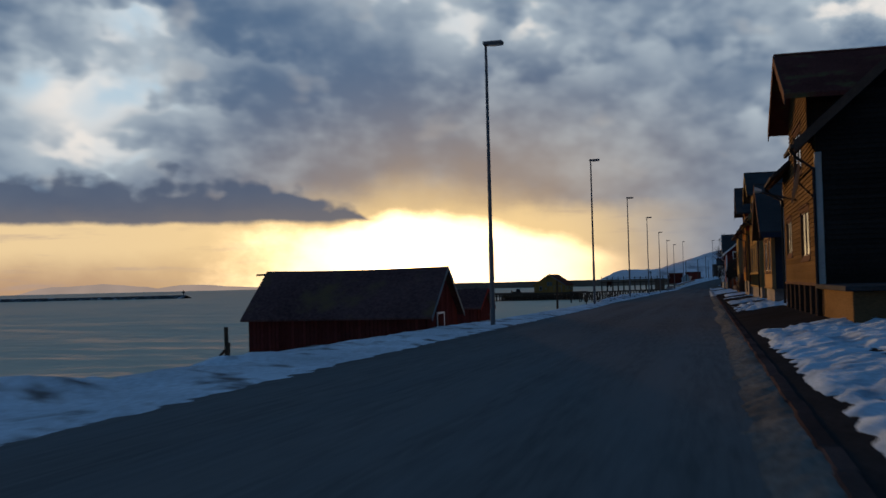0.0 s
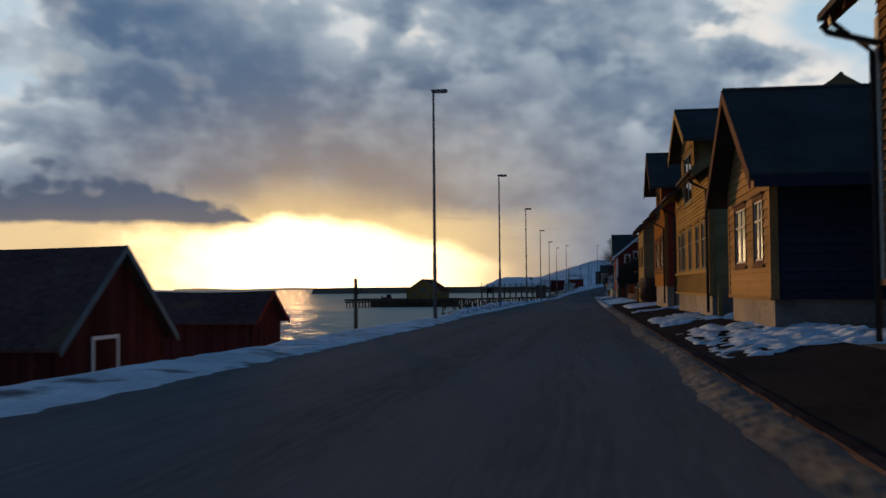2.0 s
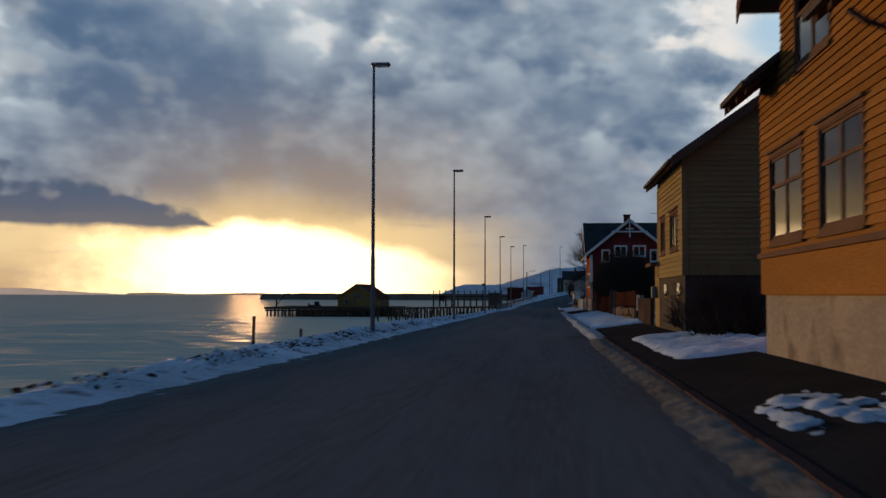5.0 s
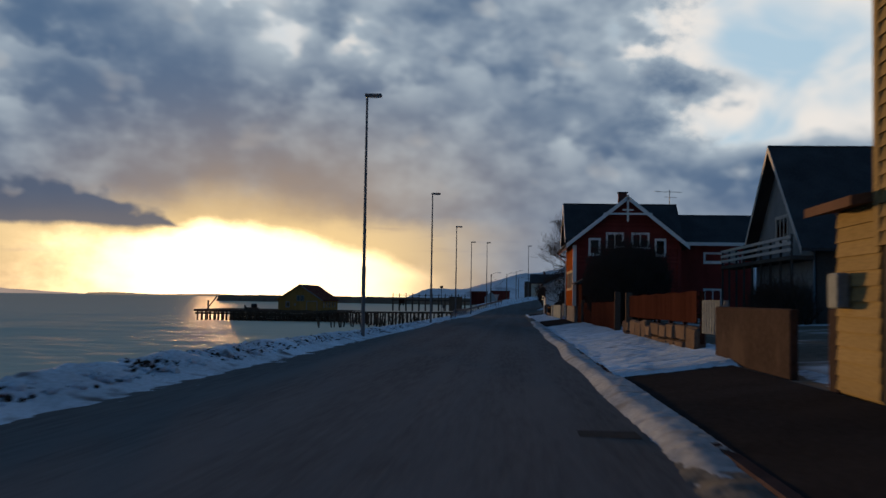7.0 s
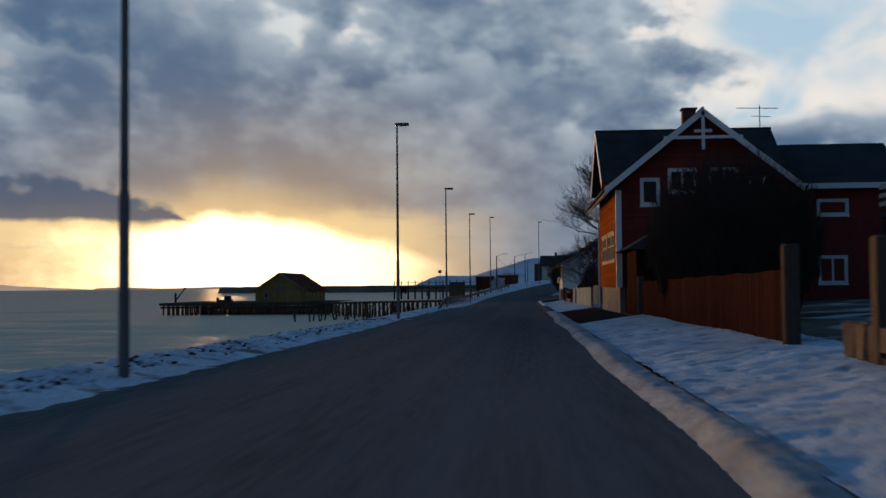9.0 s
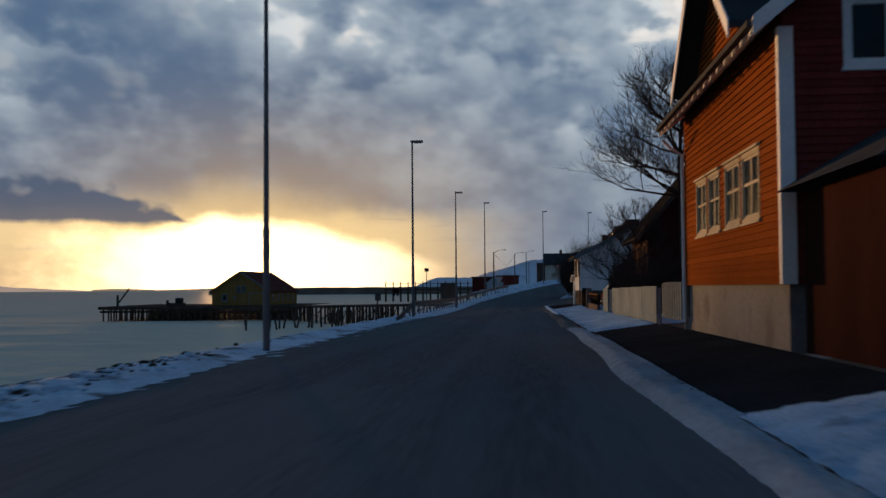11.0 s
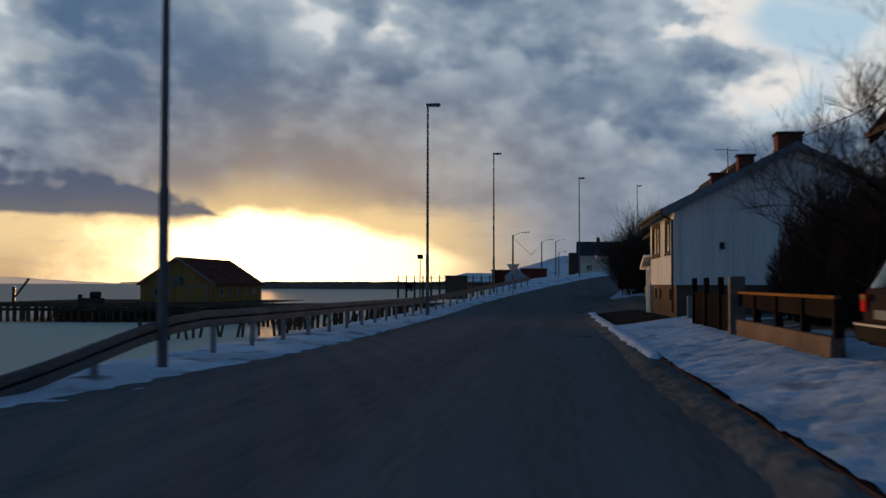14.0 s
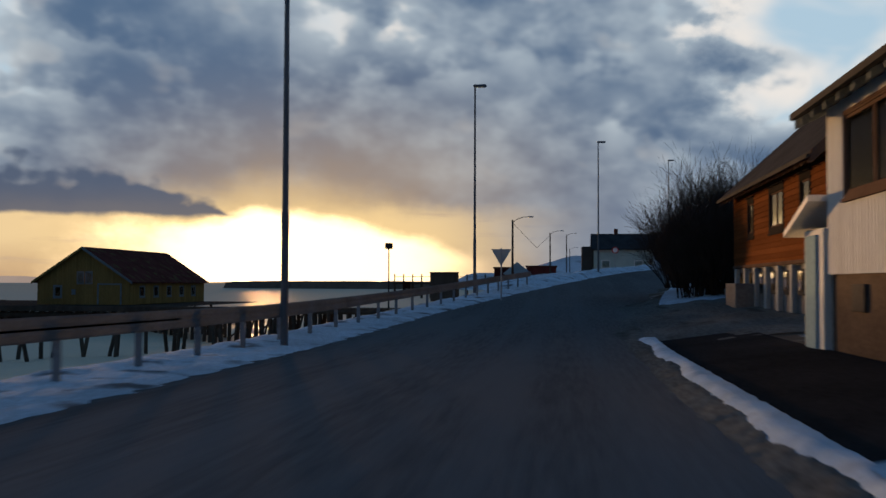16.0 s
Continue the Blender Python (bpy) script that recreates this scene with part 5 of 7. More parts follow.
# white house: trim, pipe, chimneys, vent, porch roof
corner_trim(h8, X0, 222.27, 0.75, 3.3, "whiteboard")
downpipe(h8, [(3.66, 222.45, 3.22), (3.75, 222.4, 3.1), (4.03, 222.42, 2.98), (4.03, 222.42, -0.2)], mat="brown_trim")
chimney(h8, 8.15, 223.4, 5.1, 6.0, 0.42)
chimney(h8, 7.35, 227.0, 4.7, 5.7, 0.3)
chimney(h8, 6.35, 227.5, 4.4, 5.05, 0.24)
part("vent", boxed(5.6, 5.75, 222.2, 222.29, 1.98, 2.2, 0.01), "dark_metal", h8)
part("porch_wall", boxed(X0 - 0.06, X0 + 1.6, 230.96, 232.2, -0.6, 1.5, 0.02), "whiteboard", h8)
part("porch_door", boxed(X0 - 0.1, X0 - 0.055, 231.3, 232.0, -0.5, 1.4, 0.01), "blue", h8, "pale blue porch door")
bm = bmesh.new()
slab(bm, [(X0 - 0.3, 230.93, 1.92), (X0 - 0.3, 232.7, 1.42), (X0 + 1.8, 232.7, 1.42), (X0 + 1.8, 230.93, 1.92)], (0, 0, 0.1))
part("porch_roof", bm, "white", h8)
for y in (224.3, 227.6, 229.3):
    part("basement_window", boxed(X0 - 0.0, X0 + 0.06, y - 0.3, y + 0.3, 0.2, 0.6, 0.01), "basement", h8)
a2 = empty("roof_aerial", 7.2, 230.0, 5.2)
tagged(a2, "thin television aerial on the roof ridge", "aerial")
part("mast", tubed([(0, 0, -0.2), (0, 0, 1.3)], 0.025, 6), "dark_metal", a2)
part("boom", tubed([(-0.5, 0, 1.2), (0.4, 0, 1.15)], 0.015, 5), "dark_metal", a2)

# dark house with a steep gable and balcony, set back
hd = empty("house", 0.8, 0, -0.25)
tagged(hd, "dark steep-gabled house with a white-railed balcony", "house", group="houses along the street")
gd = Face((13.0, 151.5, 0.8), (0, -1, 0))
wall(hd, gd, 11.0, 3.9, [(4.4, 6.6, 4.1, 5.4)], "slate_trim", 5.1)
window(hd, gd, 4.4, 6.6, 4.1, 5.4, trim="grey_trim", lights=3, crossbar=0, hood=False)
part("side_wall", boxed(13.1, 24.0, 140.5, 151.5, -0.4, 4.6), "basement", hd)
roof_y(hd, 13.0, 24.0, 146.0, 5.5, 4.7, 9.75, "slate", over=0.6, end=0.7, trim="grey_trim")
part("balcony_floor", boxed(11.9, 13.0, 140.3, 156.0, 3.75, 3.95, 0.02), "basement", hd)
for y in frange(140.4, 155.9, 1.93):
    part("balcony_post", boxed(11.94, 12.04, y - 0.05, y + 0.05, 0.3, 4.95), "basement", hd)
for z in (4.15, 4.45, 4.75):
    part("balcony_rail", boxed(11.88, 11.93, 140.3, 156.0, z, z + 0.15), "grey_trim", hd)
    part("balcony_rail", boxed(11.9, 13.0, 155.95, 156.0, z, z + 0.15), "grey_trim", hd)

# dark red house behind the white fence
# wall boards are darker copies with the shade in their colour; roofing near black
hk, fk, sk = shell("house", "dark red gabled house in the shade behind a white fence", 6.2, 12.4, 198.6, 205.6, 0.0, 0.6, 4.1, "shaded_brown", "shaded_red", True,
                   [(203.6, 204.6, 1.9, 3.2, dict(trim="brown_trim", lights=2, crossbar=0, curtain=0.3)), (201.2, 202.2, 1.9, 3.2, dict(trim="brown_trim", lights=2, crossbar=0, curtain=0.3)), (199.4, 200.2, 1.9, 3.2, dict(trim="brown_trim", lights=2, crossbar=0, curtain=0.3))],
                   ridge=7.75, side_upright=True)
roof_x(hk, 6.2, 12.4, 198.6, 205.6, 4.1, 7.75, "dark_roof", over=0.55, end=0.45, trim="brown_trim")
chimney(hk, 9.3, 201.0, 7.8, 8.9, 0.4)

# brown log house by the side road
LOGWIN = dict(trim="near_black", sash_mat="brown_trim", crossbar=0, curtain=0.2, casing=0.16)
hl, fl, sl = shell("house", "brown timber house with sunlit windows beside the side road", 6.3, 12.5, 239.6, 252.9, 0.2, 1.2, 4.1, "log", "brown_trim", True,
                   [(249.1, 249.95, 2.3, 3.35, dict(lights=1, **LOGWIN)), (244.5, 246.3, 2.3, 3.4, dict(lights=2, **LOGWIN)), (241.3, 242.25, 2.3, 3.4, dict(lights=1, **LOGWIN))],
                   ridge=6.9, found="concrete", pitch=0.17)
roof_x(hl, 6.3, 12.5, 239.6, 252.9, 4.1, 6.9, "slate", over=0.5, end=0.4, trim="brown_trim")
part("belt_board", boxed(6.22, 6.32, 239.55, 252.95, 1.16, 1.26, 0.01), "brown_trim", hl)
for y in (240.6, 242.4, 244.2, 246.0, 247.8, 249.6, 251.4):
    bw = part("basement_window", boxed(6.28, 6.37, y - 0.34, y + 0.34, 0.3, 1.0, 0.01), "basement", hl)
    part("pane", boxed(6.265, 6.274, y - 0.22, y + 0.22, 0.42, 0.95), "glass", bw)
    part("pilaster", boxed(6.2, 6.36, y + 0.68, y + 1.0, -0.2, 1.14, 0.02), "grey_trim", hl, "pale painted foundation pier")


# ---- fences ----
def plank_fence(name, label, x, y0, y1, z0, z1, mat, slope=-0.0059, step=0.16, gap=0.012, thick=0.03, rail=True):
    e = empty(name, x, y0, 0)
    tagged(e, label, "fence")
    n = int((y1 - y0) / step)
    bm = boxed(0, thick, 0, step - gap, 0, 1.0)
    p0 = part("plank", bm, mat, e)
    p0.location, p0.scale = (0, 0, z0), (1, 1, z1 - z0)
    for i in range(1, n):
        p = new("plank", p0.data)
        p.parent = e
        dz = slope * i * step + 0.015 * math.sin(i * 12.9)
        p.location, p.scale = (0.004 * math.sin(i * 3.1), i * step, z0 + slope * i * step), (1, 1, z1 - z0 + dz - slope * i * step)
    if rail:
        for f in (0.22, 0.8):
            z = z0 + (z1 - z0) * f
            part("rail", boxed(thick + 0.002, thick + 0.06, 0, n * step, z - 0.05, z + 0.05), mat, e)
    for i in range(0, n + 1, 15):
        part("post", boxed(thick + 0.06, thick + 0.16, i * step - 0.05, i * step + 0.05, z0 - 0.5, z1), mat, e)
    return e


plank_fence("board_fence", "rust-red board fence on a low stone wall", 4.3, 117.2, 131.4, 0.95, 1.72, "rust")
plank_fence("board_fence", "rust-red board fence along the garden", 4.32, 136.2, 156.8, 0.2, 1.42, "rust")
plank_fence("picket_fence", "short white picket fence between walls", 4.3, 114.5, 116.7, 0.75, 1.5, "dim_white", step=0.3, gap=0.16)
plank_fence("picket_fence", "white picket gate behind the garden pillar", 5.2, 106.7, 108.5, 0.75, 1.5, "dim_white", step=0.22, gap=0.11)
plank_fence("picket_gate", "white picket fence beside the orange house", 3.95, 173.4, 177.5, 0.12, 1.15, "dim_white", step=0.42, gap=0.22)
wf = empty("panel_fence", 3.85, 177.6, 0)
tagged(wf, "low white-painted panel fence above the snow", "fence")
for y0, y1 in ((0.0, 3.7), (3.7, 7.6), (7.6, 11.5), (11.5, 15.3), (17.8, 20.7)):
    z = 0.06 - 0.0059 * y0
    part("panel", boxed(0, 0.05, y0 + 0.03, y1 - 0.03, z - 0.16, z + 0.98, 0.01), "dim_white", wf)
    for y in (y0, y1):
        part("post", boxed(0.06, 0.15, y - 0.05, y + 0.05, z - 0.4, z + 0.92, 0.01), "dim_white", wf)
for y in (15.45, 15.9, 16.35):
    part("gate_slat", boxed(0, 0.04, y, y + 0.14, -0.05, 0.9, 0.01), "dim_white", wf)
for z in (0.12, 0.62):
    part("gate_bar", boxed(0.042, 0.07, 15.4, 16.55, z, z + 0.12, 0.01), "dim_white", wf)
# rendered wall and stone wall
rw = part("garden_wall", boxed(4.2, 4.33, 108.6, 114.4, 0.0, 1.37, 0.02), "turf_wall")
tagged(rw, "plain tan rendered garden wall", "garden wall")
part("pillar", boxed(4.17, 4.33, 106.2, 106.6, 0.0, 1.39, 0.02), "turf_wall", rw)
sw = empty("stone_wall", 4.2, 117.2, 0)
tagged(sw, "rough pale stone wall under the board fence", "stone wall")
stones = []
for k in range(3):
    bm = boxed(0, 0.3, 0, 1.0, 0, 1.0, 0.08)
    for v in bm.verts:
        v.co += Vector((noise.noise(v.co * 3 + Vector((k, 0, 0))), noise.noise(v.co * 3 + Vector((0, k, 5))), noise.noise(v.co * 3 + Vector((0, 9, k))))) * 0.05
    o = part("stone", bm, "stone", sw)
    stones.append(o.data)
    o.location, o.scale = (0.02, 14.3 + k * 0.5, 0.2), (1, 0.48, 0.5)
rng_s = random.Random(5)
y, i = 0.0, 0
while y < 14.0:
    wd, tall = rng_s.uniform(0.7, 1.9), rng_s.uniform(0.66, 0.86)
    if rng_s.random() < 0.35:
        for z0, k in ((0.05, 0.5), (0.05 + tall * 0.5, 0.5)):
            st = new("stone", stones[i % 3])
            st.parent = sw
            st.location, st.scale = (rng_s.uniform(0, 0.05), y, z0 - 0.0059 * y), (1, wd - 0.03, tall * k - 0.02)
            i += 1
    else:
        st = new("stone", stones[i % 3])
        st.parent = sw
        st.location, st.scale = (rng_s.uniform(0, 0.06), y, 0.05 - 0.0059 * y), (1, wd - 0.03, tall)
        i += 1
    y += wd
for y, z in ((131.6, 1.78), (135.9, 1.85), (157.0, 1.5)):
    gp = part("gate_post", boxed(4.2, 4.45, y - 0.13, y + 0.13, -0.1, z, 0.03), "timber")
    tagged(gp, "weathered dark wooden gate post", "gate post", group="garden gate posts")
# iron fence, pillar and low wall by the parked car
lw = part("low_wall", boxed(3.78, 3.98, 201.7, 209.2, -0.9, 0.04, 0.02), "stone")
tagged(lw, "low brown garden wall under a dark open board rail", "garden wall")
# the rail's gold brown stands in for sunlight along it
part("top_rail", boxed(3.8, 3.9, 201.6, 209.2, 0.575, 0.63, 0.01), "gold", lw, "wooden top rail coloured gold for sunlight")
part("rail_board", boxed(3.86, 3.9, 201.75, 209.15, 0.3, 0.57), "black_boards", lw)
for y in (201.75, 203.6, 205.5, 207.4):
    part("rail_post", boxed(3.83, 3.97, y - 0.06, y + 0.06, 0.04, 0.57), "black_boards", lw)
pi = part("gate_pillar", boxed(3.7, 4.02, 209.22, 209.5, -0.8, 0.95, 0.02), "concrete")
tagged(pi, "pale square gate pillar at the end of the low wall", "pillar")
ir = empty("iron_fence", 3.88, 209.65, 0)
tagged(ir, "black wooden fence with tall posts before the white house", "fence")
for i in range(34):
    part("paling", boxed(0, 0.04, i * 0.19, i * 0.19 + 0.13, -0.6, 0.55), "black_boards", ir)
for y in (0.45, 1.95, 4.2, 6.4):
    part("post", boxed(-0.05, 0.08, y - 0.06, y + 0.06, -0.8, 0.95), "black_boards", ir)
for y in (217.9, 219.2):
    bn = part("white_post", boxed(4.1, 4.28, y - 0.1, y + 0.1, -0.7, 0.42, 0.03), "dim_white")
    tagged(bn, "white-painted gate post by the house corner", "gate post", group="white gate posts")
h_conc = part("concrete_step", boxed(5.6, 6.2, 248.6, 250.6, -0.4, 0.62, 0.03), "concrete")
tagged(h_conc, "low concrete block by the side road", "block")

# ---- parked car, backed up to the street in the drive ----
car = empty("parked_car", 4.02, 200.25, -0.36)
car.rotation_euler = (0, 0, -math.pi / 2)
tagged(car, "dark estate car with sunlit tail lamps in a drive", "car")
prof = [(0.0, 0.35), (0.0, 0.96), (0.06, 1.06), (0.3, 1.5), (0.5, 1.6), (2.3, 1.6), (3.1, 1.06), (4.1, 0.92), (4.35, 0.7), (4.35, 0.35)]
bm = bmesh.new()
slab(bm, [(-0.82, a, b) for a, b in prof], (1.64, 0, 0))
bmesh.ops.bevel(bm, geom=bm.edges[:], offset=0.06, segments=2, affect="EDGES")
part("body", bm, "carpaint", car)
bm = bmesh.new()
slab(bm, [(-0.66, 0.075, 1.1), (0.66, 0.075, 1.1), (0.6, 0.275, 1.46), (-0.6, 0.275, 1.46)], (0, -0.02, 0.01))
part("rear_window", bm, "dull_glass", car)
bm = bmesh.new()
slab(bm, [(-0.66, 3.03, 1.12), (0.66, 3.03, 1.12), (0.6, 2.37, 1.56), (-0.6, 2.37, 1.56)], (0, 0.012, 0.015))
part("windscreen", bm, "dull_glass", car)
for sx in (-1, 1):
    tl = part("tail_light", boxed(sx * 0.68 - 0.12, sx * 0.68 + 0.12, -0.03, 0.06, 0.78, 1.02, 0.02), "taillight", car)
    part("lens", boxed(sx * 0.68 - 0.11, sx * 0.68 + 0.11, -0.036, -0.026, 0.94, 1.01, 0.003), "ochre", tl, "amber lens")
    for y in (0.75, 3.5):
        wl = part("wheel", tubed([(sx * 0.86, y, 0.31), (sx * 0.66, y, 0.31)], 0.31, 20), "rubber", car)
        part("rim", tubed([(sx * 0.875, y, 0.31), (sx * 0.86, y, 0.31)], 0.19, 16), "basement", wl)
    part("headlamp", boxed(sx * 0.62 - 0.17, sx * 0.62 + 0.17, 4.27, 4.39, 0.66, 0.8, 0.03), "dull_glass", car)
    part("side_window", boxed(sx * 0.825 - 0.01, sx * 0.825 + 0.01, 0.5, 1.35, 1.12, 1.5, 0.005), "dull_glass", car)
    part("side_window", boxed(sx * 0.825 - 0.01, sx * 0.825 + 0.01, 1.42, 2.25, 1.12, 1.5, 0.005), "dull_glass", car)
part("grille", boxed(-0.42, 0.42, 4.3, 4.38, 0.62, 0.74, 0.01), "dark_metal", car)
part("bumper", boxed(-0.84, 0.84, 4.25, 4.44, 0.36, 0.54, 0.04), "rubber", car)
rb = part("bumper", boxed(-0.84, 0.84, -0.1, 0.1, 0.4, 0.66, 0.04), "rubber", car)
part("bumper_strip", boxed(-0.82, 0.82, -0.112, -0.096, 0.61, 0.64, 0.005), "grey_trim", rb, "bright metal strip")
part("number_plate", boxed(-0.26, 0.26, -0.02, 0.005, 0.7, 0.82, 0.005), "dim_white", car)


# ---- bare trees and shrubs ----
def grow(segs, p, d, length, r, depth, rng, spread, up):
    n = 3
    q = p
    for i in range(n):
        d = (d + Vector((rng.uniform(-1, 1), rng.uniform(-1, 1), rng.uniform(-1, 1))) * 0.22 + Vector((0, 0, up))).normalized()
        e = q + d * length / n
        r1 = r * (1 - 0.28 * (i + 1) / n)
        segs.append((q, e, r * (1 - 0.28 * i / n), r1, depth))
        if depth > 0 and (i > 0 or depth < 3):
            for _ in range(2 if depth > 1 else 3):
                a = Vector((rng.uniform(-1, 1), rng.uniform(-1, 1), rng.uniform(-0.35, 0.9)))
                grow(segs, e, (d * 0.75 + a * spread).normalized(), length * rng.uniform(0.5, 0.75), r1 * 0.55, depth - 1, rng, spread, up)
        q = e


def branch_mesh(segs, sides):
    verts, faces = [], []
    for a, b, r0, r1, _ in segs:
        d = (b - a).normalized()
        s = d.cross(Vector((0, 0, 1)) if abs(d.z) < 0.9 else Vector((1, 0, 0))).normalized()
        t = d.cross(s)
        k = len(verts)
        for p, r in ((a, r0), (b, r1)):
            verts += [tuple(p + r * (math.cos(6.2832 * j / sides) * s + math.sin(6.2832 * j / sides) * t)) for j in range(sides)]
        faces += [(k + j, k + (j + 1) % sides, k + sides + (j + 1) % sides, k + sides + j) for j in range(sides)]
    return verts, faces


def from_segs(name, segs, sides, mat, parent):
    v, f = branch_mesh(segs, sides)
    me = bpy.data.meshes.new(name)
    me.from_pydata(v, [], f)
    me.materials.append(M[mat])
    o = new(name, me)
    o.parent = parent
    return tagged(o, kind="stuff") if name.endswith("work") else o


def bare_tree(x, y, z, h, label, seed, lean=(0, 0), first=2, spread=0.8, r=0.2):
    """A leafless tree: trunk, limbs that reach outwards, and fine twigs."""
    rng = random.Random(seed)
    e = empty("bare_tree", x, y, z)
    tagged(e, label, "tree")
    trunk, fine_segs, limb_segs = [], [], []
    p, d = Vector((0, 0, -0.3)), Vector((lean[0], lean[1], 1)).normalized()
    n = 10
    for i in range(n):
        d = (d + Vector((rng.uniform(-1, 1), rng.uniform(-1, 1), 0)) * 0.07).normalized()
        q = p + d * h * 0.8 / n
        trunk.append((p, q, r * (1 - 0.8 * i / n), r * (1 - 0.8 * (i + 1) / n), 9))
        p = q
        if i >= first:
            for k in range(2 if first == 2 else 7):
                a = 2.4 * (4 * i + k) + rng.uniform(-0.4, 0.4)
                out = Vector((math.cos(a), math.sin(a), 0.25 + 0.07 * i if first == 2 else 0.15 * (i - first) + 0.1)).normalized()
                segs = []
                grow(segs, q, out, h * (0.33 if first == 2 else 0.27) * (1.15 - 0.07 * i), r * (0.34 if first == 2 else 0.22), 3, rng, spread, 0.05)
                limb_segs += [g for g in segs if g[4] == 3]
                fine_segs += [g for g in segs if g[4] < 3]
    from_segs("trunk", trunk, 8, "bark", e)
    from_segs("limbwork", limb_segs, 5, "bark", e)
    from_segs("twigwork", fine_segs, 3, "twig", e)
    return e


def shrub(x, y, z, rx, ry, h, n, label, seed, name="bare_shrub", clipped=False):
    """A thicket of thin stems that fan out from the ground, lower at the edge; clipped: cut back to a rounded crown."""
    rng = random.Random(seed)
    e = empty(name, x, y, z)
    tagged(e, label, "shrub")
    segs = []
    for i in range(n):
        a, q = rng.uniform(0, 6.28), math.sqrt(rng.random())
        p = Vector((rx * 0.8 * q * math.cos(a), ry * 0.8 * q * math.sin(a), -0.2))
        d = Vector((0.3 * math.cos(a) * q + rng.uniform(-0.2, 0.2), 0.3 * math.sin(a) * q + rng.uniform(-0.2, 0.2), 1)).normalized()
        grow(segs, p, d, h * rng.uniform(0.5, 0.62) * (1.0 - 0.5 * q * q), 0.03, 2, rng, 0.6, 0.03)
    if clipped:
        def inside(v):
            lump = 1.0 + 0.22 * noise.noise(Vector((v.x + seed, v.y, v.z)) * 1.1)
            return (v.x / rx) ** 2 + (v.y / ry) ** 2 + ((v.z - 0.5 * h) / (0.52 * h)) ** 2 < lump
        segs = [g for g in segs if inside(g[1])]
    from_segs("stemwork", [g for g in segs if g[4] == 2], 4, "bark", e)
    from_segs("twigwork", [g for g in segs if g[4] < 2], 3, "twig", e)
    return e


bare_tree(5.8, 183.2, 0.1, 9.4, "tall bare deciduous tree beside the orange house", 4, lean=(-0.03, 0.0), first=5, spread=0.8, r=0.2)
bare_tree(9.5, 209.5, 0.2, 6.0, "bare garden tree behind the white house", 9, r=0.13)
bare_tree(5.15, 197.3, -0.1, 5.6, "bare garden tree before the dark red house", 23, r=0.09)
bare_tree(5.7, 206.4, -0.2, 5.2, "bare garden tree by the low wall", 29, r=0.08)
shrub(7.2, 211.5, -0.4, 2.0, 2.6, 4.3, 230, "dense leafless garden shrub beside the white house", 3, clipped=True)
shrub(7.0, 207.8, -0.4, 1.6, 1.8, 3.6, 150, "leafless garden shrub by the dark fence", 5, clipped=True)
shrub(7.2, 217.0, -0.4, 1.2, 1.4, 2.9, 90, "rounded leafless shrub before the white gable wall", 17, clipped=True)
shrub(12.3, 140.5, 0.6, 1.5, 3.2, 2.3, 130, "dark leafless shrub under the balcony", 18)
shrub(6.3, 150.5, 0.1, 2.5, 5.0, 5.4, 420, "large dark thicket before the red house gable", 7, clipped=True)
shrub(5.7, 194.0, -0.1, 1.3, 2.6, 3.2, 60, "leafless shrub behind the white fence", 8)
shrub(7.6, 264.0, 0.6, 3.4, 5.5, 6.0, 300, "dark leafless thicket beside the rising road", 11)
shrub(6.4, 258.0, 0.2, 2.6, 2.8, 4.6, 230, "dark leafless shrub at the corner of the side road", 12, clipped=True)
shrub(4.9, 98.8, 0.4, 0.8, 3.4, 1.9, 110, "low dark shrub at the foot of the cream house", 13)
shrub(4.8, 94.5, 0.4, 0.8, 2.6, 1.8, 90, "low dark shrub beside the pavement", 14)
shrub(4.9, 158.0, 0.1, 0.6, 1.2, 1.0, 25, "low dark shrub beside the fence", 15)

# ---- boathouses on the shore ----
def plank_wall(parent, face, w, h, gable, mat, pitch=0.22):
    wl = wall(parent, face, w, h, [], mat, gable)
    upright_boards(wl, face, w, 0.0, h, [], mat, pitch, gable, h)
    return wl


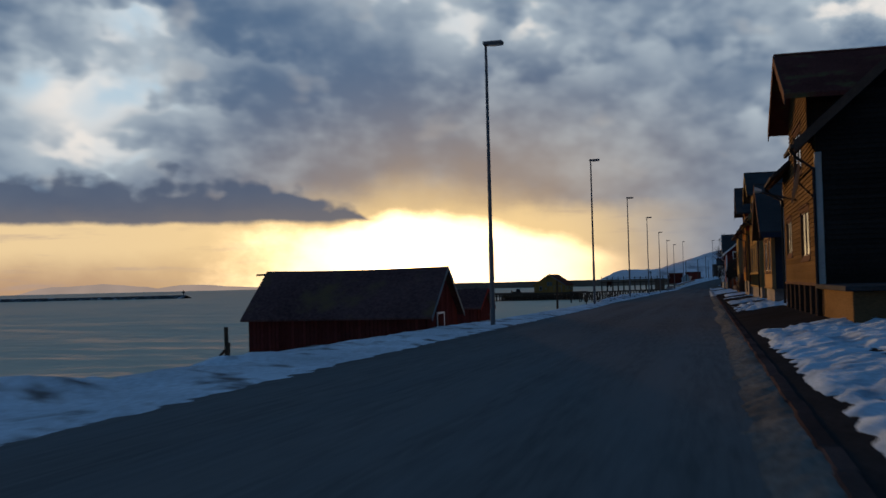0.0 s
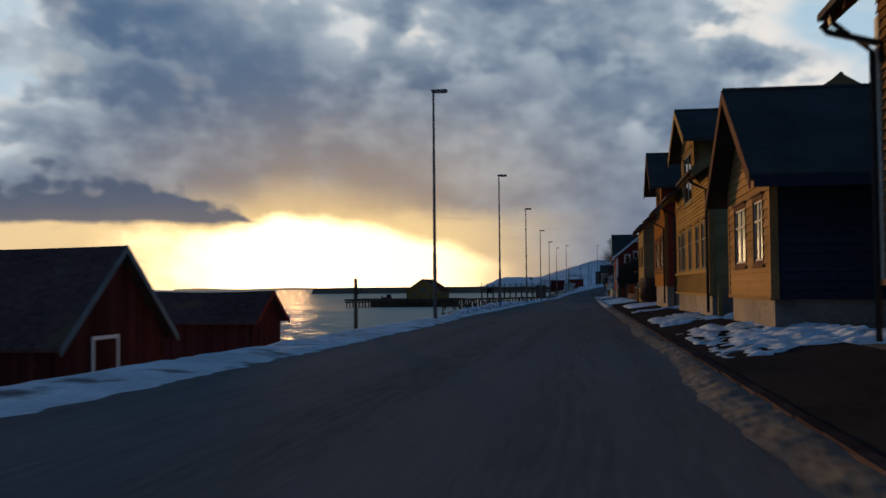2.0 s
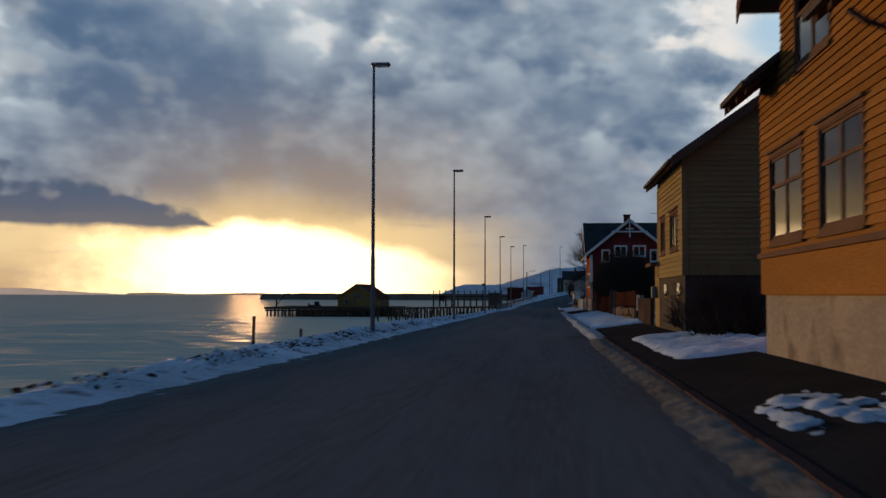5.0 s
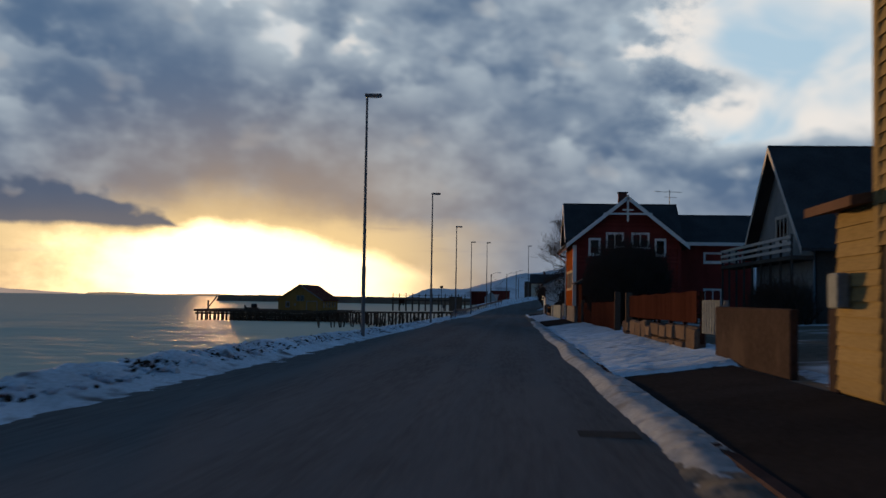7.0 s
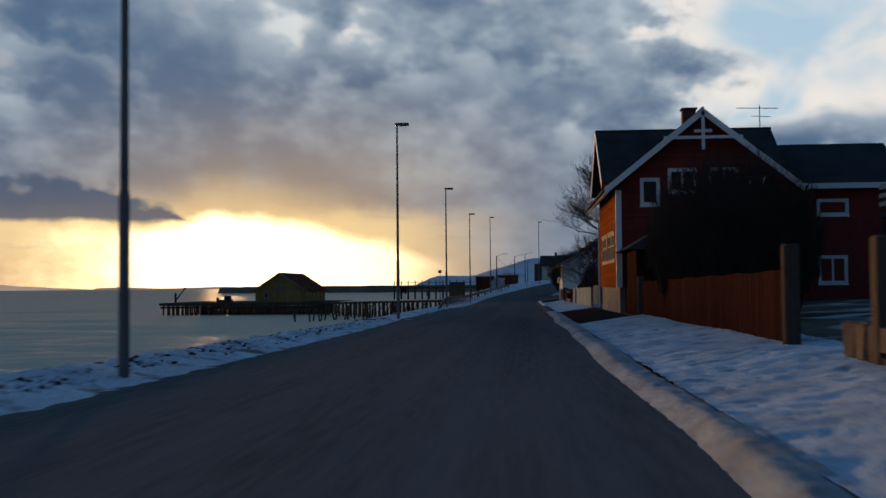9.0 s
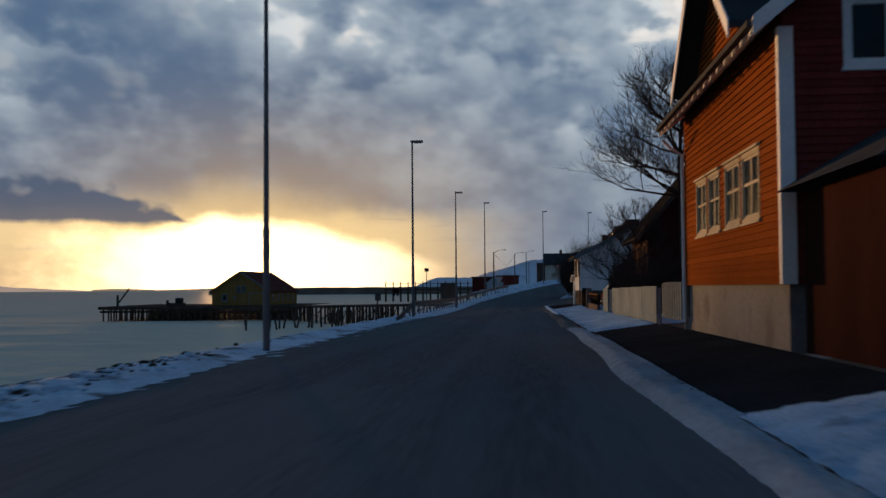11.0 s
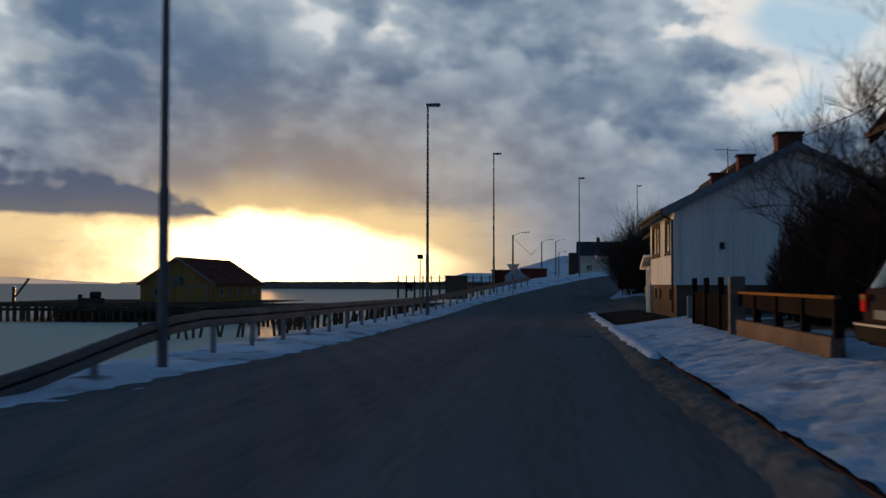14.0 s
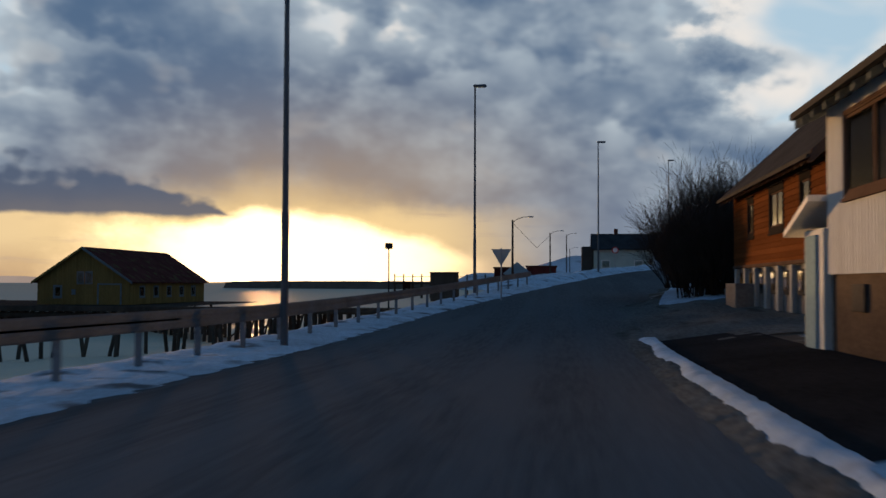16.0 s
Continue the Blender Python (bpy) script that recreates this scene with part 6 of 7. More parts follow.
def boathouse(label, x0, x1, yc, half, z0, eave, ridge, wall_mat, roof_mat, trim, door=True):
    """A plank shed with its ridge along x; the gable at x1 looks to the road."""
    e = empty("boathouse", 0, 0, 0)
    tagged(e, label, "boathouse", group="red boathouses on the shore")
    rise = ridge - eave
    plank_wall(e, Face((x0, yc - half, z0), (1, 0, 0)), x1 - x0, eave - z0, 0.0, wall_mat)
    plank_wall(e, Face((x1, yc - half, z0), (0, 1, 0)), 2 * half, eave - z0, rise, wall_mat)
    plank_wall(e, Face((x1, yc + half, z0), (-1, 0, 0)), x1 - x0, eave - z0, 0.0, wall_mat, 0.4)
    plank_wall(e, Face((x0, yc + half, z0), (0, -1, 0)), 2 * half, eave - z0, rise, wall_mat, 0.4)
    s = rise / half
    for sg in (-1, 1):
        bm = bmesh.new()
        ye, ze = yc + sg * (half + 0.3), eave - 0.3 * s
        n = 14
        lo = [(x0 - 0.35 + (x1 - x0 + 0.7) * i / n, ye, ze) for i in range(n + 1)]
        hi = [(p[0], yc, ridge - 0.07 * math.sin(3.14159 * i / n)) for i, p in enumerate(lo)]
        for i in range(n):
            slab(bm, [lo[i], lo[i + 1], hi[i + 1], hi[i]], (0, 0, 0.1))
        bmesh.ops.remove_doubles(bm, verts=bm.verts, dist=0.001)
        part("roof", bm, roof_mat, e)
        bm = bmesh.new()
        slab(bm, [(x1 + 0.36, ye, ze - 0.1), (x1 + 0.36, yc, ridge - 0.1), (x1 + 0.36, yc, ridge + 0.12), (x1 + 0.36, ye, ze + 0.12)], (0.03, 0, 0))
        part("bargeboard", bm, trim, e)
    if door:
        f = Face((x1, yc - half, z0), (0, 1, 0))
        bm = bmesh.new()
        for a in ((1.87, 1.98, 1.9, 3.36), (3.3, 3.41, 1.9, 3.36), (1.98, 3.3, 3.26, 3.36)):
            f.block(bm, *a, 0.03, 0.07)
        part("door_frame", bm, "white", e)
        bm = bmesh.new()
        f.block(bm, 1.98, 3.3, 1.9, 3.26, 0.026, 0.05)
        part("door", bm, wall_mat, e)
    return e


b1 = boathouse("large red plank boathouse with a mossy roof on the shore", -22.9, -12.9, 52.3, 3.25, -3.0, 0.3, 2.72, "boathouse", "moss_roof", "dim_white")
part("ridge_pole", tubed([(-23.9, 52.3, 2.62), (-22.6, 52.3, 2.66)], 0.06, 6), "timber", b1)
f = Face((-22.9, 49.05, -3.0), (1, 0, 0))
bm = bmesh.new()
for a in ((3.4, 5.3, 0.95, 1.05), (3.4, 3.5, 0.5, 0.95), (5.2, 5.3, 0.5, 0.95)):
    f.block(bm, *a, 0.03, 0.07)
part("hatch_frame", bm, "white", b1)
boathouse("small red plank boathouse with a mossy roof on the shore", -20.3, -14.9, 71.8, 2.2, -3.2, 0.15, 1.4, "boathouse", "moss_roof", "red", door=False)

# old post with a brace on the shore
op = empty("old_post", -23.0, 46.8, -4.5)
tagged(op, "weathered timber post with a slanting brace", "post")
part("post", tubed([(0, 0, -0.5), (-0.1, 0, 4.4)], [0.13, 0.11], 8), "timber", op)
part("brace", tubed([(-0.75, 0, 2.6), (0.05, 0.1, 3.5)], 0.07, 6), "timber", op)
part("brace", tubed([(0.05, -0.1, 2.2), (0.1, -0.1, 3.6)], 0.08, 6), "timber", op)


# ---- piers ----
PIER_Z = -1.63
pile_bm = bmesh.new()
tube(pile_bm, [(0, 0, 0), (0, 0, 1)], [0.16, 0.14], 8)
pile_me = bpy.data.meshes.new("pile")
pile_bm.to_mesh(pile_me)
pile_bm.free()
pile_me.materials.append(M["timber"])
plank_bm = boxed(0, 1, -0.09, 0.09, -0.06, 0.0)
plank_me = bpy.data.meshes.new("deck_plank")
plank_bm.to_mesh(plank_me)
plank_bm.free()
plank_me.materials.append(M["timber"])


def pile(parent, x, y, top, lean=(0.0, 0.0), fat=1.0):
    p = new("pier_post", pile_me)
    p.parent = parent
    p.location = (x, y, SEA - 1.5)
    p.rotation_euler = (lean[0], lean[1], 0)
    p.scale = (fat, fat, top - SEA + 1.5)
    return p


pier = empty("timber_pier", 0, 0, 0)
tagged(pier, "long weathered timber pier on many piles", "pier")
# head of the pier, a broad deck
for i in range(int((329 - 301.2) / 0.24)):
    y = 301.2 + i * 0.24
    p = new("deck_plank", plank_me)
    p.parent = pier
    p.location, p.scale = (-67.0, y, PIER_Z), (31.5, 1.2, 1.0)
part("edge_beam", boxed(-67.1, -35.4, 300.8, 301.1, PIER_Z - 0.42, PIER_Z + 0.05), "timber", pier)
part("cross_beam", boxed(-67.1, -35.4, 303.2, 303.5, PIER_Z - 0.5, PIER_Z - 0.08), "timber", pier)
part("edge_beam", boxed(-67.2, -66.9, 300.8, 329.0, PIER_Z - 0.42, PIER_Z + 0.05), "timber", pier)
for i in range(36):
    x = -66.6 + i * 0.88
    pile(pier, x, 301.4, PIER_Z - 0.05, (random.uniform(-0.02, 0.02), random.uniform(-0.03, 0.03)))
    pile(pier, x + 0.4, 303.6, PIER_Z - 0.1, (random.uniform(-0.02, 0.02), random.uniform(-0.03, 0.03)))
    if i % 2 == 0:
        pile(pier, x + 0.2, 308.0, PIER_Z - 0.1)
        pile(pier, x + 0.5, 315.0, PIER_Z - 0.1)
part("cross_beam", boxed(-67.1, -35.4, 301.2, 301.45, PIER_Z - 0.95, PIER_Z - 0.6), "timber", pier)
for i in range(6):
    part("crib_log", tubed([(-60.8 + 0.2 * (i % 2), 305.4, SEA - 0.05 + 0.39 * i), (-36.2, 305.5, SEA - 0.05 + 0.39 * i)], 0.19, 7), "timber", pier)
# gangway from the shore
A, B = Vector((-8.4, 271.0, -0.85)), Vector((-36.5, 303.0, PIER_Z))
along = (B - A).normalized()
side = Vector((-along.y, along.x, 0))
span = (B - A).length
for i in range(int(span / 0.26)):
    q = A + along * (i * 0.26)
    p = new("deck_plank", plank_me)
    p.parent = pier
    p.location, p.scale = q + side * -1.6, (3.2, 1.25, 1.0)
    p.rotation_euler = (0, 0, math.atan2(side.y, side.x))
for s in (-1.5, 1.5):
    bm = bmesh.new()
    tube(bm, [A + side * s + Vector((0, 0, -0.22)), B + side * s + Vector((0, 0, -0.22))], 0.17, 6)
    part("stringer", bm, "timber", pier)
for i in range(34):
    q = A + along * (1.2 + i * span / 34)
    for s in (-1.4, 1.4):
        pile(pier, q.x + side.x * s, q.y + side.y * s, q.z - 0.2, (random.uniform(-0.04, 0.04), random.uniform(-0.05, 0.05)))
    if i % 2 == 0:
        a, b = q + side * 1.4, q + along * (span / 34) + side * 1.4
        part("brace", tubed([(a.x, a.y, a.z - 0.4), (b.x, b.y, SEA + 0.4)], 0.07, 5), "timber", pier)
    if i % 3 == 0:
        a, b = q + side * -1.4, q + side * 1.4
        part("brace", tubed([(a.x, a.y, a.z - 0.3), (b.x, b.y, SEA + 0.3)], 0.07, 5), "timber", pier)
# remains of an older pier
old = empty("old_piles", 0, 0, 0)
tagged(old, "leaning remains of old pier piles in the water", "piles")
for i in range(26):
    t = i / 25
    pile(old, -34 + 17 * t + random.uniform(-0.8, 0.8), 268 + 13 * t + random.uniform(-1.6, 1.6), -2.5 + 0.9 * random.random(), (random.uniform(-0.14, 0.14), random.uniform(-0.2, 0.2)), 0.85)

# yellow house on the pier
ph = empty("pier_house", 0, 0, 0)
tagged(ph, "mustard plank warehouse with a dark roof on the pier", "warehouse")
PX0, PX1, PY0, PY1, PE, PR = -50.6, -41.2, 306.6, 326.6, 0.75, 3.85
gf = Face((PX0, PY0, PIER_Z + 0.05), (1, 0, 0))
hz = PE - PIER_Z - 0.05
holes = [(1.75, 2.4, 0.75, 1.75), (4.0, 4.75, 1.95, 3.2), (4.85, 5.6, 1.95, 3.2)]
wl = wall(ph, gf, PX1 - PX0, hz, holes[:1], "pierhouse", PR - PE)
upright_boards(wl, gf, PX1 - PX0, 0.0, hz, holes, "pierhouse", 0.22, PR - PE, hz)
rs = Face((PX1, PY0, PIER_Z + 0.05), (0, 1, 0))
rholes = [(a, a + 1.1, 0.75, 1.75) for a in (2.2, 5.6, 9.0, 12.5, 16.0)]
wl = wall(ph, rs, PY1 - PY0, hz, rholes, "pierhouse")
upright_boards(wl, rs, PY1 - PY0, 0.0, hz, rholes, "pierhouse", 0.3)
wall(ph, Face((PX1, PY1, PIER_Z + 0.05), (-1, 0, 0)), PX1 - PX0, hz, [], "pierhouse", PR - PE)
wall(ph, Face((PX0, PY1, PIER_Z + 0.05), (0, -1, 0)), PY1 - PY0, hz, [], "pierhouse")
window(ph, gf, *holes[0], trim="dim_white", lights=1, crossbar=0, hood=False, casing=0.12)
for o in holes[1:]:
    bm = bmesh.new()
    gf.block(bm, o[0], o[1], o[2], o[3], 0.0, 0.03)
    part("loft_window", bm, "dim_white", ph)
    bm = bmesh.new()
    gf.block(bm, o[0] + 0.13, o[1] - 0.13, o[2] + 0.14, o[3] - 0.14, 0.03, 0.04)
    part("pane", bm, "glass", ph)
for o in rholes:
    window(ph, rs, *o, trim="dim_white", lights=1, crossbar=0, hood=False)
bm = bmesh.new()
for a in ((6.1, 6.25, 0.0, 2.05), (8.4, 8.55, 0.0, 2.05), (6.25, 8.4, 1.9, 2.05)):
    gf.block(bm, *a, 0.025, 0.06)
part("door_frame", bm, "dim_white", ph)
bm = bmesh.new()
gf.block(bm, 6.25, 8.4, 0.0, 1.9, 0.02, 0.045)
part("door", bm, "pierhouse", ph)
bm = bmesh.new()
gf.block(bm, 3.5, 3.9, 0.95, 1.45, 0.03, 0.05)
part("wall_plate", bm, "dim_white", ph)
s = (PR - PE) / ((PX1 - PX0) / 2)
xm = (PX0 + PX1) / 2
for sg, xw in ((-1, PX0), (1, PX1)):
    bm = bmesh.new()
    xe, ze = xw + sg * 0.4, PE - 0.4 * s
    slab(bm, [(xe, PY0 - 0.45, ze), (xm, PY0 - 0.45, PR), (xm, PY1 + 0.4, PR), (xe, PY1 + 0.4, ze)], (0, 0, 0.14))
    part("roof", bm, "red_roof", ph)
    bm = bmesh.new()
    slab(bm, [(xe, PY0 - 0.5, ze - 0.1), (xm, PY0 - 0.5, PR - 0.1), (xm, PY0 - 0.5, PR + 0.16), (xe, PY0 - 0.5, ze + 0.16)], (0, 0.05, 0))
    part("bargeboard", bm, "dim_white" if sg > 0 else "pierhouse", ph)
# small crane, winch and lamp on the pier
cr = empty("pier_crane", -64.5, 302.0, PIER_Z)
tagged(cr, "small dark hand crane at the pier's end", "crane")
part("post", tubed([(0, 0, 0), (0, 0, 1.9)], 0.2, 8), "dark_metal", cr)
part("jib", tubed([(0.2, 0, 0.7), (1.9, 0, 2.9)], 0.13, 6), "dark_metal", cr)
wn = empty("winch_stack", -55.5, 304.0, PIER_Z)
tagged(wn, "dark winch and fish crates on the pier", "winch")
part("crate", boxed(-1.6, 1.2, -0.5, 0.6, 0, 0.55, 0.03), "timber", wn)
part("drum", tubed([(-0.2, 0, 0.9), (0.9, 0, 0.9)], 0.45, 12), "dark_metal", wn)
part("frame", boxed(-1.7, -1.5, -0.4, 0.4, 0, 1.0, 0.02), "dark_metal", wn)
pl = empty("pier_lamp", -14.9, 299.6, PIER_Z)
tagged(pl, "thin lamp post with a square head on the pier", "lamp post")
part("pole", tubed([(0, 0, -1.5), (0, 0, 5.2)], [0.08, 0.05], 8), "dark_metal", pl)
part("lamp_head", boxed(-0.3, 0.3, -0.25, 0.25, 5.15, 5.65, 0.05), "dark_metal", pl)
# timber tower beside the gangway
tw = empty("timber_stack", -13.8, 330.0, 0.0)
tagged(tw, "dark timber shed on the quay", "shed")
part("body", boxed(-1.5, 1.5, 0, 2.5, -1.5, 1.75, 0.04), "timber", tw)
part("roof", boxed(-1.6, 1.6, -0.1, 2.6, 1.75, 1.9, 0.02), "slate", tw)

# second pier, far off, with a railing
p2 = empty("far_pier", 0, 0, 0)
tagged(p2, "far timber pier with a row of tall railing posts", "pier")
part("deck", boxed(-52, -14, 520, 528, 0.2, 0.75), "timber", p2)
for i in range(14):
    x = -51.5 + i * 2.8
    p = pile(p2, x, 521, 0.3, fat=2.4)
    pp = new("railing_post", pile_me)
    pp.parent = p2
    pp.location, pp.scale = (x, 521, 0.7), (1.3, 1.3, 2.7)
part("rail", boxed(-51.5, -15, 520.9, 521.0, 2.5, 2.65), "timber", p2)
lf = empty("red_cart", -47.5, 519.4, 0.75)
tagged(lf, "small red machine standing at the pier's edge", "machine")
part("body", boxed(-1.2, 1.2, -0.6, 0.1, -1.7, 0.2, 0.05), "rust", lf)
part("wheel", tubed([(-0.7, -0.7, -2.2), (-0.7, 0.1, -2.2)], 0.45, 12), "rubber", lf)
part("wheel", tubed([(0.7, -0.7, -2.2), (0.7, 0.1, -2.2)], 0.45, 12), "rubber", lf)

# moored boat with a mast, and a rack by the shore
bt = empty("wooden_boat", -24.6, 102.0, SEA, 38.0)
tagged(bt, "dark wooden boat with a single mast by the shore", "boat")
bm = bmesh.new()
secs = []
for i in range(9):
    t = i / 8
    w = 1.25 * math.sin(3.14159 * min(1.0, 0.12 + 0.88 * t)) ** 0.6 if t < 1 else 0.05
    zt = 1.0 + 0.5 * (2 * t - 1) ** 2
    secs.append([bm.verts.new((-3.2 + 6.4 * t, y, z)) for y, z in ((-w, zt), (-w * 0.8, 0.3), (0, -0.3), (w * 0.8, 0.3), (w, zt))])
for a, b in zip(secs, secs[1:]):
    for k in range(4):
        bm.faces.new((a[k], a[k + 1], b[k + 1], b[k]))
bmesh.ops.solidify(bm, geom=bm.faces[:], thickness=0.06)
part("hull", bm, "brown_trim", bt)
part("mast", tubed([(-1.2, 0, 0.2), (-1.45, 0, 5.2)], [0.08, 0.05], 7), "timber", bt)
part("thwart", boxed(-0.3, 0.1, -1.0, 1.0, 0.75, 0.82), "timber", bt)
part("gunwale", tubed([(-3.2, -0.6, 1.5), (-1.5, -1.2, 1.12), (0, -1.28, 1.0), (1.5, -1.2, 1.12), (3.2, -0.2, 1.5)], 0.06, 6), "timber", bt)
part("stay", tubed([(-1.42, 0, 4.7), (1.2, 0, 1.0)], 0.012, 4), "dark_metal", bt)
rk = empty("fish_rack", -14.5, 93.0, SEA + 0.4)
tagged(rk, "low timber drying rack on the shore", "rack")
for i in range(9):
    part("pole", tubed([(i * 0.7 - 2.8, 0.0, 0), (i * 0.7 - 2.3, 0.5, 1.7 - 0.1 * i)], 0.05, 5), "timber", rk)
part("rail", tubed([(-2.8, 0.5, 1.9), (3.6, 0.6, 0.9)], 0.06, 5), "timber", rk)
for x, y, h in ((-12.0, 46.0, 0.0), (-10.2, 107.0, 2.6), (-11.0, 103.0, 3.2)):
    if h:
        s = part("shore_stake", tubed([(x, y, -2.5), (x + 0.05, y, -2.5 + h)], 0.06, 6), "timber")
        tagged(s, "thin dark stake standing on the shore", "stake", group="shore stakes")

wp = part("wooden_post", tubed([(-7.55, 58.8, -0.7), (-7.5, 58.6, 1.9)], [0.07, 0.055], 8), "timber")
tagged(wp, "grey weathered wooden post on the snow bank", "post")

sp = empty("leaning_sign", -7.25, 193.8, -0.75)
tagged(sp, "leaning dark post with a small square sign plate on the bank", "sign")
part("post", tubed([(0, 0, -0.3), (0.17, 0, 1.55)], 0.04, 8), "timber", sp)
part("plate", boxed(0.02, 0.3, -0.05, -0.03, 1.2, 1.55, 0.01), "basement", sp)

# breakwaters and far land
def ridge(name, label, pts, depth, mat, cat, rough=0.0):
    """A long low mound along points of x, y, foot and top."""
    verts, faces = [], []
    for i, (x, y, z0, z1) in enumerate(pts):
        verts += [(x, y, z0), (x, y + depth * 0.3, z1 + rough * noise.noise((i * 0.7, 0, 0))), (x, y + depth, z0)]
    for i in range(len(pts) - 1):
        a, b = 3 * i, 3 * i + 3
        faces += [(a, b, b + 1, a + 1), (a + 1, b + 1, b + 2, a + 2)]
    me = bpy.data.meshes.new(name)
    me.from_pydata(verts, [], faces)
    me.materials.append(M[mat])
    return tagged(new(name, me), label, cat, kind="structure")


ridge("breakwater_1", "low dark stone breakwater across the bay", [(-272 + i * 9, 1000 - i * 3, SEA - 0.5, 1.0 + 0.9 * ease(i / 3)) for i in range(31)], 24, "bare_rock", "breakwater", 0.7)
ridge("breakwater_2", "thin dark breakwater far out in the bay", [(-1100 + i * 25, 628 + (30 - i) * 2, SEA - 0.5, -1.7) for i in range(31)], 14, "rock", "breakwater", 0.3)
bl = empty("beacon", -352, 632, -1.7)
tagged(bl, "small beacon at the breakwater's end", "beacon")
part("mast", tubed([(0, 0, -2.0), (0, 0, 3.4)], 0.25, 6), "dark_metal", bl)
part("cage", boxed(-0.7, 0.7, -0.7, 0.7, 1.4, 2.6, 0.1), "dark_metal", bl)


# far land glows in a set tone that stands in for haze
def haze_glow_material(name, colour):
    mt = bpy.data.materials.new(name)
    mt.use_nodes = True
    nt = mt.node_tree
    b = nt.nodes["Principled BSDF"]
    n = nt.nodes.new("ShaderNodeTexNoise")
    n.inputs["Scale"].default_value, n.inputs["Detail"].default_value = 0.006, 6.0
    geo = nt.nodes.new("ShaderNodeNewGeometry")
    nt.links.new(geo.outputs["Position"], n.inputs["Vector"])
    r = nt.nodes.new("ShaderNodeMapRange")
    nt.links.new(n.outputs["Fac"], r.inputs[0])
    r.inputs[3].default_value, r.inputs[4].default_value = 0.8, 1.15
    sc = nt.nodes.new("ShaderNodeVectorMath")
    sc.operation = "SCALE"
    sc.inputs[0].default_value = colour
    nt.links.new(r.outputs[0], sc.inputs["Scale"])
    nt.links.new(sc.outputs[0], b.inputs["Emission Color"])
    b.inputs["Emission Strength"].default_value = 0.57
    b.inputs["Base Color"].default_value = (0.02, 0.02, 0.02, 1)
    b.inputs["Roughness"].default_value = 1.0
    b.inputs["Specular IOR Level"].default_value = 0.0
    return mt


M["haze_warm"] = haze_glow_material("distant_hills_haze_glow", (0.36, 0.27, 0.22))
M["haze_cool"] = haze_glow_material("distant_low_land_haze_glow", (0.23, 0.17, 0.12))
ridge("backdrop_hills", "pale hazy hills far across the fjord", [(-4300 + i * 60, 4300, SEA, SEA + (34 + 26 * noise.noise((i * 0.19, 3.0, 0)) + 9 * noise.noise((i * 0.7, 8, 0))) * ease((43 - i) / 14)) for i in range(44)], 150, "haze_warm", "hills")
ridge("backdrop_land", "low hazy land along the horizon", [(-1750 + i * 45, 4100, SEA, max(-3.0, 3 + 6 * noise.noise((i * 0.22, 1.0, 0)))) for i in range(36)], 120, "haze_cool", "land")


def hill_z(x, y):
    """A snowy headland that breaks off in a low cliff at its seaward end and climbs inland."""
    far = ease((y - 2250.0 - 60 * noise.noise((x * 0.01, 0.0, 0.0))) / 750.0)
    top = 34 * ease((x + 262 - 0.03 * (y - 3000)) / 26) + 46 * ease((x + 165) / 200) + 75 * ease((x - 30) / 320)
    rough = 1.0 + 0.10 * noise.noise((x * 0.012, y * 0.004, 0.0)) + 0.05 * noise.noise((x * 0.05, y * 0.01, 3.0))
    return SEA - 2.0 + top * far * rough


hill = grid_mesh("far_hill", frange(-300, 900, 8), frange(2200, 3300, 25), hill_z, "hill")
tagged(hill, "snow-covered headland beyond the village", "hill", kind="structure")


# ---- guard rail ----
gr = empty("guard_rail", 0, 0, 0)
tagged(gr, "galvanised steel guard rail on short posts beside the road", "guard rail")
prof = [(0.0, -0.16), (0.025, -0.13), (0.03, -0.06), (0.014, -0.015), (0.014, 0.015), (0.03, 0.06), (0.025, 0.13), (0.0, 0.16)]
line = []
for y in frange(196.5, 279.0, 1.5):
    drop = 1 - ease((y - 196.5) / 9.0)
    line.append((-6.6 + bend(y) * 0.96, y, road_z(y) + 0.74 - 0.72 * drop))
bm = bmesh.new()
rows_v = [[bm.verts.new((p[0] + a, p[1], p[2] + b)) for a, b in prof] for p in line]
for r0, r1 in zip(rows_v, rows_v[1:]):
    for k in range(len(prof) - 1):
        bm.faces.new((r0[k], r1[k], r1[k + 1], r0[k + 1]))
bmesh.ops.solidify(bm, geom=bm.faces[:], thickness=0.006)
part("rail", bm, "zinc", gr)
bm = boxed(-0.14, -0.04, -0.03, 0.03, -0.9, 0.12)
post0 = part("post", bm, "zinc", gr)
first_done = False
for y in frange(201.1, 278.5, 2.55):
    o = post0 if not first_done else new("post", post0.data)
    first_done = True
    o.parent = gr
    drop = 1 - ease((y - 196.5) / 9.0)
    o.location = (-6.6 + bend(y) * 0.96, y, road_z(y) + 0.74 - 0.72 * drop)


# ---- the rise beyond ----
def arm_lamp(x, y, z, h, seed):
    e = empty("wooden_lamp_post", x, y, z)
    tagged(e, "dark wooden utility pole with a curved lamp arm", "lamp post", group="wooden lamp posts on the rise")
    part("pole", tubed([(0, 0, -0.8), (0, 0, h)], [0.13, 0.09], 8), "timber", e)
    part("arm", tubed([(0, 0, h - 0.25), (0.5, 0, h + 0.1), (1.1, 0, h + 0.3), (1.7, 0, h + 0.32)], 0.035, 6), "dark_metal", e)
    part("lamp_head", boxed(1.55, 2.1, -0.12, 0.12, h + 0.25, h + 0.38, 0.03), "galv", e)
    return e


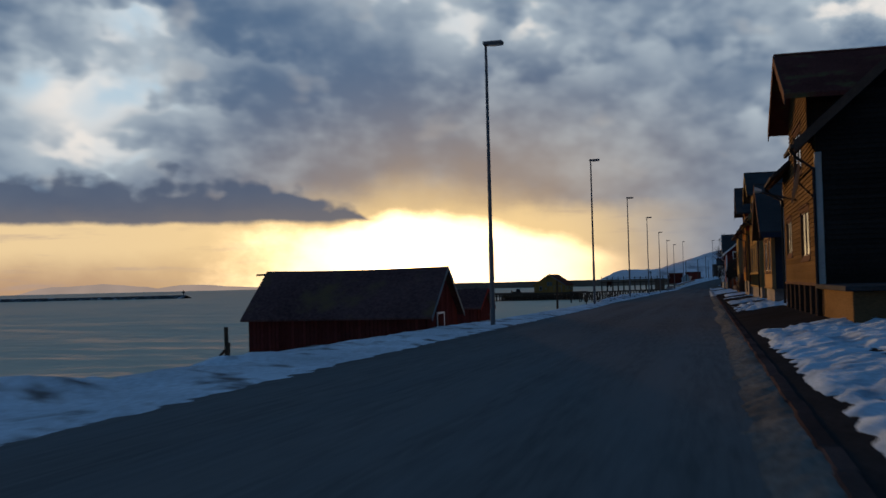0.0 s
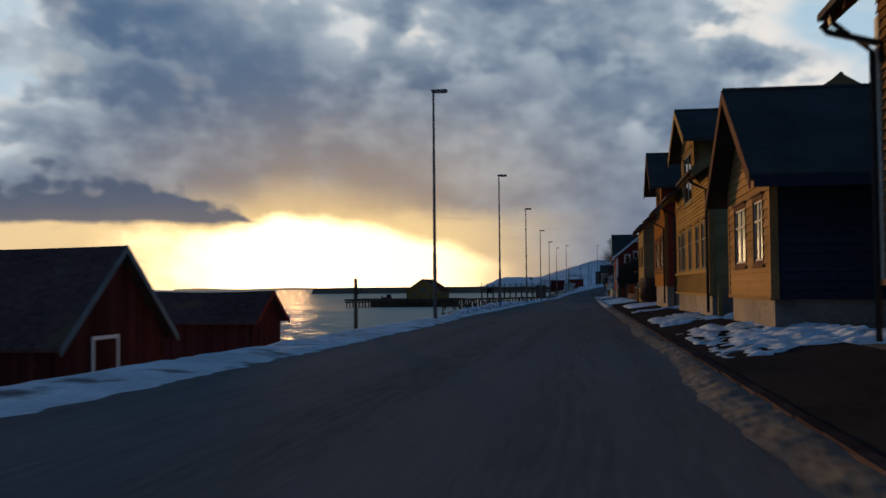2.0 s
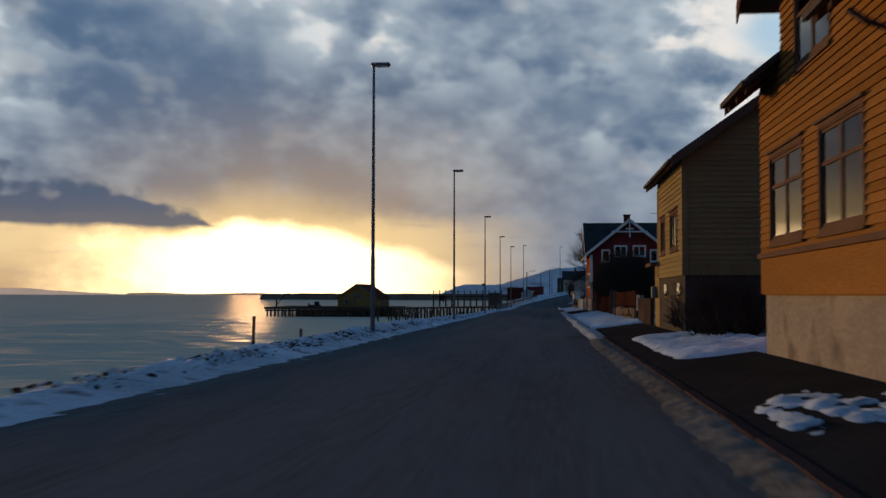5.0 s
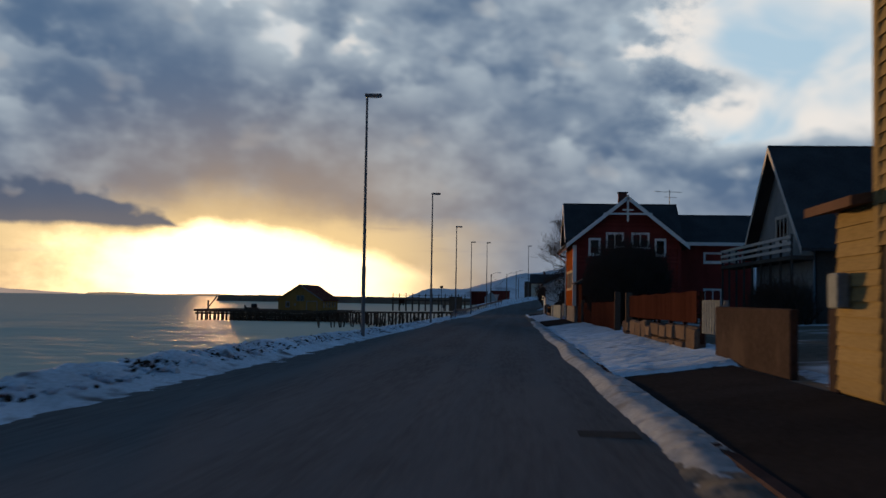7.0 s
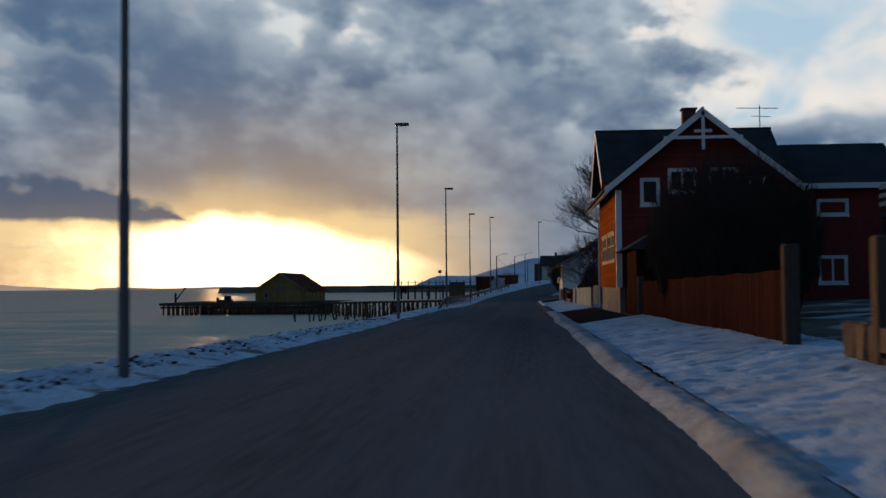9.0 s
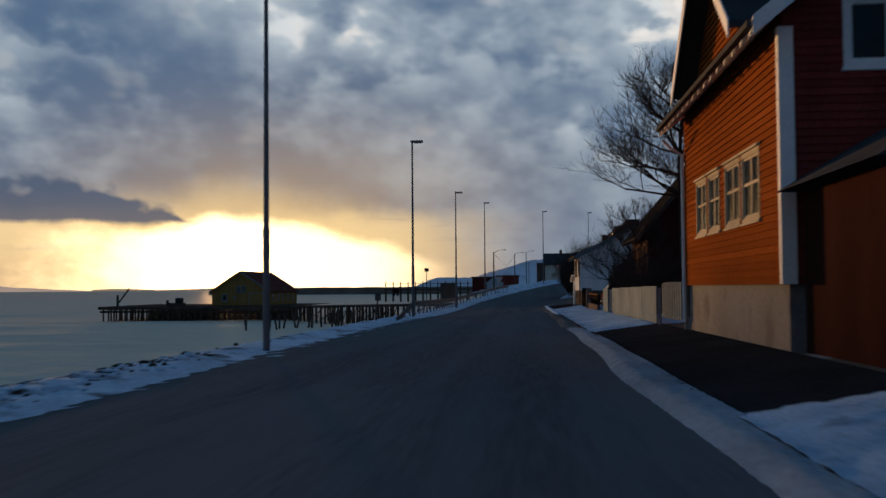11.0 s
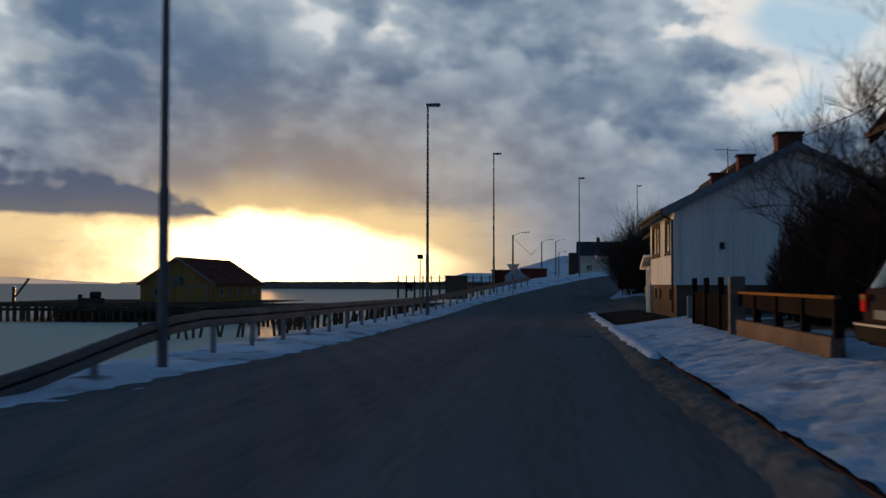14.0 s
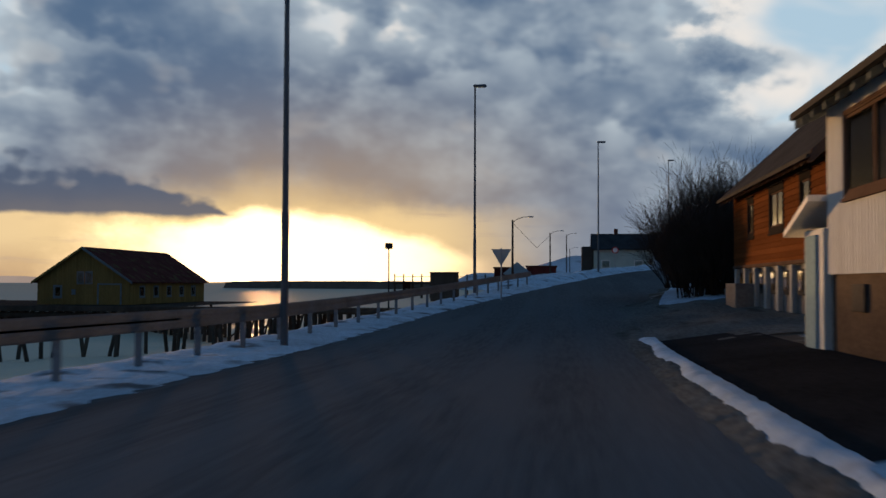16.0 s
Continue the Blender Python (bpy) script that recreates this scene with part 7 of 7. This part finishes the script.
for x, y, z, h in ((-5.1, 316, 1.2, 5.8), (-2.0, 370, 2.0, 6.4), (0.7, 420, 2.4, 8.1), (1.7, 470, 2.4, 7.0)):
    arm_lamp(x, y, z, h, 0)
roof_cable = part("cable", tubed([(8.2, 223.3, 5.75), (8.7, 216.0, 5.7), (9.1, 209.0, 6.4), (9.2, 206.2, 6.9)], 0.016, 4), "dark_metal")
tagged(roof_cable, "thin dark cable between two house roofs", "cable")
for z in (5.9, 6.3):
    far_cable = part("cable", tubed([(17.6, 168.0, z), (24.0, 166.0, z + 0.2), (34.0, 163.0, z + 1.3)], 0.018, 4), "dark_metal")
    tagged(far_cable, "thin dark cable leaving the red house", "cable")
cable = part("cable", tubed([(-5.1, 316, 6.7), (-3.4, 345, 5.2), (-2.0, 370, 8.0)], 0.03, 4), "dark_metal")
tagged(cable, "thin sagging cable between wooden poles", "cable")
ys = empty("yield_sign", -3.0, 262.5, road_z(262))
tagged(ys, "give-way sign seen from behind on a thin post", "road sign")
part("post", tubed([(0, 0, -0.4), (0, 0, 2.5)], 0.035, 8), "galv", ys)
bm = bmesh.new()
slab(bm, [(-0.48, 0, 2.45), (0.48, 0, 2.45), (0, 0, 1.63)], (0, 0.03, 0))
part("plate", bm, "galv", ys)
rsn = empty("round_sign", 6.6, 345.0, road_z(345) - 0.4)
tagged(rsn, "round red-rimmed road sign on a post", "road sign")
part("post", tubed([(0, 0, -0.4), (0, 0, 2.9)], 0.04, 8), "galv", rsn)
part("rim", tubed([(0, -0.03, 2.6), (0, 0.0, 2.6)], 0.42, 20), "sign_red", rsn)
part("plate", tubed([(0, -0.045, 2.6), (0, -0.031, 2.6)], 0.31, 20), "white", rsn)
bs = empty("blue_shed", -5.46, 334.0, 1.0)
tagged(bs, "small pale blue shed with a pointed roof", "shed")
part("wall", boxed(-1.5, 1.5, 0, 3, -0.6, 0.75, 0.02), "blue", bs)
bm = bmesh.new()
slab(bm, [(-1.7, -0.15, 0.72), (1.7, -0.15, 0.72), (0, -0.15, 2.15)], (0, 3.3, 0))
part("roof", bm, "blue", bs)
for x0, x1, z in ((-14.0, -8.6, 4.0), (-7.4, -1.4, 4.3)):
    rs2 = empty("long_shed", x0, 420.0, 0.5)
    tagged(rs2, "long low dark red shed by the shore", "shed", group="long red sheds")
    part("wall", boxed(0, x1 - x0, 0, 5, -0.8, z - 0.9, 0.03), "boathouse", rs2)
    part("roof", boxed(-0.2, x1 - x0 + 0.2, -0.2, 5.2, z - 0.9, z - 0.55, 0.05), "red_roof", rs2)
fh = empty("house", 4.9, 378.0, 2.4)
tagged(fh, "pale green house with a dark roof on the rise", "house")
part("wall", boxed(0, 9.5, 0, 7, -1.5, 3.8, 0.02), "palegreen", fh)
bm = bmesh.new()
slab(bm, [(-0.4, -0.5, 3.6), (9.9, -0.5, 3.6), (9.9, 3.5, 6.2), (-0.4, 3.5, 6.2)], (0, 0, 0.2))
slab(bm, [(-0.4, 7.5, 3.6), (9.9, 7.5, 3.6), (9.9, 3.5, 6.2), (-0.4, 3.5, 6.2)], (0, 0, 0.2))
part("roof", bm, "slate", fh)
part("gable_wall", boxed(0.05, 9.45, 3.2, 3.8, 2.9, 6.1), "palegreen", fh)
part("chimney", boxed(3.4, 4.0, 3.2, 3.8, 6.0, 7.2, 0.03), "brick", fh)
for x in (1.2, 6.4):
    wn2 = part("window", boxed(x, x + 1.4, -0.06, 0.02, 0.7, 2.0, 0.02), "white", fh)
    part("pane", boxed(x + 0.12, x + 1.28, -0.08, -0.065, 0.82, 1.88), "glass", wn2)
part("lean_to", boxed(-1.9, -0.02, 0.5, 5, -1.5, 4.2, 0.03), "basement", fh)
f2h = empty("house", 26.0, 430.0, 3.5)
tagged(f2h, "distant dark house among the snow", "house")
part("wall", boxed(0, 9, 0, 7, -2, 3, 0.02), "basement", f2h)
bm = bmesh.new()
slab(bm, [(-0.4, -0.4, 2.9), (9.4, -0.4, 2.9), (9.4, 3.5, 5.4), (-0.4, 3.5, 5.4)], (0, 0, 0.2))
part("roof", bm, "slate", f2h)
